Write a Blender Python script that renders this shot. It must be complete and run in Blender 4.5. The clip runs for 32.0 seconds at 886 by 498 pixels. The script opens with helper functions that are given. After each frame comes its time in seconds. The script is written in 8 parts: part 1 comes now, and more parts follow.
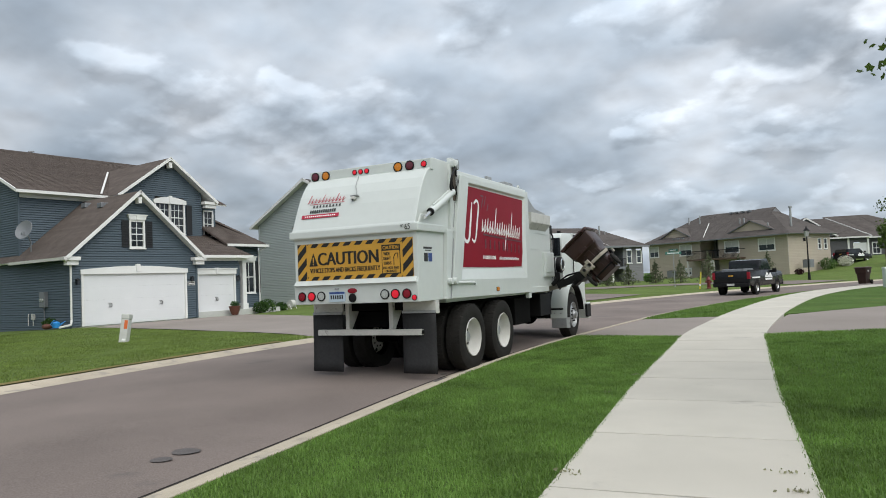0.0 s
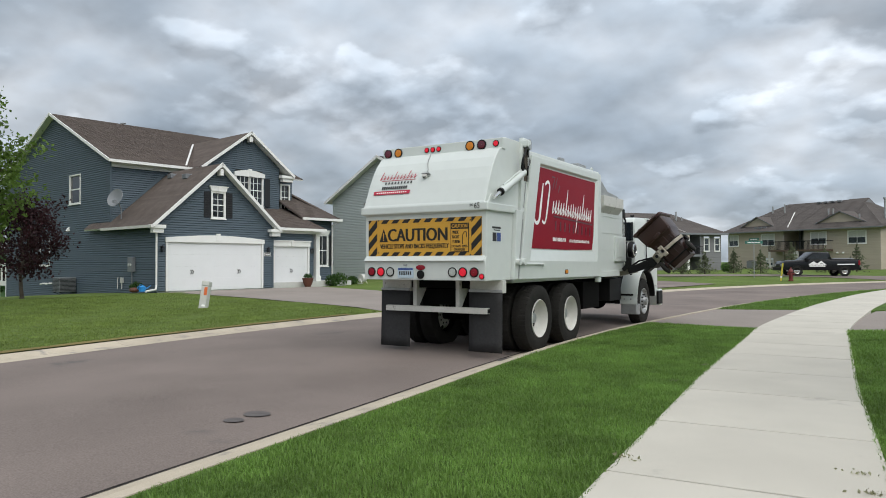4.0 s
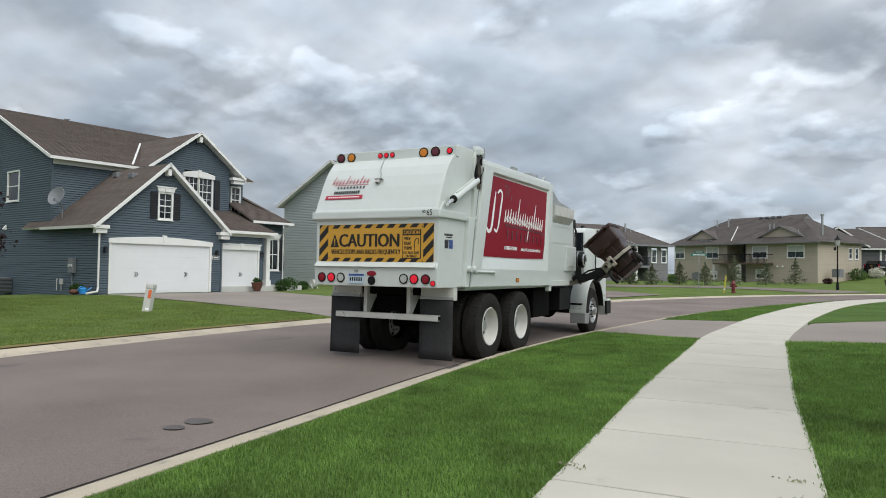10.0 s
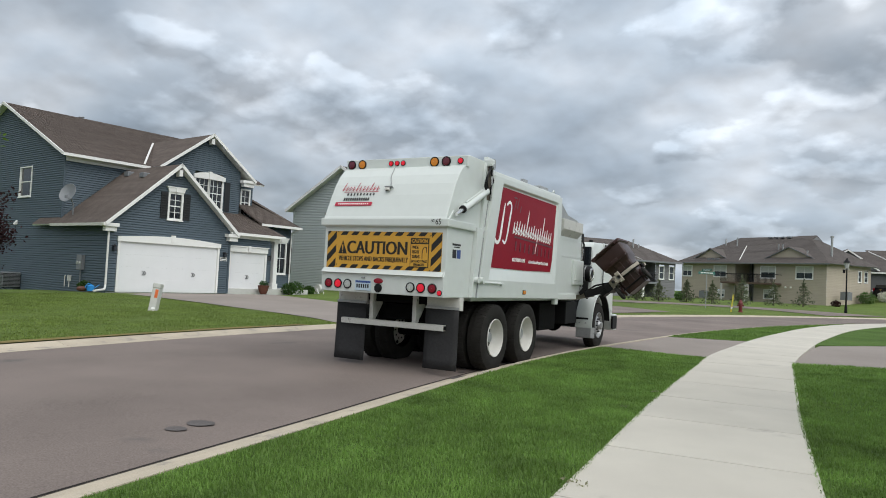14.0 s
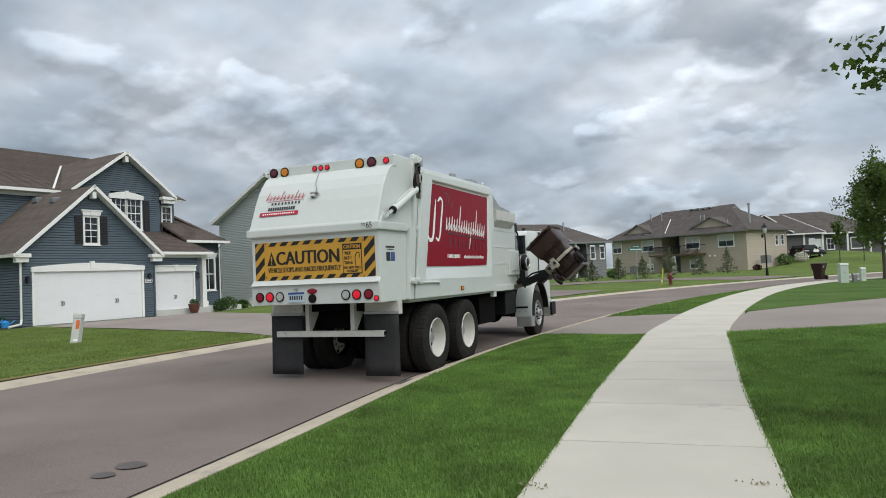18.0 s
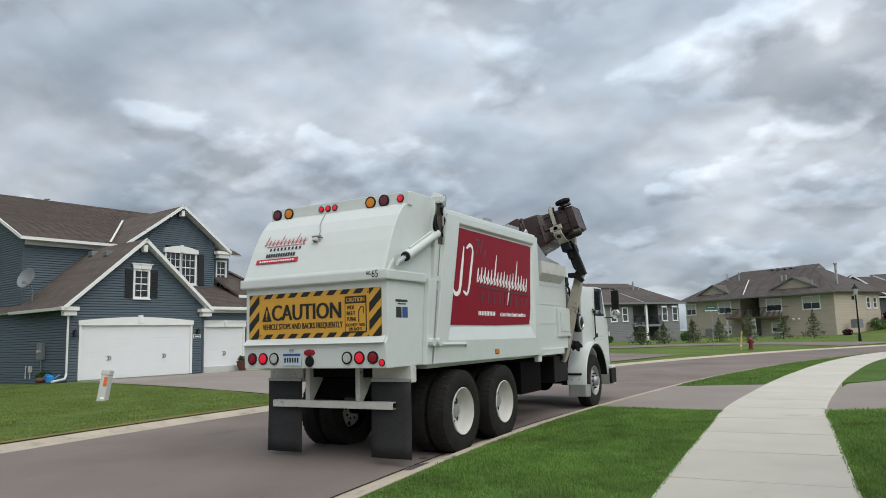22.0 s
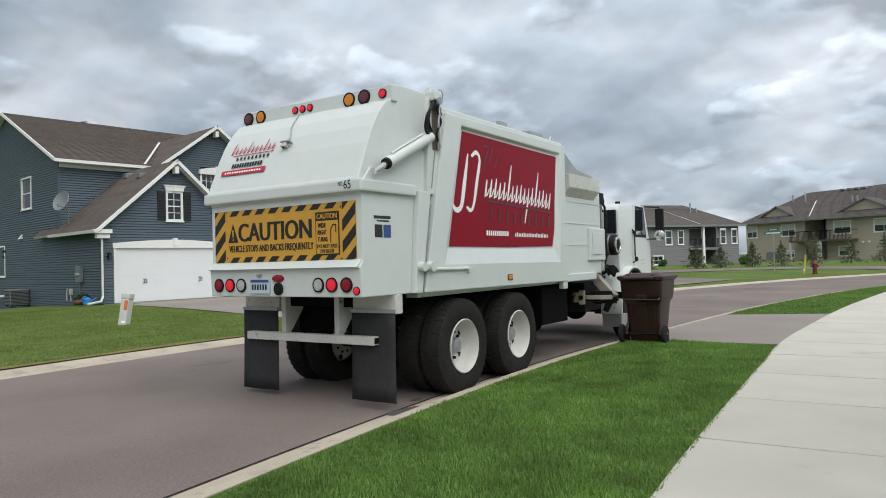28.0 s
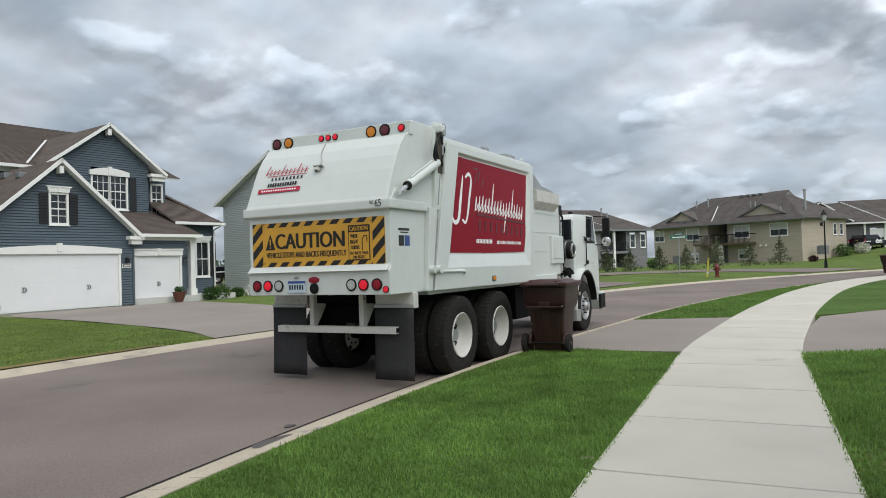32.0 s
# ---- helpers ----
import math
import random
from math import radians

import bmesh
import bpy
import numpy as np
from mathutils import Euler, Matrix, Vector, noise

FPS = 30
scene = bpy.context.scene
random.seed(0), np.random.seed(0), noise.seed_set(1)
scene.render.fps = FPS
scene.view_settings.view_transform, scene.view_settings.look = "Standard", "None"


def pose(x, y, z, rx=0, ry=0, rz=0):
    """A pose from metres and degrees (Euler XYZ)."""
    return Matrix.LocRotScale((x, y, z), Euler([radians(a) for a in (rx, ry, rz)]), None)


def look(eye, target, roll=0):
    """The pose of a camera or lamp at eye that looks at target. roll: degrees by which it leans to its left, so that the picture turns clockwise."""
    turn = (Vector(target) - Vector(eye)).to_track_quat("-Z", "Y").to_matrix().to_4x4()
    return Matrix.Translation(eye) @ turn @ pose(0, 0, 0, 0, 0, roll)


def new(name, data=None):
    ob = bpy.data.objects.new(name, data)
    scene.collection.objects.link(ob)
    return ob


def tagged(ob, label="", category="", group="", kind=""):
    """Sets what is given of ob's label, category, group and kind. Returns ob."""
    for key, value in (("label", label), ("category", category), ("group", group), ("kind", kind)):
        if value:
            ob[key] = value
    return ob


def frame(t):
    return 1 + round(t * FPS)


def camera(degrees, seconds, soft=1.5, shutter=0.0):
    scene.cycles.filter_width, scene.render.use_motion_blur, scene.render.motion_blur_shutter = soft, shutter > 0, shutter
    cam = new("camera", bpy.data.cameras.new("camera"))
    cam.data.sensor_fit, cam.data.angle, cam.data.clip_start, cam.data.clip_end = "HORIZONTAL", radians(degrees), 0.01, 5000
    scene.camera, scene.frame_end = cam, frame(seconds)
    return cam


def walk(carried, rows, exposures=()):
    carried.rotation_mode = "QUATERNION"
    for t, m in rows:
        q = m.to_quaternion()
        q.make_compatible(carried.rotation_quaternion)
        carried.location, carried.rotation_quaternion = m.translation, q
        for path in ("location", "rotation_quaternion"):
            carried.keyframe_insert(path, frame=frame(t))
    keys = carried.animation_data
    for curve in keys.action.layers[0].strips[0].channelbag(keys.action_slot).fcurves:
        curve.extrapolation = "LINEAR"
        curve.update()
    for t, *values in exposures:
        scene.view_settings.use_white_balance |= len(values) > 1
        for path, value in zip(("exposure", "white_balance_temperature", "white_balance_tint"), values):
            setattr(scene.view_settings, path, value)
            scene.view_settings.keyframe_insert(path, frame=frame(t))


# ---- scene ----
PATH = [
    (0, (4.709, -10.678, 1.512), (3.832, -8.883, 1.603), -2.4),
    (0.5, (4.738, -10.728, 1.504), (3.824, -8.95, 1.563), -1.8),
    (1, (4.745, -10.728, 1.507), (3.822, -8.955, 1.561), -2.2),
    (1.5, (4.736, -10.693, 1.504), (3.787, -8.934, 1.564), -2.4),
    (2, (4.751, -10.707, 1.506), (3.797, -8.949, 1.564), -2.1),
    (2.5, (4.774, -10.751, 1.5), (3.726, -9.048, 1.548), -3.6),
    (4.5, (4.74, -10.662, 1.503), (3.689, -8.962, 1.562), 0.5),
    (5, (4.734, -10.641, 1.499), (3.693, -8.936, 1.587), 0.4),
    (5.5, (4.738, -10.653, 1.502), (3.709, -8.939, 1.573), 1.1),
    (6, (4.739, -10.65, 1.502), (3.718, -8.932, 1.586), 1.6),
    (6.5, (4.741, -10.637, 1.506), (3.733, -8.912, 1.595), 0.8),
    (7, (4.74, -10.644, 1.502), (3.722, -8.926, 1.601), 0.8),
    (7.5, (4.754, -10.665, 1.5), (3.725, -8.952, 1.596), 0.8),
    (8, (4.754, -10.662, 1.503), (3.734, -8.943, 1.588), 0.7),
    (8.5, (4.749, -10.649, 1.5), (3.804, -8.887, 1.557), 0.3),
    (9, (4.746, -10.639, 1.501), (3.858, -8.848, 1.54), 0.6),
    (9.5, (4.749, -10.643, 1.502), (3.862, -8.851, 1.54), 0.8),
    (10, (4.748, -10.653, 1.499), (3.809, -8.888, 1.557), 0.9),
    (10.5, (4.747, -10.649, 1.502), (3.893, -8.841, 1.528), 0.5),
    (11, (4.741, -10.617, 1.509), (3.96, -8.775, 1.52), 2.4),
    (11.5, (4.72, -10.613, 1.503), (3.921, -8.781, 1.564), 4.1),
    (12, (4.72, -10.627, 1.512), (3.897, -8.805, 1.576), 3.3),
    (12.5, (4.725, -10.67, 1.496), (3.798, -8.901, 1.602), 3.9),
    (13, (4.724, -10.662, 1.508), (3.754, -8.915, 1.594), 3.4),
    (13.5, (4.725, -10.649, 1.507), (3.771, -8.893, 1.59), 2.9),
    (15.5, (4.763, -10.677, 1.516), (3.648, -9.021, 1.633), 1.3),
    (16, (4.76, -10.71, 1.535), (3.521, -9.145, 1.656), 1.8),
    (16.5, (4.678, -10.629, 1.567), (3.53, -8.998, 1.709), 3.3),
    (17, (4.651, -10.594, 1.569), (3.661, -8.86, 1.682), 2.5),
    (17.5, (4.665, -10.58, 1.558), (3.718, -8.819, 1.624), 1.3),
    (18, (4.628, -10.429, 1.574), (3.841, -8.592, 1.648), -2.5),
    (18.5, (4.634, -10.452, 1.569), (3.929, -8.582, 1.65), -2.7),
    (19, (4.469, -10.209, 1.577), (3.836, -8.318, 1.718), -1.7),
    (19.5, (4.478, -9.913, 1.561), (3.765, -8.06, 1.804), 0.5),
    (20, (4.493, -9.626, 1.552), (3.682, -7.807, 1.742), -0.8),
    (20.5, (4.484, -9.288, 1.56), (3.706, -7.456, 1.76), -2.0),
    (21, (4.433, -8.851, 1.607), (3.508, -7.102, 1.896), 0.3),
    (21.5, (4.424, -8.725, 1.575), (3.488, -6.972, 1.799), -2.5),
    (22, (4.44, -8.586, 1.568), (3.489, -6.845, 1.818), -1.6),
    (22.5, (4.489, -8.412, 1.57), (3.551, -6.659, 1.787), 0.3),
    (23, (4.436, -8.314, 1.554), (3.588, -6.504, 1.605), 0.3),
    (23.5, (4.363, -8.175, 1.554), (3.592, -6.33, 1.584), -1.6),
    (24, (4.358, -7.998, 1.553), (3.542, -6.174, 1.622), 0.5),
    (24.5, (4.405, -7.935, 1.537), (3.525, -6.139, 1.518), -0.3),
    (26.5, (4.303, -7.238, 1.559), (3.571, -5.377, 1.601), -2.7),
    (27, (4.22, -7.072, 1.549), (3.468, -5.219, 1.604), -2.6),
    (27.5, (4.224, -6.957, 1.555), (3.173, -5.256, 1.59), 0.4),
    (28, (4.28, -6.944, 1.554), (3.183, -5.272, 1.589), -1.5),
    (28.5, (4.268, -6.93, 1.555), (3.168, -5.261, 1.61), -2.2),
    (29, (4.251, -6.96, 1.578), (3.201, -5.258, 1.59), -1.5),
    (29.5, (4.239, -6.969, 1.566), (3.199, -5.262, 1.599), -2.1),
    (30, (4.276, -6.882, 1.581), (3.286, -5.145, 1.642), -1.8),
    (30.5, (4.323, -6.849, 1.571), (3.328, -5.114, 1.569), -1.6),
    (31, (4.26, -6.672, 1.572), (3.281, -4.928, 1.601), -2.0),
    (31.5, (4.217, -6.375, 1.565), (3.344, -4.576, 1.589), -3.6),
    (32, (4.214, -6.083, 1.577), (3.318, -4.296, 1.618), -1.8),
]
cam = camera(65.1, 32.0, soft=0.95)
walk(cam, [(t, look(eye, target, roll)) for t, eye, target, roll in PATH], exposures=[(0, 0.05), (14, 0.03), (18, 0.0), (20, -0.05), (22, -0.06), (24, 0.06), (27, 0.07), (30, 0.07), (32, 0.0)])

# ---- world and light ----
world = bpy.data.worlds.new("cloudy_sky")
scene.world = world
world.use_nodes = True
wn, wl = world.node_tree.nodes, world.node_tree.links
wn.clear()


def wnode(kind, **values):
    n = wn.new(kind)
    for key, value in values.items():
        n.inputs[key].default_value = value
    return n


def wmath(op, a, b):
    n = wn.new("ShaderNodeMath")
    n.operation = op
    for k, v in enumerate((a, b)):
        if isinstance(v, (int, float)):
            n.inputs[k].default_value = v
        else:
            wl.new(v, n.inputs[k])
    return n.outputs[0]


def wramp(fac, stops):
    n = wn.new("ShaderNodeValToRGB")
    n.color_ramp.interpolation = "B_SPLINE"
    while len(n.color_ramp.elements) < len(stops):
        n.color_ramp.elements.new(0.5)
    for e, (p, c) in zip(n.color_ramp.elements, stops):
        e.position, e.color = p, (*c, 1)
    wl.new(fac, n.inputs["Fac"])
    return n.outputs["Color"]


sky = wn.new("ShaderNodeTexSky")
sky.sky_type, sky.sun_disc = "NISHITA", False
sky.sun_elevation, sky.sun_rotation = radians(53), radians(124)
coord = wn.new("ShaderNodeTexCoord")
split = wn.new("ShaderNodeSeparateXYZ")
wl.new(coord.outputs["Generated"], split.inputs[0])
# the clouds lie on a flat deck overhead, so they crowd together towards the horizon
squashed = wn.new("ShaderNodeCombineXYZ")
deck_fall = wmath("ADD", wmath("MAXIMUM", split.outputs["Z"], 0.0), 0.42)
wl.new(wmath("DIVIDE", split.outputs["X"], deck_fall), squashed.inputs["X"])
wl.new(wmath("DIVIDE", split.outputs["Y"], deck_fall), squashed.inputs["Y"])
wl.new(wmath("MULTIPLY", split.outputs["Z"], 0.8), squashed.inputs["Z"])
big = wnode("ShaderNodeTexNoise", Scale=1.7, Detail=4.0, Roughness=0.5, Distortion=0.15)
fine = wnode("ShaderNodeTexNoise", Scale=5.0, Detail=8.0, Roughness=0.47, Distortion=0.05)
above = wnode("ShaderNodeTexNoise", Scale=5.0, Detail=5.0, Roughness=0.42, Distortion=0.05)
higher = wn.new("ShaderNodeVectorMath")
higher.operation = "MULTIPLY"
higher.inputs[1].default_value = (0.975, 0.975, 1.0)
wl.new(squashed.outputs[0], big.inputs["Vector"])
wl.new(squashed.outputs[0], fine.inputs["Vector"])
wl.new(squashed.outputs[0], higher.inputs[0])
wl.new(higher.outputs[0], above.inputs["Vector"])
cover = wmath("ADD", wmath("MULTIPLY", big.outputs["Fac"], 0.55), wmath("MULTIPLY", fine.outputs["Fac"], 0.45))
clouds = wramp(cover, [(0.34, (0.81, 0.85, 0.895)), (0.44, (0.632, 0.693, 0.768)), (0.51, (0.502, 0.573, 0.652)), (0.58, (0.392, 0.458, 0.535)), (0.68, (0.30, 0.362, 0.434))])
# cloud tops catch the light, their bases stay dark
lit = wmath("ADD", 1.0, wmath("MULTIPLY", wmath("SUBTRACT", fine.outputs["Fac"], above.outputs["Fac"]), 1.7))
lit = wmath("MINIMUM", wmath("MAXIMUM", lit, 0.72), 1.55)
# heaps of cloud with bright crowns
puff = wnode("ShaderNodeTexNoise", Scale=4.4, Detail=8.0, Roughness=0.46, Distortion=0.05)
puff_up = wnode("ShaderNodeTexNoise", Scale=4.4, Detail=6.0, Roughness=0.42, Distortion=0.05)
aside = wn.new("ShaderNodeVectorMath")
aside.operation = "ADD"
aside.inputs[1].default_value = (3.7, 1.9, 0.6)
crown = wn.new("ShaderNodeVectorMath")
crown.operation = "MULTIPLY"
crown.inputs[1].default_value = (0.97, 0.97, 1.0)
wl.new(squashed.outputs[0], aside.inputs[0])
wl.new(aside.outputs[0], puff.inputs["Vector"])
wl.new(squashed.outputs[0], crown.inputs[0])
crown_aside = wn.new("ShaderNodeVectorMath")
crown_aside.operation = "ADD"
crown_aside.inputs[1].default_value = (3.7, 1.9, 0.6)
wl.new(crown.outputs[0], crown_aside.inputs[0])
wl.new(crown_aside.outputs[0], puff_up.inputs["Vector"])
heap = wn.new("ShaderNodeMapRange")
heap.interpolation_type = "SMOOTHSTEP"
heap.inputs["From Min"].default_value, heap.inputs["From Max"].default_value = 0.50, 0.57
wl.new(puff.outputs["Fac"], heap.inputs["Value"])
shade = wmath("ADD", 0.97, wmath("MULTIPLY", wmath("SUBTRACT", puff.outputs["Fac"], puff_up.outputs["Fac"]), 4.0))
shade = wmath("MINIMUM", wmath("MAXIMUM", shade, 0.80), 1.32)
lit = wmath("MULTIPLY", lit, wmath("ADD", 1.0, wmath("MULTIPLY", heap.outputs["Result"], wmath("SUBTRACT", shade, 1.0))))
# one heavy rain cloud
toward = wn.new("ShaderNodeVectorMath")
toward.operation = "DOT_PRODUCT"
wl.new(coord.outputs["Generated"], toward.inputs[0])
toward.inputs[1].default_value = (0.047, 0.949, 0.312)
rain = wn.new("ShaderNodeMapRange")
rain.interpolation_type = "SMOOTHSTEP"
rain.inputs["From Min"].default_value, rain.inputs["From Max"].default_value = 0.9915, 0.9968
rain.inputs["To Min"].default_value, rain.inputs["To Max"].default_value = 1.0, 0.64
wl.new(wmath("ADD", toward.outputs["Value"], wmath("MULTIPLY", wmath("SUBTRACT", fine.outputs["Fac"], 0.5), 0.045)), rain.inputs["Value"])
lit = wmath("MULTIPLY", lit, rain.outputs["Result"])
# the cover thins towards the east
east = wn.new("ShaderNodeVectorMath")
east.operation = "DOT_PRODUCT"
wl.new(coord.outputs["Generated"], east.inputs[0])
east.inputs[1].default_value = (0.89, 0.45, 0.0)
lit = wmath("MULTIPLY", lit, wmath("ADD", 1.0, wmath("MULTIPLY", east.outputs["Value"], 0.27)))
# the low sky is a thicker, duller grey
low = wn.new("ShaderNodeMapRange")
low.interpolation_type = "SMOOTHSTEP"
low.inputs["From Min"].default_value, low.inputs["From Max"].default_value = 0.0, 0.42
low.inputs["To Min"].default_value, low.inputs["To Max"].default_value = 0.80, 1.16
wl.new(split.outputs["Z"], low.inputs["Value"])
lit = wmath("MULTIPLY", lit, low.outputs["Result"])
shaped = wn.new("ShaderNodeVectorMath")
shaped.operation = "SCALE"
wl.new(clouds, shaped.inputs[0])
wl.new(lit, shaped.inputs["Scale"])
clouds = shaped.outputs[0]
mixed = wn.new("ShaderNodeMix")
mixed.data_type = "RGBA"
mixed.inputs["Factor"].default_value = 0.93
thin = wn.new("ShaderNodeVectorMath")
thin.operation = "SCALE"
thin.inputs["Scale"].default_value = 0.10
wl.new(sky.outputs[0], thin.inputs[0])
wl.new(thin.outputs[0], mixed.inputs["A"])
wl.new(clouds, mixed.inputs["B"])
back = wnode("ShaderNodeBackground", Strength=1.0)
wl.new(mixed.outputs["Result"], back.inputs["Color"])
wout = wn.new("ShaderNodeOutputWorld")
wl.new(back.outputs[0], wout.inputs["Surface"])

sun_data = bpy.data.lights.new("sun", "SUN")
sun_data.energy, sun_data.angle, sun_data.color = 2.7, radians(75), (1.0, 0.97, 0.92)
sun = new("sun", sun_data)
sun.matrix_world = look((25, -17, 40), (0, 0, 0))


# ---- materials ----
def material(name, color, rough=0.6, metal=0.0, vary=0.15, size=3.0, fine_size=60.0, bump=0.15, bump_dist=0.01, spots=None, coat=0.0, island=0.0, spec=0.5):
    """A surface with two scales of colour variation and fine relief."""
    m = bpy.data.materials.new(name)
    m.use_nodes = True
    nodes, links = m.node_tree.nodes, m.node_tree.links
    b = nodes["Principled BSDF"]
    b.inputs["Roughness"].default_value, b.inputs["Metallic"].default_value = rough, metal
    b.inputs["Coat Weight"].default_value = coat
    b.inputs["Specular IOR Level"].default_value = spec
    tc = nodes.new("ShaderNodeTexCoord")
    n1, n2 = nodes.new("ShaderNodeTexNoise"), nodes.new("ShaderNodeTexNoise")
    for n, s in ((n1, size), (n2, fine_size)):
        n.inputs["Scale"].default_value, n.inputs["Detail"].default_value = s, 5.0
        links.new(tc.outputs["Object"], n.inputs["Vector"])
    add = nodes.new("ShaderNodeMath")
    add.operation = "ADD"
    links.new(n1.outputs["Fac"], add.inputs[0])
    links.new(n2.outputs["Fac"], add.inputs[1])
    ramp = nodes.new("ShaderNodeMapRange")
    ramp.inputs["From Min"].default_value, ramp.inputs["From Max"].default_value = 0.6, 1.4
    ramp.inputs["To Min"].default_value, ramp.inputs["To Max"].default_value = 1 - vary, 1 + vary
    links.new(add.outputs[0], ramp.inputs["Value"])
    value = ramp.outputs["Result"]
    if island:
        info = nodes.new("ShaderNodeObjectInfo")
        geo = nodes.new("ShaderNodeNewGeometry")
        r = nodes.new("ShaderNodeMath")
        r.operation = "ADD"
        links.new(info.outputs["Random"], r.inputs[0])
        links.new(geo.outputs["Random Per Island"], r.inputs[1])
        r2 = nodes.new("ShaderNodeMapRange")
        r2.inputs["From Max"].default_value = 2.0
        r2.inputs["To Min"].default_value, r2.inputs["To Max"].default_value = 1 - island, 1 + island
        links.new(r.outputs[0], r2.inputs["Value"])
        mul = nodes.new("ShaderNodeMath")
        mul.operation = "MULTIPLY"
        links.new(value, mul.inputs[0])
        links.new(r2.outputs["Result"], mul.inputs[1])
        value = mul.outputs[0]
    tint = nodes.new("ShaderNodeVectorMath")
    tint.operation = "SCALE"
    tint.inputs[0].default_value = color[:3]
    links.new(value, tint.inputs["Scale"])
    out = tint.outputs[0]
    if spots:
        # dirt or wear with a shape of its own: colour, size, share
        sc, ss, share = spots
        n3 = nodes.new("ShaderNodeTexNoise")
        n3.inputs["Scale"].default_value, n3.inputs["Detail"].default_value, n3.inputs["Roughness"].default_value = ss, 8.0, 0.65
        links.new(tc.outputs["Object"], n3.inputs["Vector"])
        mr = nodes.new("ShaderNodeMapRange")
        mr.inputs["From Min"].default_value, mr.inputs["From Max"].default_value = 0.62 - share, 0.72 - share
        links.new(n3.outputs["Fac"], mr.inputs["Value"])
        mx = nodes.new("ShaderNodeMix")
        mx.data_type = "RGBA"
        links.new(mr.outputs["Result"], mx.inputs["Factor"])
        links.new(out, mx.inputs["A"])
        mx.inputs["B"].default_value = (*sc, 1)
        out = mx.outputs["Result"]
    links.new(out, b.inputs["Base Color"])
    if bump:
        bp = nodes.new("ShaderNodeBump")
        bp.inputs["Strength"].default_value, bp.inputs["Distance"].default_value = bump, bump_dist
        links.new(n2.outputs["Fac"], bp.inputs["Height"])
        links.new(bp.outputs[0], b.inputs["Normal"])
    return m


def leafy_material(name, color, vary, island=0.5):
    """Leaves let a part of the light through."""
    m = material(name, color, 0.55, vary=vary, size=0.8, fine_size=3, bump=0, island=island, spec=0.3)
    nodes, links = m.node_tree.nodes, m.node_tree.links
    b, out = nodes["Principled BSDF"], nodes["Material Output"]
    src = b.inputs["Base Color"].links[0].from_socket
    tr, mx = nodes.new("ShaderNodeBsdfTranslucent"), nodes.new("ShaderNodeMixShader")
    bright = nodes.new("ShaderNodeVectorMath")
    bright.operation = "SCALE"
    bright.inputs["Scale"].default_value = 1.5
    links.new(src, bright.inputs[0])
    links.new(bright.outputs[0], tr.inputs["Color"])
    mx.inputs["Fac"].default_value = 0.4
    links.new(b.outputs[0], mx.inputs[1])
    links.new(tr.outputs[0], mx.inputs[2])
    links.new(mx.outputs[0], out.inputs["Surface"])
    return m


def glowing(name, color, strength):
    m = material(name, color, 0.25, bump=0)
    b = m.node_tree.nodes["Principled BSDF"]
    b.inputs["Emission Color"].default_value, b.inputs["Emission Strength"].default_value = (*color, 1), strength
    return m


ASPHALT = material("asphalt", (0.182, 0.150, 0.134), 0.9, vary=0.40, size=0.35, fine_size=70, bump=0.5, bump_dist=0.006, spots=((0.11, 0.10, 0.095), 0.5, 0.02), spec=0.25)
DRIVE = material("drive_asphalt", (0.25, 0.218, 0.195), 0.9, vary=0.2, size=0.4, fine_size=110, bump=0.5, bump_dist=0.005, spec=0.25)
DARK_DRIVE = material("dark_drive", (0.045, 0.045, 0.05), 0.85, vary=0.2, size=0.6, bump=0.4, spec=0.25)
CONCRETE = material("concrete", (0.50, 0.472, 0.41), 0.85, vary=0.12, size=1.2, fine_size=140, bump=0.3, bump_dist=0.003, spots=((0.36, 0.34, 0.30), 1.3, 0.0), island=0.06, spec=0.3)
KERB = material("kerb_concrete", (0.43, 0.375, 0.295), 0.9, vary=0.2, size=1.5, fine_size=90, bump=0.4, bump_dist=0.004, spots=((0.27, 0.25, 0.22), 2.5, 0.05), island=0.08, spec=0.25)
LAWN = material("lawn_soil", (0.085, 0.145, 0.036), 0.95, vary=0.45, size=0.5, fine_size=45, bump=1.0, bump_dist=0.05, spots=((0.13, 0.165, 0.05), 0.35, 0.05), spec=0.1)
# the lawn across the street is a paler, yellower green
FAR_LAWN = material("yellower_lawn", (0.112, 0.160, 0.042), 0.95, vary=0.35, size=0.35, fine_size=30, bump=1.0, bump_dist=0.05, spots=((0.16, 0.175, 0.06), 0.3, 0.04), spec=0.1)
FAR_GRASS = material("far_grass", (0.085, 0.13, 0.035), 0.95, vary=0.35, size=0.15, fine_size=8, bump=0.6, bump_dist=0.1, spec=0.1)
DRY_GRASS = material("dry_grass", (0.21, 0.175, 0.070), 0.95, vary=0.35, size=1.0, fine_size=40, bump=1.0, bump_dist=0.04, spec=0.1)
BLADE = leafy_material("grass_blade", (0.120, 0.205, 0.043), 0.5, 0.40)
# blades for the yellower lawn across the street
BLADE_FAR = leafy_material("yellower_grass_blade", (0.155, 0.210, 0.050), 0.4, 0.15)
WHITE_PAINT = material("white_truck_paint", (0.59, 0.625, 0.60), 0.34, vary=0.035, size=0.9, fine_size=7, bump=0.05, bump_dist=0.004, coat=0.2, spots=((0.60, 0.60, 0.54), 1.1, -0.07))
WHITE_WORN = material("worn_white_paint", (0.52, 0.515, 0.48), 0.5, vary=0.12, size=4, fine_size=30, bump=0.2, spots=((0.10, 0.085, 0.07), 6.0, 0.02))
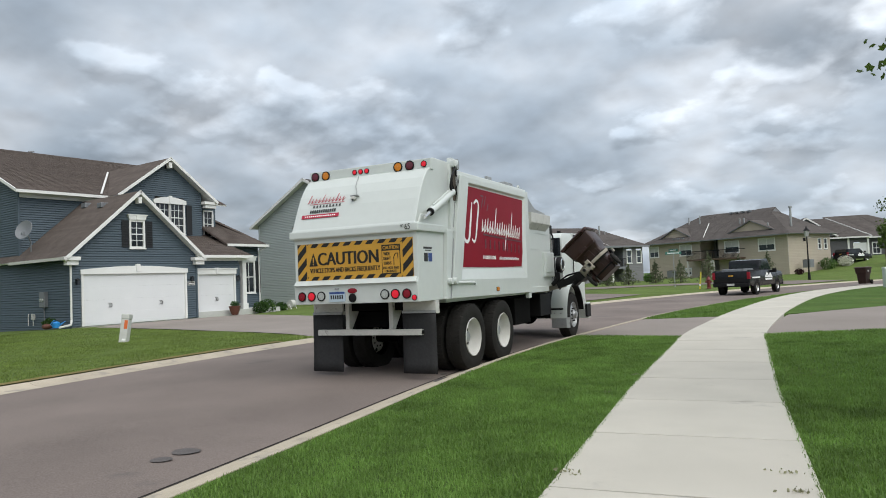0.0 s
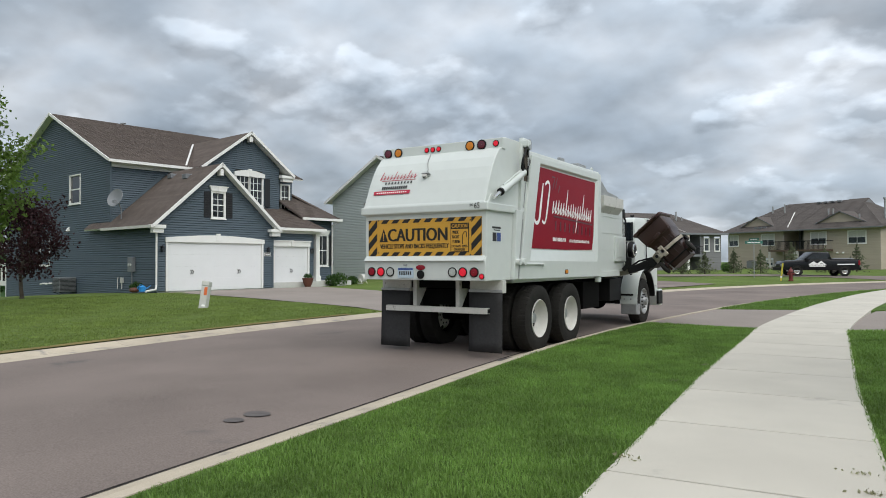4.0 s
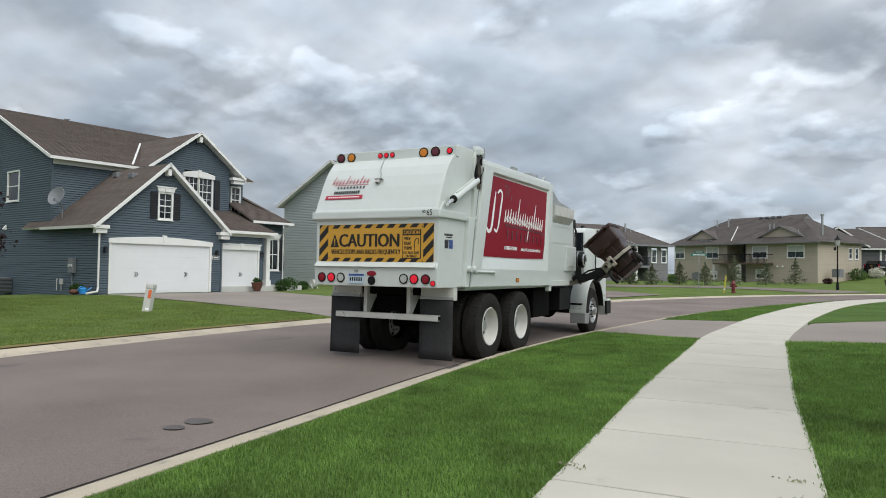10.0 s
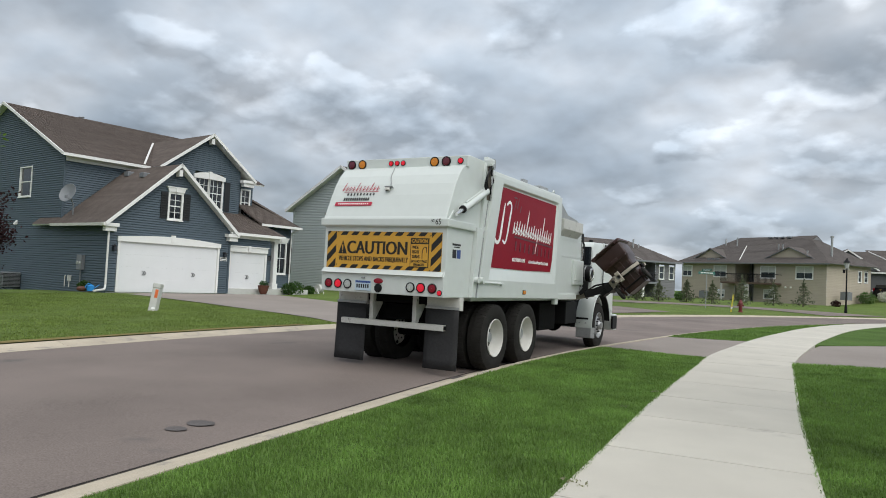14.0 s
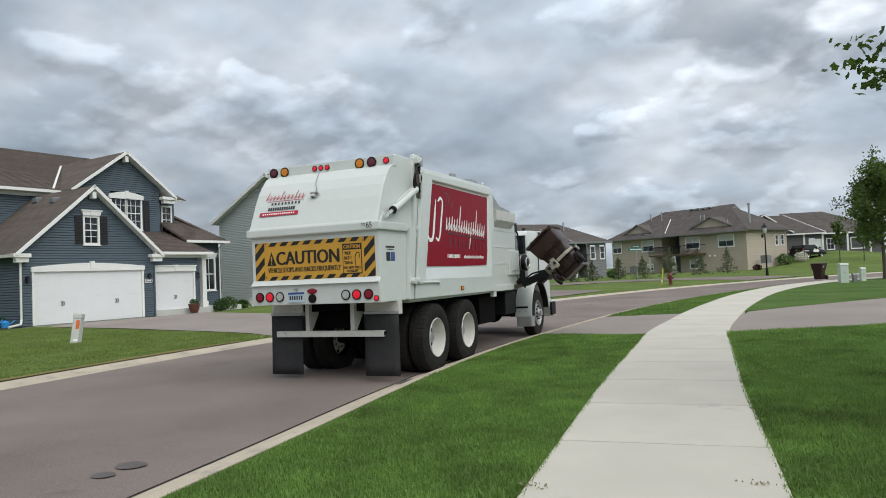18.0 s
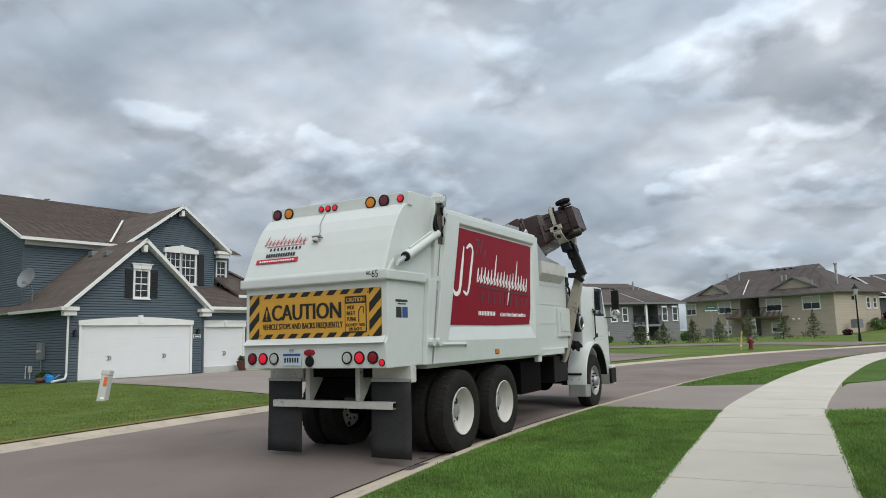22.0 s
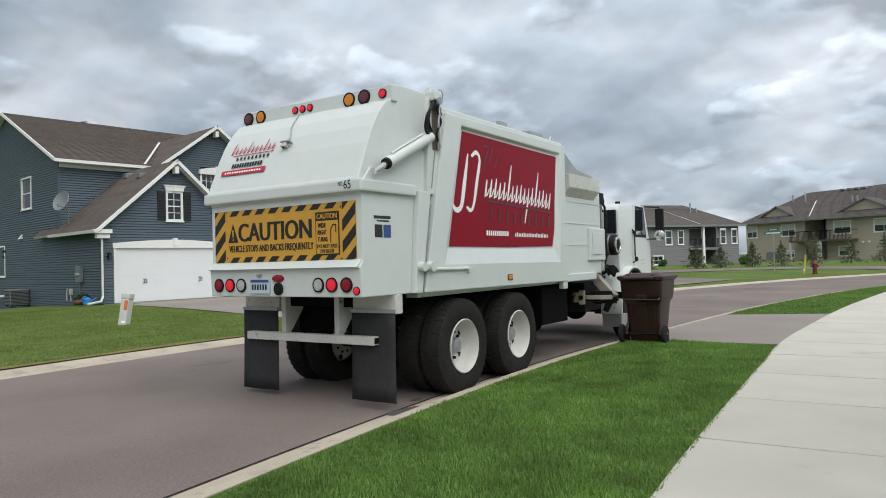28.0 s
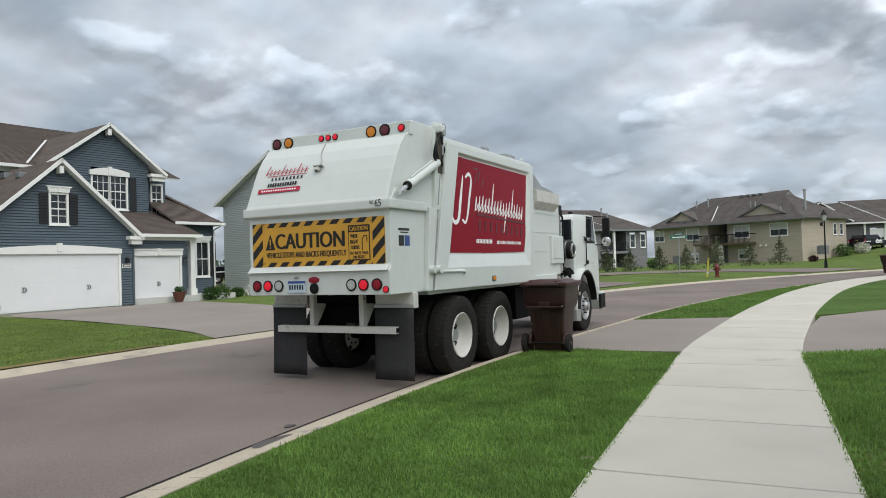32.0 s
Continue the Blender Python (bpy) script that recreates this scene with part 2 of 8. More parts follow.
BLACK_STEEL = material("black_steel", (0.006, 0.006, 0.0065), 0.6, vary=0.3, size=5, fine_size=40, bump=0.2, spots=((0.05, 0.043, 0.036), 5.0, -0.04), spec=0.25)
UNDERBODY = material("greasy_underbody", (0.004, 0.004, 0.004), 0.9, vary=0.3, size=4, bump=0.3, spec=0.1)
RUBBER = material("tyre_rubber", (0.022, 0.021, 0.019), 0.9, vary=0.3, size=6, fine_size=50, bump=0.4, bump_dist=0.006, spots=((0.075, 0.07, 0.062), 9.0, 0.0), spec=0.15)
FLAP = material("mudflap_rubber", (0.030, 0.030, 0.031), 0.75, vary=0.25, size=2.5, fine_size=30, bump=0.2, spots=((0.09, 0.08, 0.07), 3.0, -0.05), spec=0.25)
RIM = material("white_rim", (0.58, 0.57, 0.53), 0.45, vary=0.10, size=6, bump=0.1, spots=((0.20, 0.15, 0.11), 9.0, -0.01))
CHROME = material("chrome", (0.62, 0.62, 0.60), 0.22, 0.9, vary=0.1, bump=0)
GREY_STEEL = material("grey_steel", (0.36, 0.37, 0.37), 0.45, 0.5, vary=0.2, size=6, bump=0.2, spots=((0.08, 0.07, 0.06), 6.0, 0.0))
RED_PANEL = material("red_panel_vinyl", (0.235, 0.006, 0.018), 0.45, vary=0.08, size=2, bump=0.03, spec=0.12)
RED_TEXT = material("red_print", (0.42, 0.02, 0.05), 0.4, bump=0)
WHITE_PRINT = material("white_print", (0.85, 0.85, 0.83), 0.35, bump=0, vary=0.02)
BLACK_PRINT = material("black_print", (0.012, 0.011, 0.011), 0.4, bump=0)
DARK_RED_PRINT = material("dark_red_print", (0.075, 0.006, 0.012), 0.35, bump=0)
YELLOW_SIGN = material("amber_sign", (0.56, 0.30, 0.035), 0.4, vary=0.1, size=3, bump=0.03)
BLUE_PRINT = material("blue_print", (0.03, 0.07, 0.25), 0.4, bump=0)
RED_LENS = glowing("red_lens", (0.20, 0.004, 0.014), 0.08)
RED_LIT = glowing("red_lens_lit", (0.62, 0.012, 0.03), 0.35)
DARK_LENS = material("dark_red_lens", (0.10, 0.008, 0.018), 0.18, vary=0.3, size=30, bump=0.2, coat=0.5)
AMBER_LENS = glowing("amber_lens", (0.55, 0.19, 0.02), 0.05)
CLEAR_LENS = material("clear_lens", (0.40, 0.42, 0.40), 0.2, vary=0.25, size=30, bump=0.3, coat=0.5)
BIN_BROWN = material("brown_bin_plastic", (0.027, 0.0095, 0.0065), 0.42, vary=0.3, size=2.5, fine_size=60, bump=0.15, spots=((0.10, 0.05, 0.036), 4.0, -0.05))
BIN_LID = material("brown_bin_lid", (0.048, 0.018, 0.015), 0.5, vary=0.2, size=2.5, fine_size=60, bump=0.15)
GLASS_DARK = material("dark_window_glass", (0.015, 0.018, 0.022), 0.06, vary=0.2, bump=0, coat=0.2, spec=0.6)
GLASS_FAR = material("curtained_window_glass", (0.05, 0.06, 0.068), 0.1, vary=0.4, size=1.2, fine_size=5, bump=0, spec=0.6)
RUSTY = material("rusty_greasy_steel", (0.11, 0.09, 0.07), 0.7, vary=0.4, size=9, fine_size=60, bump=0.3, spots=((0.03, 0.022, 0.016), 9.0, 0.05), spec=0.25)
CRACK = material("gutter_crack", (0.03, 0.027, 0.024), 0.95, vary=0.5, size=6, fine_size=60, bump=0.3, spec=0.1)
ARM_GREY = material("worn_grey_arm", (0.24, 0.23, 0.21), 0.55, vary=0.2, size=5, bump=0.2, spots=((0.02, 0.018, 0.016), 5.0, 0.10))
FINGER = material("worn_gripper_paint", (0.33, 0.30, 0.245), 0.55, vary=0.15, size=5, bump=0.2, spots=((0.05, 0.04, 0.032), 6.0, 0.03))
PLATE_BLUE = material("pale_blue_plate", (0.45, 0.55, 0.62), 0.4, vary=0.05, bump=0)
SIDING_BLUE = material("blue_grey_siding", (0.060, 0.086, 0.106), 0.6, vary=0.07, size=1.0, fine_size=25, bump=0.1, island=0.06)
SIDING_GREY = material("grey_green_siding", (0.36, 0.40, 0.395), 0.6, vary=0.06, size=1.0, fine_size=25, bump=0.1, island=0.05)
SIDING_TAN = material("tan_siding", (0.42, 0.365, 0.29), 0.7, vary=0.07, size=1.0, fine_size=20, bump=0.1, island=0.05)
SIDING_DARK = material("dark_grey_siding", (0.175, 0.175, 0.18), 0.65, vary=0.07, size=1.0, fine_size=20, bump=0.1, island=0.06)
SIDING_SLATE = material("slate_siding", (0.085, 0.085, 0.09), 0.65, vary=0.07, size=1.0, fine_size=20, bump=0.1, island=0.06)
WHITE_TRIM = material("white_trim", (0.74, 0.74, 0.71), 0.5, vary=0.05, size=2, fine_size=20, bump=0.05)
GARAGE_WHITE = material("garage_door_white", (0.70, 0.71, 0.71), 0.5, vary=0.04, size=1.5, fine_size=25, bump=0.05)
SHINGLE = material("brown_shingles", (0.115, 0.094, 0.083), 0.9, vary=0.25, size=2.2, fine_size=26, bump=0.7, bump_dist=0.02, island=0.15, spec=0.2)
SHINGLE_GREY = material("grey_brown_shingles", (0.098, 0.086, 0.08), 0.9, vary=0.2, size=1.5, fine_size=18, bump=0.6, bump_dist=0.02, island=0.1, spec=0.2)
SHUTTER = material("black_shutter", (0.008, 0.009, 0.011), 0.6, vary=0.15, bump=0.05)
GUTTER = material("gutter_white", (0.66, 0.65, 0.62), 0.45, vary=0.08, bump=0.05)
TERRACOTTA = material("terracotta", (0.10, 0.035, 0.02), 0.6, vary=0.2, size=8)
BARK = material("bark", (0.095, 0.078, 0.062), 0.9, vary=0.35, size=6, fine_size=40, bump=0.9, bump_dist=0.02, spec=0.2)
LEAF = leafy_material("maple_leaf", (0.090, 0.145, 0.030), 0.45)
LEAF_DARK = leafy_material("dark_tree_leaf", (0.034, 0.078, 0.022), 0.3)
LEAF_PURPLE = leafy_material("purple_plum_leaf", (0.040, 0.014, 0.017), 0.3)
NEEDLE = leafy_material("conifer_needle", (0.10, 0.115, 0.065), 0.3)
SHRUB = leafy_material("shrub_leaf", (0.045, 0.10, 0.02), 0.3)
UTILITY_GREY = material("utility_grey", (0.50, 0.50, 0.47), 0.6, vary=0.1, size=5, bump=0.1)
UTILITY_GREEN = material("utility_pale_green", (0.48, 0.55, 0.48), 0.55, vary=0.08, size=4, bump=0.1)
ORANGE_STICKER = material("orange_sticker", (0.62, 0.13, 0.03), 0.5, bump=0)
METER_GREY = material("meter_grey", (0.20, 0.21, 0.22), 0.5, 0.3, vary=0.12, bump=0.1)
HYDRANT_RED = material("hydrant_red", (0.13, 0.014, 0.014), 0.5, vary=0.15, size=6, bump=0.1)
YELLOW_POST = material("yellow_marker", (0.55, 0.46, 0.06), 0.5, vary=0.1, bump=0.05)
SIGN_GREEN = material("street_sign_green", (0.03, 0.14, 0.11), 0.4, vary=0.05, bump=0)
PICKUP_BLACK = material("black_car_paint", (0.006, 0.007, 0.009), 0.25, vary=0.1, bump=0, coat=0.15, spec=0.3)
DECK_WOOD = material("brown_deck_wood", (0.10, 0.065, 0.045), 0.7, vary=0.2, size=4, bump=0.2)
STAIN = material("oil_stain", (0.098, 0.087, 0.083), 0.7, vary=0.2, size=3, fine_size=90, bump=0.4, spec=0.3)
WEED = leafy_material("footway_weed", (0.25, 0.25, 0.15), 0.3)


# ---- mesh helpers ----
class Shape:
    """Collects vertices and faces of one mesh."""

    def __init__(self):
        self.v, self.f = [], []

    def add(self, verts, faces):
        k = len(self.v)
        self.v += [tuple(p) for p in verts]
        self.f += [tuple(i + k for i in f) for f in faces]
        return self

    def box(self, x0, x1, y0, y1, z0, z1):
        v = [(x, y, z) for z in (z0, z1) for y in (y0, y1) for x in (x0, x1)]
        return self.add(v, [(0, 2, 3, 1), (4, 5, 7, 6), (0, 1, 5, 4), (2, 6, 7, 3), (0, 4, 6, 2), (1, 3, 7, 5)])

    def prism(self, poly, axis, a, b):
        """A polygon in the two other axes (in order x, y, z) drawn out along axis from a to b."""
        n = len(poly)

        def place(p, q):
            return {"x": (q, p[0], p[1]), "y": (p[0], q, p[1]), "z": (p[0], p[1], q)}[axis]

        v = [place(p, a) for p in poly] + [place(p, b) for p in poly]
        f = [tuple(range(n))[::-1], tuple(range(n, 2 * n))]
        f += [(i, (i + 1) % n, n + (i + 1) % n, n + i) for i in range(n)]
        return self.add(v, f)

    def cyl(self, p0, p1, r0, r1=None, n=16, caps=True):
        r1 = r0 if r1 is None else r1
        p0, p1 = Vector(p0), Vector(p1)
        q = (p1 - p0).to_track_quat("Z", "Y")
        ring = [(math.cos(2 * math.pi * i / n), math.sin(2 * math.pi * i / n)) for i in range(n)]
        v = [p0 + q @ Vector((c * r0, s * r0, 0)) for c, s in ring] + [p1 + q @ Vector((c * r1, s * r1, 0)) for c, s in ring]
        f = [(i, (i + 1) % n, n + (i + 1) % n, n + i) for i in range(n)]
        if caps:
            f += [tuple(range(n))[::-1], tuple(range(n, 2 * n))]
        return self.add(v, f)

    def tube(self, points, r, n=6):
        for a, b in zip(points, points[1:]):
            self.cyl(a, b, r, r, n)
        return self

    def turn(self, profile, centre, axis, n=28):
        """A profile of (radius, along) turned about an axis through centre."""
        q = Vector(axis).to_track_quat("Z", "Y")
        m, v, f = len(profile), [], []
        for i in range(n):
            a = 2 * math.pi * i / n
            v += [Vector(centre) + q @ Vector((r * math.cos(a), r * math.sin(a), h)) for r, h in profile]
        for i in range(n):
            j = (i + 1) % n
            f += [(i * m + k, j * m + k, j * m + k + 1, i * m + k + 1) for k in range(m - 1)]
        return self.add(v, f)

    def ball(self, c, r, n=10, squash=1.0):
        prof = [(r * math.sin(math.pi * k / n) + 1e-4, -r * squash * math.cos(math.pi * k / n)) for k in range(n + 1)]
        return self.turn(prof, c, (0, 0, 1), n + 4)

    def loft(self, rings, caps=True):
        n, v, f = len(rings[0]), [p for r in rings for p in r], []
        for k in range(len(rings) - 1):
            f += [(k * n + i, k * n + (i + 1) % n, (k + 1) * n + (i + 1) % n, (k + 1) * n + i) for i in range(n)]
        if caps:
            f += [tuple(range(n))[::-1], tuple(range((len(rings) - 1) * n, len(rings) * n))]
        return self.add(v, f)

    def sheet(self, rows):
        n = len(rows[0])
        v = [p for r in rows for p in r]
        return self.add(v, [(k * n + i, k * n + i + 1, (k + 1) * n + i + 1, (k + 1) * n + i) for k in range(len(rows) - 1) for i in range(n - 1)])

    def moved(self, m):
        self.v = [tuple(m @ Vector(p)) for p in self.v]
        return self


def to_mesh(name, shape, mat, bevel=0.0, smooth=False, fix=True):
    me = bpy.data.meshes.new(name)
    me.from_pydata(shape.v, [], shape.f)
    if bevel or fix:
        bm = bmesh.new()
        bm.from_mesh(me)
        if fix:
            bmesh.ops.recalc_face_normals(bm, faces=bm.faces)
        if bevel:
            edges = [e for e in bm.edges if len(e.link_faces) == 2 and e.calc_face_angle(0) > 0.5]
            bmesh.ops.bevel(bm, geom=edges, offset=bevel, segments=2, affect="EDGES", profile=0.6, clamp_overlap=True)
        bm.to_mesh(me)
        bm.free()
    if smooth:
        me.polygons.foreach_set("use_smooth", [True] * len(me.polygons))
        me.set_sharp_from_angle(angle=radians(40))
    me.materials.append(mat)
    return me


def part(name, shape, mat, parent=None, label="", bevel=0.0, smooth=False, fix=True):
    ob = new(name, to_mesh(name, shape, mat, bevel, smooth, fix))
    if parent is not None:
        ob.parent = parent
    if label:
        tagged(ob, label)
    return ob


def thing(name, label, category, group="", at=None, kind=""):
    ob = new(name)
    ob.empty_display_size = 0.2
    if at is not None:
        ob.matrix_basis = at
    return tagged(ob, label, category, group, kind)


def words(name, text, size, mat, parent, m, label="", extrude=0.001, narrow=1.0, width=0.0):
    """Lettering in the built-in font, turned into a mesh; m puts its centre."""
    cu = bpy.data.curves.new(name, "FONT")
    cu.body, cu.size, cu.align_x, cu.align_y, cu.extrude = text, size, "CENTER", "CENTER", extrude
    cu.resolution_u = 3
    tmp = bpy.data.objects.new(name, cu)
    scene.collection.objects.link(tmp)
    me = bpy.data.meshes.new_from_object(tmp.evaluated_get(bpy.context.evaluated_depsgraph_get()))
    bpy.data.objects.remove(tmp)
    if width:
        xs = [v.co.x for v in me.vertices]
        narrow = width / (max(xs) - min(xs))
    me.transform(m @ Matrix.Diagonal((narrow, 1, 1, 1)))
    me.materials.clear()
    me.materials.append(mat)
    ob = new(name, me)
    ob.parent = parent
    if label:
        tagged(ob, label)
    return ob


def big_mesh(name, verts, faces_n, mat, side=3):
    """A large mesh out of arrays: verts (n, 3), faces (m, side)."""
    me = bpy.data.meshes.new(name)
    verts, faces_n = np.asarray(verts, np.float32), np.asarray(faces_n, np.int32)
    me.vertices.add(len(verts))
    me.vertices.foreach_set("co", verts.ravel())
    me.loops.add(faces_n.size)
    me.loops.foreach_set("vertex_index", faces_n.ravel())
    me.polygons.add(len(faces_n))
    me.polygons.foreach_set("loop_start", np.arange(0, faces_n.size, side, dtype=np.int32))
    me.update(calc_edges=True)
    me.materials.append(mat)
    return me


# ---- ground, road and walks ----
def smooth_line(points, step):
    """Points along a Catmull-Rom curve through the given ones, step metres apart."""
    p = [np.array(q, float) for q in points]
    p = [2 * p[0] - p[1], *p, 2 * p[-1] - p[-2]]
    out = []
    for a, b, c, d in zip(p, p[1:], p[2:], p[3:]):
        n = max(1, int(np.linalg.norm(c - b) / step))
        for k in range(n):
            t = k / n
            out.append(0.5 * (2 * b + (c - a) * t + (2 * a - 5 * b + 4 * c - d) * t * t + (3 * b - a - 3 * c + d) * t**3))
    out.append(p[-2])
    return np.array(out)


def offset_line(line, d):
    """The line shifted d metres to its right."""
    t = np.gradient(line, axis=0)
    t /= np.linalg.norm(t, axis=1)[:, None]
    return line + d * np.stack([t[:, 1], -t[:, 0]], 1)


def strip(name, left, right, zl, zr, mat, label, category, kind="structure", thick=0.0, parent=None):
    """A band between two lines of equally many points."""
    s = Shape()
    zl = np.broadcast_to(zl, len(left))
    zr = np.broadcast_to(zr, len(right))
    s.sheet([[(*a, h), (*b, k)] for a, b, h, k in zip(left, right, zl, zr)])
    if thick:
        s.sheet([[(*a, h), (*a, h - thick)] for a, h in zip(left, zl)])
        s.sheet([[(*b, h - thick), (*b, h)] for b, h in zip(right, zr)])
        for i in (0, -1):
            a, b = left[i], right[i]
            s.add([(*a, zl[i]), (*b, zr[i]), (*b, zr[i] - thick), (*a, zl[i] - thick)], [(0, 1, 2, 3)])
    ob = part(name, s, mat, parent)
    if parent is None:
        tagged(ob, label, category, kind=kind)
    return ob


KERB_RIGHT = smooth_line([(3.0, -45), (1.8, -20), (1.15, -11), (0.82, -7.4), (0.62, -5), (0.38, -2.5), (0.22, 0), (0.18, 2.4), (0.27, 4.9), (0.74, 10.5), (1.20, 14.2), (2.46, 20.8), (4.6, 28.4), (7.6, 36.1), (10.9, 42.4), (16, 51), (24, 62), (40, 80), (90, 125)], 0.5)
KERB_LEFT = offset_line(KERB_RIGHT, -7.40)
# the carriageway, a little higher along its middle
ROAD_MID = (KERB_RIGHT + KERB_LEFT) / 2
road = Shape()
rows = []
for a, m, b in zip(offset_line(KERB_LEFT, 0.38), ROAD_MID, offset_line(KERB_RIGHT, -0.38)):
    rows.append([(*a, 0.0), (*((a + m) / 2), 0.045), (*m, 0.06), (*((b + m) / 2), 0.045), (*b, 0.0)])
road.sheet(rows)
tagged(part("road", road, ASPHALT, fix=False), "worn brown-grey asphalt street curving away", "road", kind="structure")
tagged(part("ground", Shape().box(-3000, 3000, -3000, 3000, -3.0, -2.6), FAR_GRASS), "wide green land reaching to the horizon", "ground", kind="structure")


def road_z(x, y):
    """Height of the road's surface at a point."""
    d = np.linalg.norm(ROAD_MID - np.array([x, y]), axis=1).min()
    return float(np.interp(d / 3.65, [0, 0.5, 1.0], [0.06, 0.045, 0.0]))


def at_y(line, y):
    return int(np.argmin(np.abs(line[:, 1] - y)))


def kerb_run(name, line, side, label, near, back, rise=1.0):
    """A low rolled kerb, side +1 for the right of the road: near pieces are parts, the rest is one strip."""
    top = thing(name, label, "kerb", kind="structure")
    prof = [(-0.42, 0.004), (-0.20, 0.02), (-0.09, 0.085 * rise), (-0.02, 0.125 * rise), (back, (0.128 + 0.05 * back) * rise), (back, -0.2), (-0.42, -0.2)]
    lines = [offset_line(line, side * d) for d, _ in prof]
    n, k, far = len(line), 0, Shape()
    while k < n - 1:
        e = min(k + 6, n - 1)
        near_piece = near[0] < line[k][1] < near[1]
        rings = []
        for i in range(k, e + 1):
            rings.append([(*lines[j][i], prof[j][1]) for j in range(len(prof))])
        if near_piece:
            # a 6 mm joint at the piece's end
            for j in range(len(prof)):
                p, q = Vector(rings[-1][j]), Vector(rings[-2][j])
                rings[-1][j] = tuple(p + (q - p).normalized() * 0.008)
            part("kerb_stone", Shape().loft(rings), KERB, top)
        else:
            far.loft(rings)
        k = e
    part("far_kerb", far, KERB, top, "pale concrete kerb running on along the road")
    return top


kerb_run("kerb_right", KERB_RIGHT, 1, "pale concrete rolled kerb beside the mown verge", (-12, 40), 0.11)
kerb_run("kerb_left", KERB_LEFT, -1, "pale concrete rolled kerb with dry grass edge", (-12, 30), 0.02, 0.6)

# dark crack where the asphalt meets the gutter
k0, k1 = at_y(KERB_RIGHT, -12), at_y(KERB_RIGHT, 16)
wander = np.array([0.006 * noise.noise(Vector((0.7 * k, 2.0, 0))) for k in range(k0, k1)])[:, None]
strip("gutter_crack", offset_line(KERB_RIGHT, -0.440)[k0:k1] + wander, offset_line(KERB_RIGHT, -0.418)[k0:k1], 0.012, 0.010, CRACK, "dark crack between asphalt and gutter", "crack")

WALK_LEFT = smooth_line([(4.2, -30), (3.64, -12), (3.27, -6.6), (3.12, -4.3), (2.97, -2.0), (2.87, 0.3), (2.76, 3.0), (2.69, 5.1), (2.81, 8.3), (3.24, 14.5), (4.32, 23.6), (5.95, 31.2), (8.1, 37.2), (10.3, 41.2), (15.0, 46.5), (24, 58)], 0.1)
WALK_RIGHT = offset_line(WALK_LEFT, 1.62)


# the slabs of the footway, each with its joint
walk_top = thing("pavement", "pale concrete footway of square slabs with scored joints", "footway", kind="structure")
y_joint = -17.97
while y_joint < 42:
    a, b = at_y(WALK_LEFT, y_joint), at_y(WALK_LEFT, y_joint + 1.66)
    if b > a + 1:
        ids = np.linspace(a, b, 5).astype(int)
        l2, r2 = WALK_LEFT[ids].copy(), WALK_RIGHT[ids].copy()
        for q in (l2, r2):
            d = (q[1] - q[0]) / np.linalg.norm(q[1] - q[0])
            q[0] += d * 0.012
            q[-1] -= d * 0.012
        tilt = random.uniform(-0.003, 0.003)
        s = Shape()
        rings = [[(*p, 0.148 + tilt), (*q, 0.15 - tilt), (*q, 0.0), (*p, 0.0)] for p, q in zip(l2, r2)]
        s.loft(rings)
        part("slab", s, CONCRETE, walk_top, bevel=0.006)
    y_joint += 1.66
s = Shape().sheet([[(*p, 0.128), (*q, 0.128)] for p, q in zip(WALK_LEFT[::8], WALK_RIGHT[::8])])
part("joint_bed", s, DARK_DRIVE, walk_top, "dark soil in the footway joints")


def lawn(name, outline, z, label, mat=None):
    """A flat piece of lawn with a cut edge, out of a polygon."""
    s = Shape().prism(outline, "z", z - 0.25, z)
    return tagged(part(name, s, mat or LAWN), label, "lawn", kind="structure")


def between(line, y0, y1, step=1):
    return [tuple(p) for p in line[at_y(line, y0) : at_y(line, y1) + 1 : step]]


verge_kerb = offset_line(KERB_RIGHT, 0.11)
lawn("verge_lawn", between(verge_kerb, -30, 5.0) + between(WALK_LEFT, -28, 5.0, 4)[::-1], 0.125, "mown green verge between kerb and footway")
lawn("far_verge_lawn", between(verge_kerb, 10.75, 44) + between(WALK_LEFT, 11.3, 40, 6)[::-1], 0.125, "mown green verge beyond the driveway")
lawn("front_lawn", between(WALK_RIGHT, -28, 5.1, 4) + [(6.8, 6.3), (10, 7.8), (16, 10.2), (30, 15), (30, -28)], 0.13, "mown green front lawn beside the footway")
lawn("next_lawn", [(400, -60), (400, 400), (60, 90), (30, 64)] + between(WALK_RIGHT, 11.8, 50, 6)[::-1] + [(5.9, 13.3), (8.8, 17.0), (14, 22.5), (30, 36)], 0.13, "mown green lawn beyond the curved driveway")
lawn("driveway_right", [(0.3, 4.75), (2.69, 5.05), (2.81, 8.3), (3.04, 11.6), (0.80, 10.6)], 0.115, "brown-grey asphalt driveway crossing to the street", DRIVE)
lawn("driveway_house", [(4.28, 5.1), (6.8, 6.3), (10, 7.8), (16, 10.2), (30, 15), (30, 36), (14, 22.5), (8.8, 17.0), (5.9, 13.3), (4.75, 11.6), (4.4, 8.4)], 0.125, "brown-grey asphalt driveway curving towards a house", DRIVE)


def left_height(d, y):
    """Height of the land on the other side of the street at d metres from its kerb."""
    near = np.interp(d, [0, 3, 7, 12, 15, 22, 33, 60, 300], [0.075, 0.05, 0.03, 0.10, 0.15, -0.05, -0.95, -1.6, -2.2])
    far = np.interp(d, [0, 4, 10, 20, 40, 300], [0.075, 0.22, 0.35, 0.45, 0.5, 0.3])
    return near + (far - near) * min(1, max(0, (y - 16) / 8))


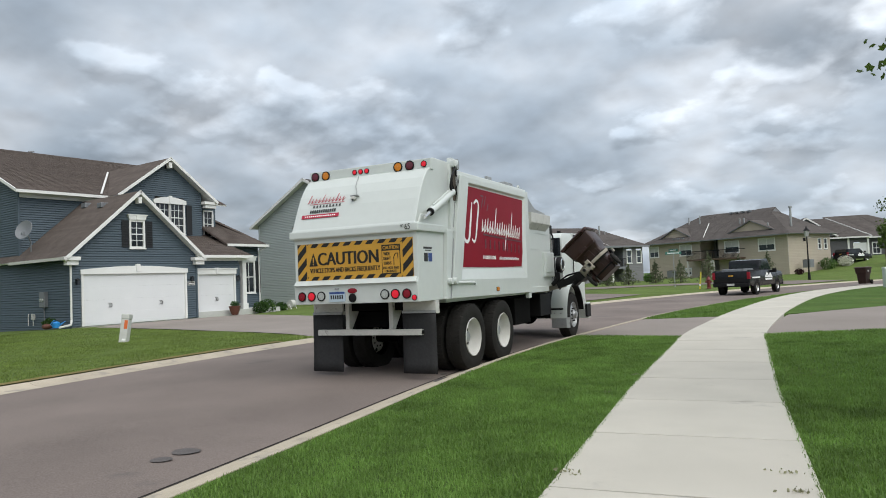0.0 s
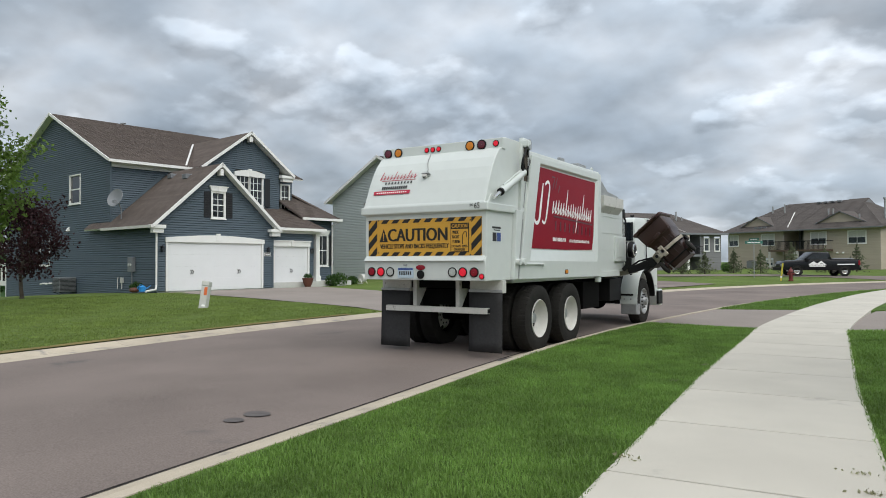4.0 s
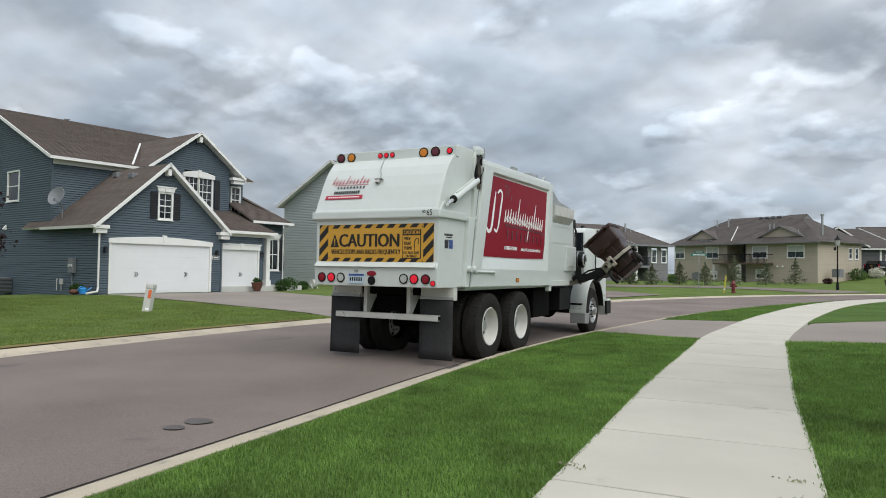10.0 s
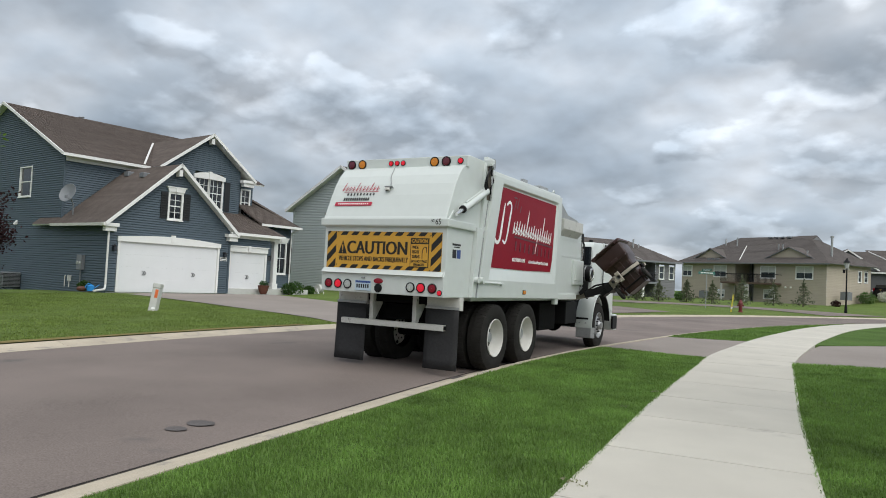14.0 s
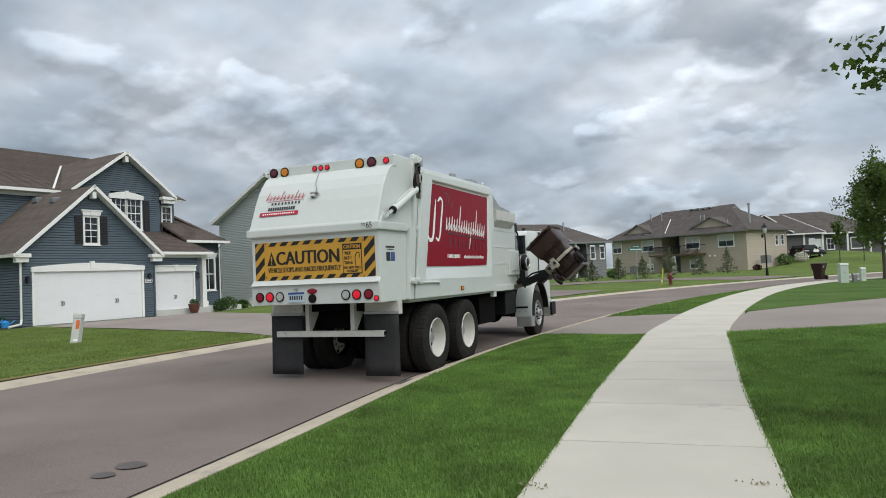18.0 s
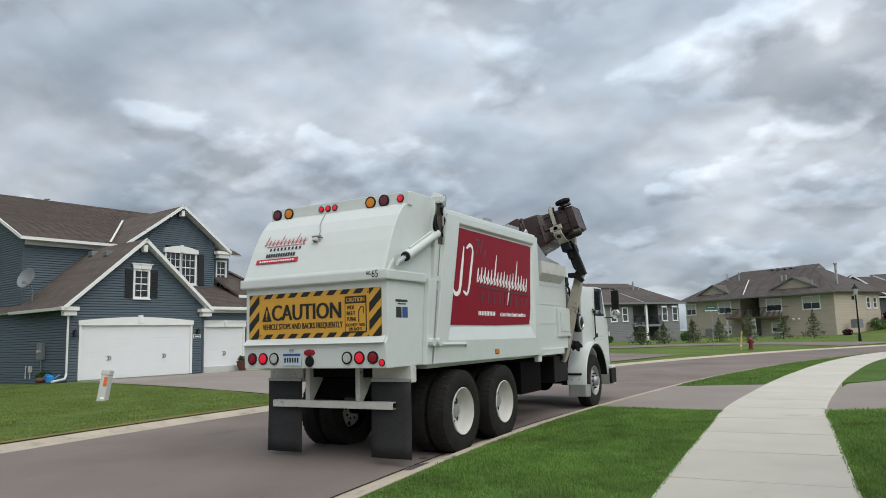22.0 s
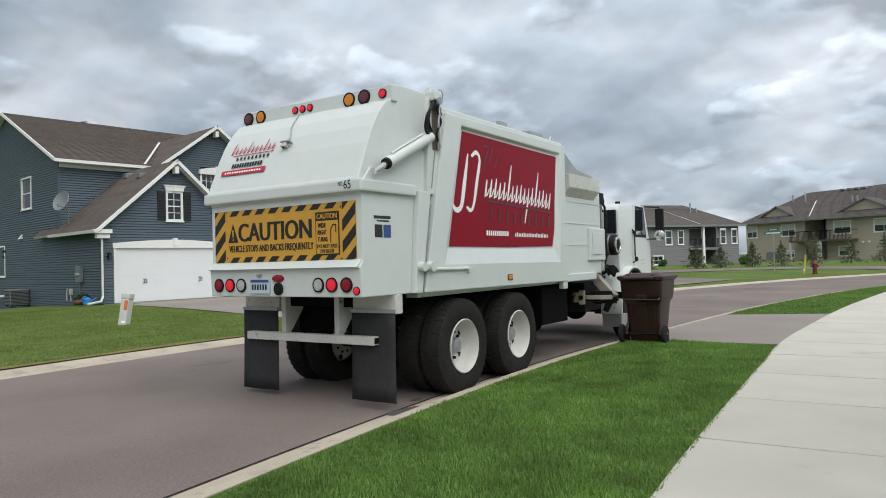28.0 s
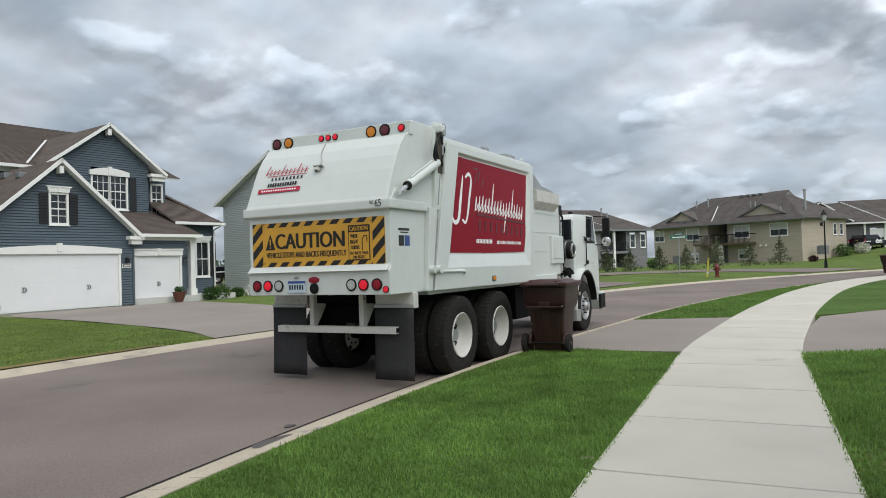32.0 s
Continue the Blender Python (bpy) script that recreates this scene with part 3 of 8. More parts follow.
def grassy_rise(x, y):
    """The grassy rise before the far grey house."""
    return 2.1 * math.exp(-(((x - 17) / 9.5) ** 2) - ((y - 99) / 14) ** 2)


stations = offset_line(KERB_LEFT, -0.02)[::4]
rows = []
for i, p in enumerate(stations):
    lo, hi = stations[max(i - 1, 0)], stations[min(i + 1, len(stations) - 1)]
    t = (hi - lo) / np.linalg.norm(hi - lo)
    nrm = np.array([-t[1], t[0]])
    row = []
    for d in (0, 0.35, 1, 2, 3.5, 5, 7, 9, 12, 15, 18, 22, 25, 28, 31, 34, 38, 42, 46, 50, 55, 60, 80, 110, 300):
        q = p + nrm * d
        row.append((*q, left_height(d, p[1]) + grassy_rise(*q) + 0.012 * math.sin(1.7 * d + p[1])))
    rows.append(row)
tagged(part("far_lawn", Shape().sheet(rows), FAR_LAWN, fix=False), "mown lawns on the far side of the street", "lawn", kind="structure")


def left_land(x, y):
    """The land's height near a point on the other side of the street."""
    d = np.linalg.norm(KERB_LEFT - np.array([x, y]), axis=1)
    k = int(np.argmin(d))
    return float(left_height(d[k], KERB_LEFT[k][1])) + grassy_rise(x, y)


def draped(name, a, b, lift, mat, label, n=16, m=5):
    """A paved band between two lines on the far side, laid a hand over the land."""
    la = smooth_line(a, np.inf) if len(a) == 2 else smooth_line(a, 0.8)
    lb = smooth_line(b, 0.8)
    ia = np.linspace(0, len(la) - 1, n).astype(int)
    ib = np.linspace(0, len(lb) - 1, n).astype(int)
    s = Shape()
    rows = []
    for i, j in zip(ia, ib):
        row = []
        for k in range(m + 1):
            q = la[i] * (1 - k / m) + lb[j] * k / m
            row.append((*q, left_land(*q) + lift))
        rows.append(row)
    s.sheet(rows)
    return tagged(part(name, s, mat, fix=False), label, "driveway", kind="structure")


draped("driveway_blue_house", [(-7.20, 5.3), (-10.0, 6.9), (-15.5, 8.6), (-22.4, 9.3)], [(-6.55, 13.0), (-10.5, 14.4), (-16, 16.7), (-21.0, 17.9)], 0.018, DRIVE, "grey asphalt driveway before the blue house's garages")
draped("side_street", [(-5.6, 22.0), (-14, 26), (-30, 30), (-60, 34)], [(-3.2, 33.0), (-10, 34.5), (-26, 38), (-60, 44)], 0.03, ASPHALT, "grey asphalt side street joining the road")
draped("bend_street", [(5.2, 48.8), (0, 50), (-5, 47), (-8.5, 42.5), (-16, 38.5), (-40, 31)], [(9.6, 57), (0, 55.5), (-6, 51.5), (-11, 47.5), (-18, 43.5), (-42, 37)], 0.03, ASPHALT, "grey asphalt side street behind the lawn", 30)
draped("driveway_neighbour", [(-7.02, -5.75), (-10, -5.55), (-22, -4.9)], [(-6.6, -10.0), (-12, -9.6), (-22, -9)], 0.03, DARK_DRIVE, "freshly sealed black driveway of the neighbouring lot")

# scorched strip of grass along the far kerb
edge = offset_line(KERB_LEFT, -0.0)
ids = range(at_y(edge, -14), at_y(edge, 5))
s = Shape()
rows = []
for k in ids:
    t = edge[min(k + 1, len(edge) - 1)] - edge[k]
    nrm = np.array([-t[1], t[0]]) / np.linalg.norm(t)
    w = 0.30 + 0.18 * noise.noise(Vector((k * 0.21, 0, 0))) + 0.10 * noise.noise(Vector((k * 0.9, 5, 0)))
    rows.append([(*(edge[k] + nrm * q * w), left_height(q * w, edge[k][1]) + 0.022) for q in (0.0, 0.5, 1.0)])
s.sheet(rows)
tagged(part("dry_edge", s, DRY_GRASS, fix=False), "scorched straw-coloured grass along the kerb", "grass", kind="structure")


# ---- refuse truck ----
def wheel(name, parent, x, y, outward, radius, steel, flat_front=False, dual=False):
    """A wheel whose own origin is its hub, so that it can roll."""
    hub = new(name)
    hub.parent = parent
    hub.location = (x, y, radius)
    o = outward
    half = 0.14
    tyre = Shape()
    prof = [(radius * 0.56, -half * 0.85), (radius * 0.62, -half), (radius * 0.88, -half * 1.02), (radius * 0.975, -half * 0.86), (radius, -half * 0.55), (radius, half * 0.55), (radius * 0.975, half * 0.86), (radius * 0.88, half * 1.02), (radius * 0.62, half), (radius * 0.56, half * 0.85)]
    tyre.turn(prof, (0, 0, 0), (o, 0, 0), 44)
    t = part("tyre", tyre, RUBBER, hub, "worn dusty black tyre", smooth=True)
    tread = Shape()
    for i in range(44):
        a = 2 * math.pi * i / 44
        for sgn in (-1, 1):
            c, sn = math.cos(a + sgn * 0.035), math.sin(a + sgn * 0.035)
            m = Matrix(((1, 0, 0, 0), (0, c, -sn, 0), (0, sn, c, 0), (0, 0, 0, 1)))
            tread.add([m @ Vector(p) for p in [(sgn * half * 0.2, -0.028, radius - 0.005), (sgn * half * 0.9, -0.028, radius - 0.02), (sgn * half * 0.9, 0.028, radius - 0.02), (sgn * half * 0.2, 0.028, radius - 0.005), (sgn * half * 0.2, -0.022, radius + 0.008), (sgn * half * 0.86, -0.022, radius - 0.004), (sgn * half * 0.86, 0.022, radius - 0.004), (sgn * half * 0.2, 0.022, radius + 0.008)]], [(4, 5, 6, 7), (0, 1, 5, 4), (1, 2, 6, 5), (2, 3, 7, 6), (3, 0, 4, 7)])
    tagged(part("tread", tread, RUBBER, t), kind="stuff")
    rr = radius * 0.575
    rim = Shape()
    if flat_front:
        prof = [(rr, half * 0.98), (rr * 0.97, half * 1.02), (rr * 0.93, half * 0.8), (rr * 0.86, half * 0.35), (rr * 0.62, half * 0.75), (rr * 0.5, half * 0.85), (rr * 0.30, half * 0.85), (0.01, half * 0.85)]
    else:
        prof = [(rr, half * 0.98), (rr * 0.97, half * 1.04), (rr * 0.93, half * 0.7), (rr * 0.90, half * 0.1), (rr * 0.82, -half * 0.25), (rr * 0.70, -half * 0.40), (rr * 0.45, -half * 0.45), (0.01, -half * 0.45)]
    rim.turn(prof, (0, 0, 0), (o, 0, 0), 36)
    r = part("rim", rim, steel, hub, "dished white steel rim" if not flat_front else "silver steel disc rim", smooth=True)
    centre = half * 0.85 if flat_front else -half * 0.45
    c = Shape().turn([(rr * 0.34, centre), (rr * 0.34, centre + 0.03), (rr * 0.28, centre + 0.05), (rr * 0.26, centre + 0.10), (rr * 0.10, centre + 0.11), (0.005, centre + 0.11)], (0, 0, 0), (o, 0, 0), 20)
    part("hub_cap", c, GREY_STEEL, r, "worn steel hub", smooth=True)
    for i in range(10):
        a = 2 * math.pi * i / 10
        p = Vector((0, math.cos(a), math.sin(a))) * rr * 0.50
        part("wheel_nut", Shape().cyl(p + Vector((o * (centre - 0.005), 0, 0)), p + Vector((o * (centre + 0.035), 0, 0)), 0.019, 0.015, 6), BLACK_STEEL, r)
    if not flat_front:
        for i in range(5):
            a = 2 * math.pi * (i + 0.5) / 5
            p = Vector((0, math.cos(a), math.sin(a))) * rr * 0.72
            part("hand_hole", Shape().cyl(p + Vector((o * (centre + 0.004), 0, 0)), p + Vector((o * (centre + 0.012), 0, 0)), 0.032, 0.032, 12), BLACK_STEEL, r)
    return hub


def lens(name, parent, x, y, z, r, mat, label, depth=0.02):
    """A round lamp on the tail: rubber grommet and lens."""
    g = part(name, Shape().turn([(r * 1.22, 0), (r * 1.22, 0.012), (r * 1.02, 0.016), (r * 1.0, 0.004)], (x, y, z), (0, -1, 0), 24), BLACK_STEEL, parent, label, smooth=True)
    part("lens", Shape().turn([(r, 0.002), (r * 0.92, depth * 0.8), (r * 0.5, depth), (0.002, depth)], (x, y, z), (0, -1, 0), 24), mat, g, smooth=True)
    return g


truck = thing("refuse_truck", "white side-loading refuse truck with a red advertising panel", "truck", at=pose(-1.2, 0, 0))
R = 0.555
WHEELS = []
for y in (0.0, 1.39):
    for sx in (1, -1):
        WHEELS.append(wheel("outer_wheel", truck, sx * 1.06, y, sx, R, RIM))
        WHEELS.append(wheel("inner_wheel", truck, sx * 0.73, y, sx, R, RIM))
for sx in (1, -1):
    WHEELS.append(wheel("steer_wheel", truck, sx * 1.04, 6.22, sx, R * 0.98, GREY_STEEL, flat_front=True))

# chassis
ch = part("chassis", Shape().box(-0.48, -0.38, -1.0, 7.3, 0.78, 1.08).box(0.38, 0.48, -1.0, 7.3, 0.78, 1.08), UNDERBODY, truck, "black ladder chassis")
for y in (-0.95, 0.7, 2.2, 3.6, 5.0, 6.9):
    part("cross_member", Shape().box(-0.38, 0.38, y - 0.06, y + 0.06, 0.80, 1.05), UNDERBODY, ch)
for y in (0.0, 1.39, 6.22):
    part("axle", Shape().cyl((-0.95, y, R), (0.95, y, R), 0.085, n=12).ball((0, y, R), 0.24), UNDERBODY, truck, "dark axle with its gear housing")
part("fuel_tank", Shape().cyl((-0.82, 3.1, 0.72), (-0.82, 4.6, 0.72), 0.28, n=20), UNDERBODY, truck)
part("battery_box", Shape().box(0.55, 1.0, 2.55, 3.5, 0.55, 1.1), UNDERBODY, truck, bevel=0.02)
part("lift_base", Shape().box(-0.5, 0.95, 4.35, 5.15, 0.62, 1.12), BLACK_STEEL, truck, "black base frame of the side lift", bevel=0.02)
for sx in (0.86, -0.98):
    part("spring_pack", Shape().box(sx, sx + 0.12, -0.1, 1.5, 0.62, 0.74), UNDERBODY, truck)

# body: a box whose side walls carry a frame round a sunken panel
def body_wall(sx):
    x0, x1 = sx * 1.21, sx * 1.12
    outer = [(-0.80, 1.22), (3.06, 1.20), (3.06, 3.28), (-0.30, 3.25)]
    inner = [(-0.40, 1.55), (2.79, 1.53), (2.88, 3.15), (0.03, 3.15)]
    sunk = [(-0.27, 1.70), (2.68, 1.70), (2.83, 3.12), (0.09, 3.12)]
    s = Shape()
    v = [(x0, *p) for p in outer] + [(x0, *p) for p in inner] + [(sx * 1.163, *p) for p in sunk] + [(x1 - sx * 0.06, *p) for p in outer]
    f = []
    for i in range(4):
        j = (i + 1) % 4
        f += [(i, j, 4 + j, 4 + i), (4 + i, 4 + j, 8 + j, 8 + i), (i, 12 + i, 12 + j, j)]
    f += [(8, 9, 10, 11)]
    return part("body_side", s.add(v, f), WHITE_PAINT, truck, "white steel side with a sunken panel frame", bevel=0.012)


side_r, side_l = body_wall(1), body_wall(-1)
part("body_shell", Shape().box(-1.08, 1.08, -0.75, 3.02, 1.16, 3.22), WHITE_PAINT, truck, bevel=0.02)
part("roof_sheet", Shape().prism([(-0.5, 3.20), (3.05, 3.24), (3.05, 3.33), (-0.5, 3.32)], "x", -1.17, 1.17), WHITE_PAINT, truck, bevel=0.02)
for y, long, x in ((1.3, 0.22, 0.98), (2.2, 0.45, 0.72)):
    part("roof_bracket", Shape().box(x, 1.04, y, y + long, 3.31, 3.43), GREY_STEEL, truck, bevel=0.01)
part("lifting_eye", Shape().tube([(1.08, 2.86 + 0.06 * math.cos(a * 0.52), 3.31 + 0.1 * math.sin(a * 0.52)) for a in range(7)], 0.014), WHITE_PAINT, truck)

# red advertising panel with plain shapes in place of its lettering
PX = 1.165
panel = part("red_panel", Shape().prism([(-0.245, 1.722), (1.2, 1.716), (2.60, 1.735), (2.69, 2.0), (2.72, 2.4), (2.81, 3.09), (0.11, 3.10)], "x", PX, PX + 0.006), RED_PANEL, truck, "deep red vinyl panel with flowing white brush strokes")


def ribbon(points, width, x, s=None):
    """A flat brush stroke on the panel: points are (y, z); its width swells along it."""
    s = s or Shape()
    n = len(points)
    rows = []
    for i, p in enumerate(points):
        a, b = Vector(points[max(i - 1, 0)]), Vector(points[min(i + 1, n - 1)])
        d = (b - a).normalized()
        w = width * (0.35 + 0.65 * math.sin(math.pi * (i + 0.5) / n))
        nx = Vector((-d.y, d.x)) * w / 2 + Vector((0.25, 0)) * w / 2
        rows.append([(x, p[0] - nx.x, p[1] - nx.y), (x, p[0] + nx.x, p[1] + nx.y)])
    return s.sheet(rows)


X1 = PX + 0.008
def stroke(points, width, label, mat=WHITE_PRINT, name="brush_stroke"):
    """A brush stroke through the points, in the plane of the panel."""
    line = [tuple(p) for p in smooth_line(points, 0.03)]
    part(name, ribbon(line, width, X1), mat, panel, label, fix=False)


# flowing strokes stand for the white brand name
stroke([(-0.16, 2.22), (-0.08, 2.15), (0.04, 2.20), (0.12, 2.46), (0.22, 2.84)], 0.10, "bold white brush stroke")
stroke([(0.16, 2.20), (0.26, 2.16), (0.34, 2.26), (0.42, 2.52), (0.50, 2.80), (0.42, 2.88), (0.30, 2.82)], 0.085, "bold white brush swirl")
for k in range(17):
    y, z = 0.60 + 0.118 * k, 2.345 - 0.004 * k
    tall = 0.27 if k in (5, 12) else 0.02 * (k % 3)
    drop = 0.26 if k == 10 else 0.0
    stroke([(y - 0.3 * drop, z - drop), (y + 0.02, z + 0.02), (y + 0.075 + 0.3 * tall, z + 0.22 + tall)], 0.060, "slanted white brush stroke")
    if k < 16:
        stroke([(y + 0.02, z + 0.015), (y + 0.07, z + 0.03), (y + 0.13, z + 0.12)], 0.030, "thin white brush stroke")
part("dark_line", Shape().prism([(0.66, 2.285), (2.62, 2.215), (2.62, 2.245), (0.66, 2.315)], "x", X1, X1 + 0.002), DARK_RED_PRINT, panel)
for k in range(9):
    y, z = 0.72 + k * 0.215, 2.055 - 0.007 * k
    part("dark_bar", Shape().prism([(y, z), (y + 0.055, z), (y + 0.072, z + 0.165), (y + 0.017, z + 0.165)], "x", X1, X1 + 0.002), DARK_RED_PRINT, panel)
for y0, dz, n in ((0.62, 0.0, 7), (0.74, 0.03, 7), (0.88, -0.03, 5)):
    part("dark_stroke", ribbon([(y0 + 0.018 * j, 2.76 + dz + 0.034 * j) for j in range(n)], 0.045, X1), DARK_RED_PRINT, panel, fix=False)
part("dark_stroke", ribbon([(0.60 + 0.03 * j, 2.985) for j in range(6)], 0.03, X1), DARK_RED_PRINT, panel, fix=False)
for k in range(11):
    y = 0.62 + k * 0.055
    part("white_bar", Shape().prism([(y, 1.862), (y + 0.034, 1.862), (y + 0.040, 1.925), (y + 0.006, 1.925)], "x", X1, X1 + 0.002), WHITE_PRINT, panel)
for k in range(21):
    y = 1.40 + k * 0.050
    part("white_bar", Shape().prism([(y, 1.858), (y + 0.030, 1.858), (y + 0.034, 1.905 + 0.012 * (k % 4 == 1)), (y + 0.004, 1.905 + 0.012 * (k % 4 == 1))], "x", X1, X1 + 0.002), WHITE_PRINT, panel)

# hopper between body and cab
hop = part("hopper", Shape().box(-1.12, 1.12, 3.06, 4.75, 1.28, 2.86), WHITE_PAINT, truck, "white steel hopper", bevel=0.015)
for z in (1.75, 2.1, 2.45):
    part("weld_seam", Shape().box(1.12, 1.128, 3.10, 4.72, z, z + 0.018), WHITE_PAINT, hop)
part("hopper_shelf", Shape().prism([(1.10, 2.50), (1.24, 2.66), (1.24, 2.87), (1.10, 2.87)], "y", 3.15, 4.45), WHITE_WORN, truck, "scuffed white sloping shelf over the hopper", bevel=0.01)
part("hopper_wing", Shape().prism([(3.08, 2.86), (4.45, 2.86), (4.40, 2.93), (3.70, 2.99), (3.12, 3.27)], "x", 1.05, 1.13), GREY_STEEL, truck, "bent bare steel hopper wing", bevel=0.004)
part("hopper_back", Shape().box(-1.05, 1.05, 3.05, 3.12, 2.8, 3.26), BLACK_STEEL, truck)
part("hopper_lip", Shape().box(-1.12, -1.05, 3.1, 4.7, 2.86, 3.2), WHITE_PAINT, truck, bevel=0.01)
tb = part("tool_box", Shape().box(1.06, 1.17, 4.12, 4.84, 1.50, 2.05), WHITE_PAINT, truck, "white side box with a rounded door", bevel=0.02)
part("box_door", Shape().box(1.17, 1.185, 4.22, 4.66, 1.60, 1.97), WHITE_PAINT, tb, bevel=0.05)
part("lower_rail", Shape().box(0.9, 1.16, 3.06, 4.4, 1.18, 1.30), WHITE_PAINT, truck, bevel=0.01)
part("step_hook", Shape().box(1.10, 1.19, 2.94, 3.10, 1.08, 1.22), WHITE_PAINT, truck, bevel=0.02)

# tailgate
TW = 1.12
tail = part("tailgate", Shape().prism([(-0.80, 1.22), (-1.74, 1.22), (-1.76, 1.52), (-1.72, 1.58), (-1.72, 2.24), (-1.78, 2.28), (-1.78, 2.38), (-1.76, 2.41), (-1.69, 2.57), (-1.61, 2.76), (-1.52, 2.94), (-1.42, 3.09), (-1.30, 3.22), (-1.21, 3.26), (-1.19, 3.40), (-1.10, 3.43), (-0.42, 3.43), (-0.42, 3.22), (-0.50, 2.90), (-0.62, 2.3)], "x", -TW, TW), WHITE_PAINT, truck, "white curved steel tailgate", bevel=0.012)
part("tail_ledge", Shape().prism([(-1.79, 2.26), (-1.79, 2.38), (-0.86, 2.38), (-0.86, 2.26)], "x", -TW - 0.05, TW + 0.05), WHITE_PAINT, tail, "white stiffening ledge", bevel=0.02)
part("light_shelf", Shape().prism([(-1.72, 1.50), (-1.81, 1.52), (-1.72, 1.60)], "x", -TW + 0.02, TW - 0.02), WHITE_PAINT, tail, bevel=0.006)
part("side_post", Shape().prism([(-0.95, 1.22), (-0.82, 1.22), (-0.62, 2.32), (-0.84, 2.32)], "x", TW, TW + 0.07), WHITE_PAINT, tail, bevel=0.01)
part("side_post", Shape().prism([(-0.95, 1.22), (-0.82, 1.22), (-0.62, 2.32), (-0.84, 2.32)], "x", -TW - 0.07, -TW), WHITE_PAINT, tail, bevel=0.01)
lamp_bar = part("lamp_bar", Shape().box(-TW - 0.02, TW + 0.02, -1.215, -1.12, 3.235, 3.41), WHITE_PAINT, tail, "white lamp bar along the tail's top", bevel=0.012)
TY = -1.216
for x, r, mat, label in ((-1.03, 0.064, DARK_LENS, "dark red round lamp"), (-0.82, 0.064, AMBER_LENS, "amber round lamp"), (0.56, 0.066, AMBER_LENS, "amber round lamp"), (0.77, 0.066, DARK_LENS, "dark red round lamp"), (1.02, 0.042, RED_LIT, "small red marker lamp"), (-0.25, 0.036, RED_LIT, "small red marker lamp"), (-0.135, 0.036, RED_LIT, "small red marker lamp"), (-0.02, 0.036, RED_LIT, "small red marker lamp")):
    lens("marker_lamp", truck, x, TY, 3.325, r, mat, label)
LY = -1.752
for x, mat, label in ((-0.97, RED_LENS, "red round tail lamp"), (-0.785, RED_LIT, "faintly glowing red brake lamp"), (-0.60, CLEAR_LENS, "clear round reversing lamp"), (0.555, CLEAR_LENS, "clear round reversing lamp"), (0.735, RED_LIT, "faintly glowing red brake lamp"), (0.93, RED_LENS, "red round tail lamp")):
    lens("tail_lamp", truck, x, LY, 1.345, 0.062, mat, label)
part("oval_lamp", Shape().loft([[(-0.02 + 0.085 * math.cos(a) * q, y, 1.415 + 0.042 * math.sin(a) * q) for a in np.linspace(0, 2 * math.pi, 18, endpoint=False)] for y, q in ((LY - 0.002, 1.0), (LY - 0.02, 0.92), (LY - 0.024, 0.6))]), RED_LENS, truck, "dark red oval lamp", smooth=True)
lens("reversing_sensor", truck, -0.02, LY, 1.305, 0.055, BLACK_STEEL, "black round sensor")
lens("corner_marker", truck, 1.05, LY + 0.012, 1.285, 0.036, RED_LIT, "small red corner lamp")
plate = part("number_plate", Shape().box(-0.45, -0.15, LY - 0.012, LY - 0.002, 1.255, 1.41), PLATE_BLUE, truck, "pale blue number plate with dark bars", bevel=0.004)
part("blue_band", Shape().box(-0.44, -0.16, LY - 0.014, LY - 0.011, 1.375, 1.405), BLUE_PRINT, plate)
for k in range(6):
    part("plate_bar", Shape().box(-0.42 + 0.041 * k, -0.395 + 0.041 * k, LY - 0.014, LY - 0.011, 1.295, 1.355), BLACK_PRINT, plate)
part("plate_lamp", Shape().box(-0.33, -0.27, LY - 0.03, LY, 1.44, 1.465), GREY_STEEL, truck, bevel=0.005)

# warning sign
SY = -1.728
sign = part("warning_sign", Shape().box(-1.055, 1.045, SY, SY + 0.006, 1.625, 2.205), YELLOW_SIGN, truck, "amber warning board with black hazard stripes")
sign.location.z = -0.03
border = 0.075


def stripe(poly):
    part("hazard_stripe", Shape().prism(poly, "y", SY - 0.003, SY - 0.0005), BLACK_PRINT, sign)


def clipped(poly, x0, x1, z0, z1):
    """A polygon cut to a rectangle."""
    for axis, limit, sgn in ((0, x0, 1), (0, x1, -1), (1, z0, 1), (1, z1, -1)):
        out = []
        for a, b in zip(poly, poly[1:] + poly[:1]):
            ia, ib = sgn * (a[axis] - limit) >= 0, sgn * (b[axis] - limit) >= 0
            if ia:
                out.append(a)
            if ia != ib:
                t = (limit - a[axis]) / (b[axis] - a[axis])
                out.append(tuple(a[k] + t * (b[k] - a[k]) for k in (0, 1)))
        poly = out
        if not poly:
            return []
    return poly


def hazard(x0, x1, z0, z1, slope, pitch, wide):
    k = -40
    while k < 60:
        x = -1.1 + k * pitch
        p = clipped([(x, z0 - 0.5), (x + wide, z0 - 0.5), (x + wide + slope * 1.4, z0 + 0.9), (x + slope * 1.4, z0 + 0.9)], x0, x1, z0, z1)
        if len(p) >= 3:
            stripe(p)
        k += 1


hazard(-0.86, 0.86, 2.145, 2.203, 1.0, 0.205, 0.115)
hazard(-0.86, 0.86, 1.627, 1.685, 1.0, 0.205, 0.115)
hazard(-1.053, -0.88, 1.627, 2.203, 1.0, 0.215, 0.115)
hazard(0.87, 1.043, 1.627, 2.203, 1.0, 0.215, 0.115)
back_turn = pose(0, 0, 0, 90, 0, 0)


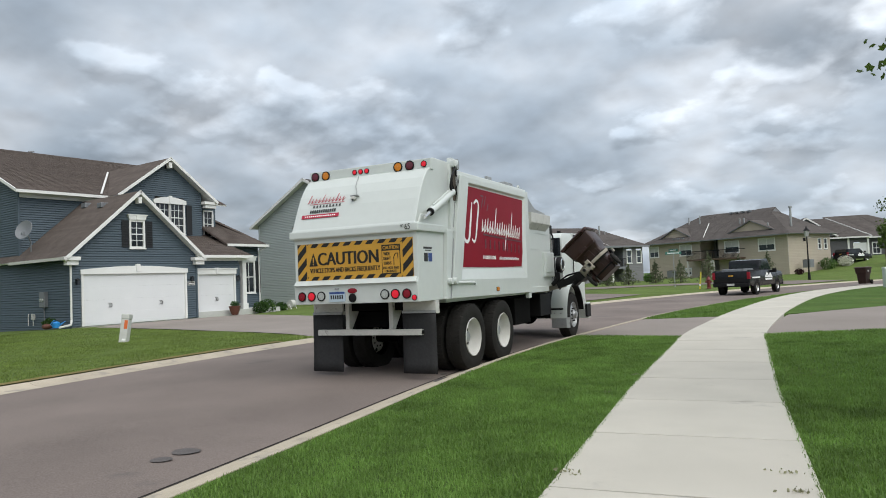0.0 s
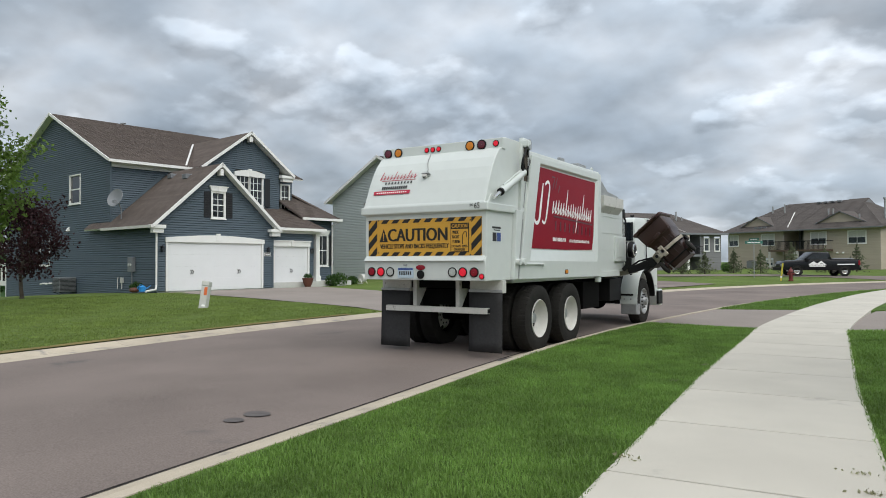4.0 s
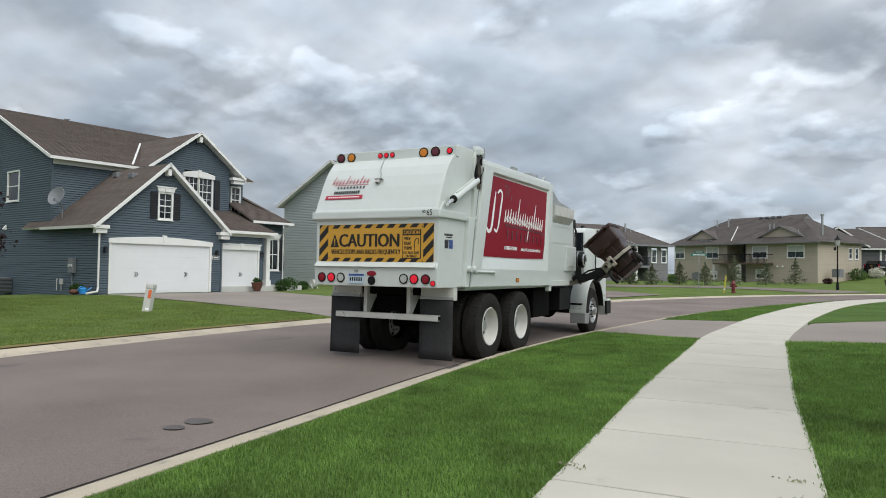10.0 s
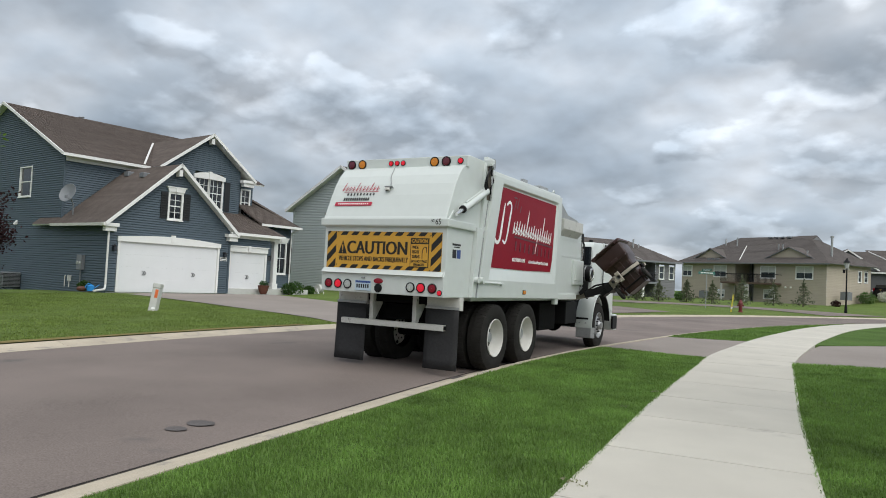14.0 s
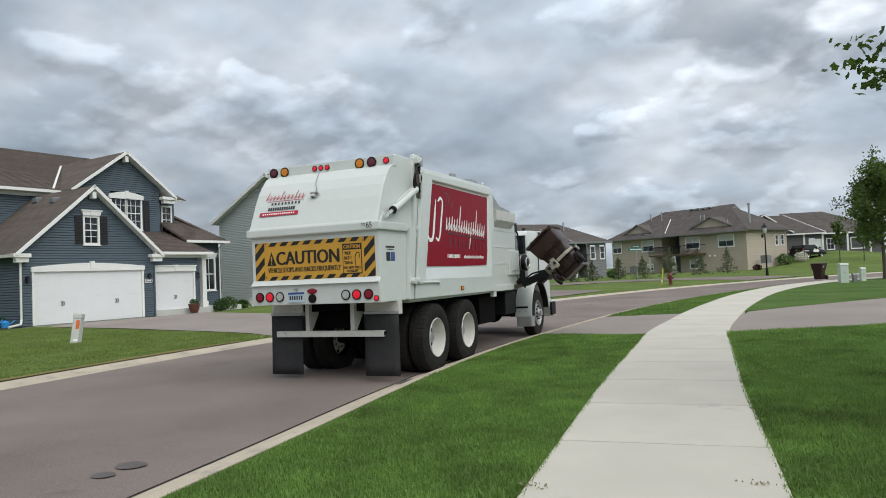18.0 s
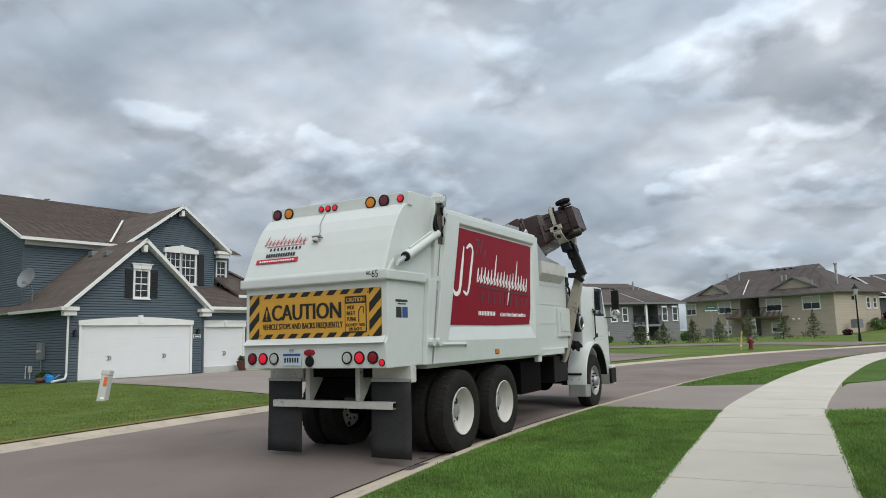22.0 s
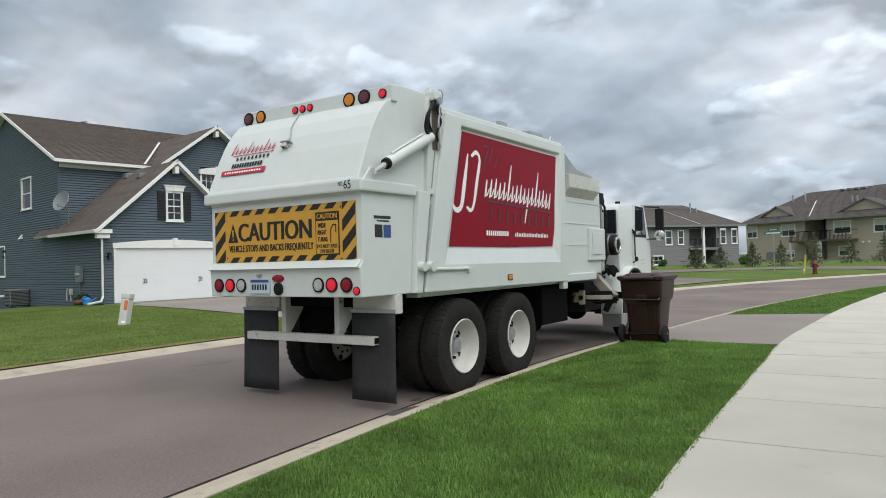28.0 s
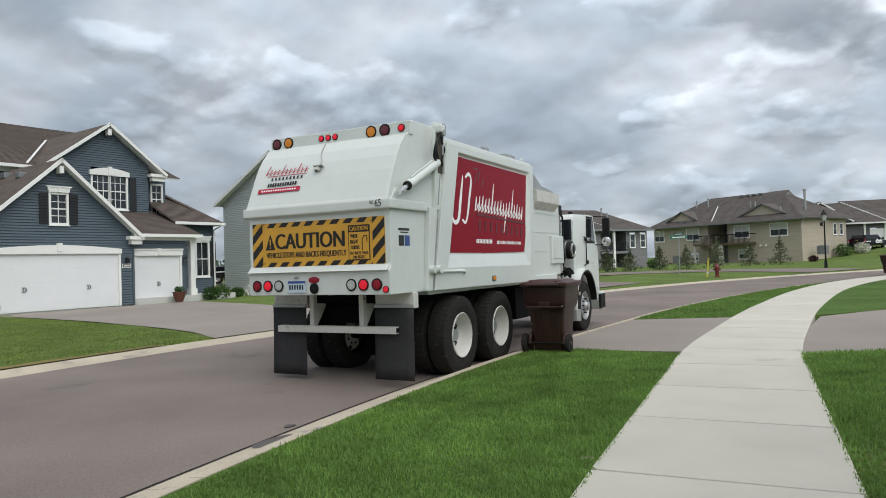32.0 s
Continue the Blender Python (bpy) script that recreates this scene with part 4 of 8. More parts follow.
for k, off in enumerate((-0.010, -0.005, 0.0, 0.005, 0.010)):
    words("lettering", "CAUTION", 0.285, BLACK_PRINT, sign, pose(-0.10 + off, SY - 0.003 - 0.0003 * k, 1.945, 90, 0, 0), width=1.10)
for k, off in enumerate((-0.003, 0.003)):
    words("lettering", "VEHICLE STOPS AND BACKS FREQUENTLY", 0.105, BLACK_PRINT, sign, pose(-0.17 + off, SY - 0.003 - 0.0003 * k, 1.775, 90, 0, 0), width=1.29)
part("warning_triangle", Shape().prism([(-0.83, 1.85), (-0.665, 1.85), (-0.748, 2.06)], "y", SY - 0.004, SY - 0.001), BLACK_PRINT, sign)
part("exclamation_bar", Shape().prism([(-0.755, 1.905), (-0.741, 1.905), (-0.737, 1.99), (-0.759, 1.99)], "y", SY - 0.006, SY - 0.003), YELLOW_SIGN, sign)
part("exclamation_dot", Shape().box(-0.756, -0.740, SY - 0.006, SY - 0.003, 1.87, 1.89), YELLOW_SIGN, sign)
inset = part("turn_notice", Shape().box(0.51, 0.83, SY - 0.005, SY - 0.001, 1.675, 2.115), BLACK_PRINT, sign, "black-framed wide turn notice")
part("notice_face", Shape().box(0.522, 0.818, SY - 0.008, SY - 0.004, 1.69, 2.025), YELLOW_SIGN, inset)
for text, size, x, z, m, w in (("CAUTION", 0.075, 0.67, 2.068, YELLOW_SIGN, 0.27), ("WIDE", 0.07, 0.60, 1.975, BLACK_PRINT, 0.11), ("RIGHT", 0.07, 0.605, 1.905, BLACK_PRINT, 0.125), ("TURNS", 0.07, 0.61, 1.835, BLACK_PRINT, 0.135), ("DO NOT PASS", 0.056, 0.67, 1.765, BLACK_PRINT, 0.27), ("ON RIGHT", 0.056, 0.67, 1.715, BLACK_PRINT, 0.19)):
    for k, off in enumerate((-0.002, 0.002)):
        words("lettering", text, size, m, inset, pose(x + off, SY - 0.0095 - 0.0003 * k, z, 90, 0, 0), width=w)
part("turn_arrow", Shape().tube([(0.72, SY - 0.007, 1.80), (0.72, SY - 0.007, 1.93), (0.75, SY - 0.007, 1.98), (0.79, SY - 0.007, 1.98), (0.79, SY - 0.007, 1.90)], 0.007, 5), BLACK_PRINT, inset)
words("unit_number", "65", 0.125, BLACK_PRINT, truck, pose(1.00, -1.793, 2.325, 90, 0, 0), width=0.09)
words("unit_number", "NO.", 0.065, BLACK_PRINT, truck, pose(0.91, -1.793, 2.34, 90, 0, 0), width=0.06)

# plain shapes for the maker's mark on the curved tail

def on_slope(x, z):
    y = float(np.interp(z, [2.41, 2.57, 2.76, 2.94], [-1.76, -1.69, -1.61, -1.52]))
    return pose(x, y - 0.012, z, 66.5, 0, 0)


for k in range(11):
    x = -0.93 + k * 0.066
    up = 0.12 if k in (0, 4, 8) else 0.055
    q = Shape().prism([(x, -0.025), (x + 0.012, -0.025), (x + 0.012 + 0.4 * up, up), (x + 0.4 * up, up)], "z", 0, 0.002)
    q.prism([(x + 0.012, -0.025), (x + 0.060, 0.020), (x + 0.064, 0.030), (x + 0.010, -0.012)], "z", 0, 0.0015)
    part("red_stroke", q.moved(on_slope(0, 2.86)), RED_TEXT, truck, "dark red brush stroke on the tail")
part("red_stroke", Shape().box(-0.88, -0.22, -0.05, -0.042, 0, 0.002).moved(on_slope(0, 2.86)), RED_TEXT, truck)
for k in range(9):
    part("black_bar", Shape().box(-0.80 + k * 0.062, -0.772 + k * 0.062, -0.02, 0.02, 0, 0.002).moved(on_slope(0, 2.775)), BLACK_PRINT, truck)
for k in range(12):
    part("black_bar", Shape().box(-0.84 + k * 0.042, -0.812 + k * 0.042, -0.026, 0.026, 0, 0.002).moved(on_slope(0, 2.695)), BLACK_PRINT, truck)
part("red_band", Shape().box(-0.98, -0.27, -0.033, 0.033, 0, 0.003).moved(on_slope(0, 2.615)), RED_TEXT, truck, "red rounded band with a pale line", bevel=0.001)
for k in range(15):
    part("white_bar", Shape().box(-0.92 + k * 0.040, -0.896 + k * 0.040, -0.012, 0.010, 0.003, 0.005).moved(on_slope(0, 2.615)), WHITE_PRINT, truck)
camera_box = part("rear_camera", Shape().box(-0.04, 0.04, -0.02, 0.03, 0.0, 0.05).moved(on_slope(-0.04, 2.84)), WHITE_WORN, truck, "small white rear-view camera on a bracket", bevel=0.008)
part("camera_bracket", Shape().box(-0.05, 0.09, 0.03, 0.042, 0.0, 0.06).moved(on_slope(-0.04, 2.84)), GREY_STEEL, camera_box)
part("camera_glass", Shape().cyl((-0.01, -0.022, 0.025), (-0.01, -0.030, 0.025), 0.014, n=12).moved(on_slope(-0.04, 2.84)), BLACK_STEEL, camera_box)
part("camera_cable", Shape().tube([(-0.02, -1.55, 2.92), (-0.02, -1.53, 2.96), (-0.08, -1.46, 3.06), (-0.10, -1.40, 3.13), (-0.13, -1.28, 3.25)], 0.007), GREY_STEEL, truck)

# sticker with plain squares on the tail's side
part("side_sticker", Shape().box(TW, TW + 0.003, -1.53, -1.41, 1.81, 1.94), BLACK_PRINT, truck, "small black and blue sticker")
part("blue_square", Shape().box(TW, TW + 0.004, -1.39, -1.27, 1.81, 1.94), BLUE_PRINT, truck)
part("black_bar", Shape().box(TW, TW + 0.003, -1.54, -1.27, 2.0, 2.03), BLACK_PRINT, truck)
part("black_bar", Shape().box(TW, TW + 0.003, -1.49, -1.30, 1.97, 1.985), BLACK_PRINT, truck)

def curved(points):
    """Points of a smooth curve for a hose."""
    return [tuple(p) for p in smooth_line(points, 0.025)]


# tailgate cylinders, hoses and hinge on both sides
for sx in (1, -1):
    x = sx * 1.20
    cy = part("lift_cylinder", Shape().cyl((x, -1.40, 2.56), (x, -0.62, 2.93), 0.062, n=16), WHITE_PAINT, truck, "white hydraulic cylinder", smooth=True)
    part("piston_rod", Shape().cyl((x, -1.62, 2.455), (x, -1.38, 2.57), 0.032, n=12), CHROME, cy, smooth=True)
    part("end_ring", Shape().cyl((x, -1.43, 2.545), (x, -1.38, 2.57), 0.058, n=16), BLACK_STEEL, cy)
    part("rod_bracket", Shape().prism([(-1.70, 2.38), (-1.42, 2.38), (-1.58, 2.52)], "x", x - sx * 0.08 - 0.015, x - sx * 0.08 + 0.015), WHITE_PAINT, cy)
    part("cylinder_pipe", Shape().tube([(x + sx * 0.02, -1.36, 2.66), (x + sx * 0.02, -0.80, 2.93)], 0.012), WHITE_PAINT, cy)
    part("hinge_post", Shape().prism([(-0.66, 2.30), (-0.42, 2.30), (-0.30, 3.20), (-0.40, 3.50), (-0.56, 3.50), (-0.60, 3.30)], "x", sx * 1.10, sx * 1.17), WHITE_PAINT, truck, "white hinge post", bevel=0.01)
    part("hinge_pin", Shape().cyl((sx * 1.09, -0.45, 3.42), (sx * 1.24, -0.45, 3.42), 0.06, n=14), GREY_STEEL, truck)
    for q in range(3):
        r = 0.05 * q
        part("hydraulic_hose", Shape().tube(curved([(sx * 1.19, -0.47, 3.38 - 0.3 * r), (sx * (1.23 + 0.2 * r), -0.56 - r, 3.33 - r), (sx * (1.25 + 0.2 * r), -0.68 - r, 3.22 - r), (sx * 1.24, -0.70 - 0.6 * r, 3.08 - r), (sx * 1.22, -0.60, 2.96 - 0.4 * r)]), 0.015, 8), FLAP if q == 1 else BLACK_STEEL, truck, "looping hydraulic hose")
    part("hose_clamp", Shape().cyl((sx * 1.20, -0.50, 3.34), (sx * 1.27, -0.50, 3.34), 0.045, n=12), GREY_STEEL, truck)
    part("hinge_recess", Shape().box(*sorted((sx * 1.165, sx * 1.185)), -0.54, -0.42, 2.80, 3.34), RUSTY, truck, "rusty greasy hinge recess", bevel=0.01)
    part("hinge_housing", Shape().box(*sorted((sx * 1.10, sx * 1.26)), -0.58, -0.44, 3.34, 3.46), WHITE_PAINT, truck, "white hinge housing", bevel=0.03)
    for q in range(2):
        part("hydraulic_hose", Shape().tube(curved([(sx * 1.2, -0.40 - 0.03 * q, 3.36), (sx * (1.22 + 0.012 * q), -0.50 + 0.03 * q, 3.24 - 0.03 * q), (sx * 1.23, -0.44 - 0.05 * q, 3.12), (sx * 1.225, -0.52 + 0.035 * q, 2.98 - 0.02 * q), (sx * 1.2, -0.44 - 0.02 * q, 2.84 - 0.05 * q)]), 0.013, 7), GREY_STEEL if q == 1 else BLACK_STEEL, truck)
    part("latch", Shape().cyl((sx * 1.18, -0.86, 1.50), (sx * 1.26, -0.86, 1.50), 0.05, n=12).cyl((sx * 1.18, -0.72, 1.50), (sx * 1.28, -0.72, 1.50), 0.055, n=12).box(sx * 1.20 - 0.02, sx * 1.20 + 0.04, -0.86, -0.72, 1.47, 1.53), WHITE_PAINT, truck, "white tailgate latch")
    part("latch_bar", Shape().tube([(sx * 1.23, -0.66, 1.47), (sx * 1.23, 0.12, 1.46)], 0.02, 8).box(sx * 1.2, sx * 1.25, 0.06, 0.10, 1.42, 1.48), WHITE_PAINT, truck)
part("tail_seam", Shape().prism([(-0.615, 2.36), (-0.608, 2.36), (-0.523, 2.78), (-0.53, 2.78)], "x", 1.19, 1.203), GREY_STEEL, truck)
part("tail_seam", Shape().prism([(-0.815, 1.24), (-0.809, 1.24), (-0.636, 2.18), (-0.642, 2.18)], "x", 1.19, 1.204), GREY_STEEL, truck)
am = part("side_marker", Shape().box(1.20, 1.215, 1.08, 1.22, 1.28, 1.36), BLACK_STEEL, truck, "amber side marker lamp", bevel=0.004)
part("lens", Shape().box(1.214, 1.23, 1.095, 1.205, 1.29, 1.35), AMBER_LENS, am, bevel=0.01)
part("paint_scuff", Shape().box(1.20, 1.2015, 0.7, 1.35, 1.452, 1.458), WHITE_PRINT, truck)

# rear bumper bar, posts and mudflaps
part("bumper_bar", Shape().box(-0.98, 0.93, -1.36, -1.26, 0.70, 0.79), WHITE_WORN, truck, "white square bumper bar", bevel=0.008)
part("bar_end", Shape().box(0.93, 0.935, -1.345, -1.275, 0.715, 0.775), BLACK_STEEL, truck)
for x in (-0.45, 0.36):
    part("bumper_post", Shape().prism([(-1.28, 0.78), (-1.20, 0.78), (-0.85, 1.22), (-1.28, 1.22)], "x", x - 0.035, x + 0.035), WHITE_WORN, truck, "white bumper post with gusset", bevel=0.008)
for sx in (1, -1):
    fx0, fx1 = sorted((sx * 0.56, sx * 1.14))
    part("flap_bracket", Shape().box(fx0, fx1, -1.24, -1.12, 1.02, 1.22), WHITE_WORN, truck, "scuffed white flap bracket", bevel=0.01)
    rows = []
    for k in range(7):
        z = 1.04 - k * 0.155
        rows.append([(fx0 + (fx1 - fx0) * j / 6, -1.25 - 0.004 * k + 0.006 * math.sin(j * 0.9 + 0.5 * k), z) for j in range(7)])
    fl = part("mudflap", Shape().sheet(rows), FLAP, truck, "dusty black rubber mudflap", fix=False, smooth=True)
    sol = fl.modifiers.new("thickness", "SOLIDIFY")
    sol.thickness = 0.012
    part("clamp_strip", Shape().box(fx0, fx1, -1.275, -1.255, 1.03, 1.07), GREY_STEEL, truck, bevel=0.003)
part("tail_underframe", Shape().box(-0.95, 0.95, -1.2, -0.8, 1.08, 1.22), UNDERBODY, truck)

# cab
CW = 1.10
cab_side = [(5.78, 1.15), (5.78, 2.46), (5.88, 2.56), (7.20, 2.60), (7.42, 2.54), (7.78, 1.75), (7.80, 0.72), (6.95, 0.72), (6.80, 1.00), (6.45, 1.22), (6.05, 1.22), (5.88, 1.05)]
cab = part("cab", Shape().prism(cab_side, "x", -CW, CW), WHITE_PAINT, truck, "white low-entry cab", bevel=0.07, smooth=True)
for sx in (1, -1):
    x = sx * (CW + 0.002)
    door = part("cab_door", Shape().prism([(6.56, 1.42), (6.95, 1.06), (7.62, 0.85), (7.62, 1.78), (7.30, 2.58), (6.62, 2.58)], "x", x - sx * 0.01, x + sx * 0.012), WHITE_PAINT, truck, "white cab door", bevel=0.01)
    part("window_rubber", Shape().prism([(6.66, 1.93), (7.40, 1.93), (7.25, 2.55), (6.72, 2.55)], "x", x + sx * 0.008, x + sx * 0.0145), BLACK_STEEL, door, bevel=0.003)
    part("door_window", Shape().prism([(6.72, 1.98), (7.33, 1.98), (7.20, 2.51), (6.76, 2.51)], "x", x + sx * 0.010, x + sx * 0.018), GLASS_DARK, door)
    part("vent_bar", Shape().box(*sorted((x + sx * 0.012, x + sx * 0.022)), 7.04, 7.065, 1.98, 2.51), BLACK_STEEL, door)
    part("grab_rail", Shape().tube([(x, 6.53, 1.42), (x + sx * 0.05, 6.53, 1.46), (x + sx * 0.05, 6.53, 2.04), (x, 6.53, 2.08)], 0.014), BLACK_STEEL, truck, "black grab rail beside the cab door")
    part("door_hinge", Shape().cyl((x + sx * 0.01, 6.57, 2.02), (x + sx * 0.06, 6.57, 2.02), 0.035, n=12), BLACK_STEEL, door)
    part("door_handle", Shape().box(x, x + sx * 0.04, 6.66, 6.76, 1.46, 1.54), BLACK_STEEL, door, bevel=0.005)
    part("door_bars", Shape().box(x + sx * 0.0125, x + sx * 0.0145, 6.95, 7.30, 1.46, 1.49).box(x + sx * 0.0125, x + sx * 0.0145, 7.0, 7.25, 1.39, 1.41), UTILITY_GREY, door)
    arm = part("mirror_arm", Shape().tube([(x - sx * 0.03, 7.25, 2.57), (x + sx * 0.22, 7.62, 2.56), (x + sx * 0.24, 7.64, 2.50), (x + sx * 0.24, 7.64, 1.98), (x + sx * 0.20, 7.60, 1.90), (x - sx * 0.02, 7.42, 1.90)], 0.014), BLACK_STEEL, truck, "black mirror arm")
    part("mirror", Shape().box(x + sx * 0.24 - 0.085, x + sx * 0.24 + 0.085, 7.56, 7.64, 2.09, 2.53), BLACK_STEEL, arm, "black west-coast mirror", bevel=0.02)
    part("round_mirror", Shape().turn([(0.11, 0), (0.11, 0.03), (0.06, 0.05), (0.002, 0.055)], (x + sx * 0.24, 7.60, 1.97), (0, -1, 0), 20), CHROME, arm, smooth=True)
    # fender: a broad band that sweeps over the steer wheel and hangs down behind it
    def band(r0, r1):
        turn_in = np.linspace(math.pi, 0.12, 22)
        return [(6.22 - r0, 0.50)] + [(6.22 + r0 * math.cos(a), 0.54 + r0 * math.sin(a)) for a in turn_in] + [(6.22 + r1 * math.cos(a), 0.54 + r1 * math.sin(a)) for a in turn_in[::-1]] + [(6.22 - r1, 0.50)]

    fen = part("fender", Shape().prism(band(0.83, 0.785), "x", sx * 0.84, sx * 1.245), WHITE_PAINT, truck, "white rounded front fender", bevel=0.015, smooth=True)
    part("arch_lining", Shape().prism(band(0.782, 0.745), "x", sx * 0.7, sx * 1.235), BLACK_STEEL, fen, "black rubber fender lining")
    part("fender_slot", Shape().box(*sorted((sx * 0.87, sx * 1.16)), 5.382, 5.389, 0.70, 0.745), BLACK_STEEL, fen)
    part("fender_skirt", Shape().prism([(5.40, 0.27), (5.72, 0.25), (5.74, 0.50), (5.40, 0.52)], "x", sx * 0.86, sx * 1.23), GREY_STEEL, fen, "scratched bare metal skirt under the fender", bevel=0.02)
    part("fender_bolt", Shape().cyl((sx * 1.10, 5.392, 0.62), (sx * 1.10, 5.38, 0.62), 0.018, n=10).cyl((sx * 0.95, 5.392, 0.62), (sx * 0.95, 5.38, 0.62), 0.018, n=10), GREY_STEEL, fen)
part("front_bumper", Shape().box(-1.18, 1.18, 7.62, 7.92, 0.36, 0.78), WHITE_PAINT, truck, "white steel front bumper", bevel=0.03)
part("bumper_end", Shape().box(1.16, 1.22, 7.40, 7.80, 0.40, 0.74), BLACK_STEEL, truck, bevel=0.02)
part("windscreen", Shape().prism([(7.46, 2.50), (7.80, 1.74), (7.83, 1.74), (7.49, 2.50)], "x", -0.95, 0.95), GLASS_DARK, truck)
part("rear_window", Shape().box(0.42, 1.055, 5.745, 5.79, 2.0, 2.44), GLASS_DARK, truck, "dark rounded rear cab window", bevel=0.006)
part("rear_window", Shape().box(-1.0, -0.2, 5.752, 5.776, 2.0, 2.44), GLASS_DARK, truck, "dark rounded rear cab window", bevel=0.006)
ac = part("air_cleaner", Shape().cyl((0.74, 5.45, 1.77), (1.17, 5.45, 1.77), 0.19, n=28), BLACK_STEEL, truck, "black round air cleaner", bevel=0.02, smooth=True)
part("cleaner_ring", Shape().turn([(0.155, 0), (0.155, 0.022), (0.14, 0.03), (0.115, 0.03), (0.105, 0.02), (0.105, 0)], (1.17, 5.45, 1.77), (1, 0, 0), 28), CHROME, ac, "bright chrome ring", smooth=True)
part("cleaner_cap", Shape().turn([(0.10, 0), (0.09, 0.018), (0.04, 0.026), (0.002, 0.028)], (1.17, 5.45, 1.77), (1, 0, 0), 24), BLACK_STEEL, ac, smooth=True)
for q in (0.84, 1.04):
    part("cleaner_band", Shape().cyl((q, 5.45, 1.77), (q + 0.03, 5.45, 1.77), 0.196, n=28), GREY_STEEL, ac)
part("exhaust_stack", Shape().cyl((0.72, 5.06, 1.2), (0.72, 5.06, 2.68), 0.075, n=16).cyl((0.72, 5.06, 2.66), (0.78, 4.98, 2.78), 0.08, n=16), BLACK_STEEL, truck, "black exhaust stack", smooth=True)
part("beacon_base", Shape().cyl((0.7, 6.9, 2.6), (0.7, 6.9, 2.68), 0.05, n=12), BLACK_STEEL, truck)
for k, (y0, z0) in enumerate(((4.92, 1.42), (5.05, 1.36), (5.2, 1.40), (5.32, 1.34))):
    part("hose_bundle", Shape().tube([(1.0, y0, z0), (1.1, y0 + 0.12, z0 - 0.08 - 0.02 * k), (1.08, y0 + 0.25, z0 - 0.02), (0.9, y0 + 0.36, z0 - 0.12)], 0.025, 7), BLACK_STEEL, truck, "tangled black hoses")
part("work_lamp", Shape().turn([(0.07, 0), (0.08, 0.06), (0.075, 0.08), (0.002, 0.085)], (1.05, 4.82, 1.40), (0.6, -0.8, 0), 18), CLEAR_LENS, truck, "small clear work lamp", smooth=True)

# mast of the lift, folded up in the gap behind the cab
mast = part("lift_mast", Shape().prism([(0.84, 1.15), (1.02, 1.15), (1.06, 2.50), (0.96, 2.58), (0.90, 2.50)], "y", 4.90, 5.04), ARM_GREY, truck, "worn grey mast of the side lift", bevel=0.02)
part("mast_knuckle", Shape().cyl((0.98, 4.84, 2.56), (0.98, 5.12, 2.56), 0.10, n=14).box(0.84, 1.08, 4.88, 5.08, 2.56, 2.70), BLACK_STEEL, mast, "black mast knuckle", bevel=0.02)
part("mast_ram", Shape().cyl((1.06, 4.97, 1.3), (1.07, 4.97, 2.35), 0.035, n=10), CHROME, mast, smooth=True)
part("mast_hose", Shape().tube([(1.0, 5.08, 2.62), (1.06, 5.16, 2.45), (1.05, 5.18, 2.0), (1.08, 5.14, 1.6), (1.02, 5.08, 1.25)], 0.022, 7), BLACK_STEEL, mast)
part("mast_hose", Shape().tube([(0.94, 5.10, 2.64), (0.98, 5.22, 2.40), (1.0, 5.24, 1.95), (1.0, 5.2, 1.45), (0.98, 5.1, 1.2)], 0.022, 7), BLACK_STEEL, mast)
for k in range(5):
    part("hose_bundle", Shape().tube([(0.98, 5.02 + 0.09 * k, 1.30), (1.12, 5.08 + 0.09 * k, 1.36 + 0.03 * (k % 2)), (1.15, 5.16 + 0.09 * k, 1.28), (1.0, 5.26 + 0.09 * k, 1.34)], 0.022, 7), BLACK_STEEL, truck, "tangled black hoses")

# the side lift: two arm links, and a gripper with curved fingers
LIFT_Y = 4.75
ARM1, ARM2 = 1.70, 0.62
lift_lower = new("lower_arm")
lift_lower.parent = truck
part("arm_beam", Shape().prism([(-0.08, -0.10), (0.12, -0.12), (ARM1 + 0.08, -0.07), (ARM1 + 0.08, 0.07), (0.12, 0.12), (-0.08, 0.10)], "y", -0.09, 0.09), FINGER, lift_lower, "greasy worn off-white lift arm", bevel=0.015)
part("arm_pin", Shape().cyl((0, -0.16, 0), (0, 0.16, 0), 0.07, n=14), BLACK_STEEL, lift_lower)
part("arm_pin", Shape().cyl((ARM1, -0.16, 0), (ARM1, 0.16, 0), 0.06, n=14), BLACK_STEEL, lift_lower)
part("arm_cylinder", Shape().cyl((0.1, 0.14, 0.1), (ARM1 * 0.7, 0.14, 0.06), 0.04, n=10), BLACK_STEEL, lift_lower)
lift_upper = new("upper_arm")
lift_upper.parent = truck
part("arm_beam", Shape().prism([(-0.06, -0.07), (ARM2 * 0.9, -0.09), (ARM2 + 0.05, -0.06), (ARM2 + 0.05, 0.06), (ARM2 * 0.9, 0.09), (-0.06, 0.07)], "y", -0.22, -0.10), BLACK_STEEL, lift_upper, "greasy black upper arm", bevel=0.012)
part("elbow_hook", Shape().prism([(-0.16, 0.02), (0.04, 0.10), (0.10, 0.26), (0.02, 0.30), (-0.06, 0.16), (-0.18, 0.10)], "y", -0.20, -0.12), BLACK_STEEL, lift_upper, bevel=0.01)
part("arm_hose", Shape().tube([(0.0, -0.05, 0.09), (0.2, -0.04, 0.14), (0.45, -0.05, 0.11), (ARM2, -0.06, 0.08)], 0.02, 7), BLACK_STEEL, lift_upper)
grip = new("gripper")
grip.parent = truck
part("gripper_head", Shape().box(-0.16, 0.0, -0.28, 0.28, -0.09, 0.09), BLACK_STEEL, grip, "black gripper head", bevel=0.02)
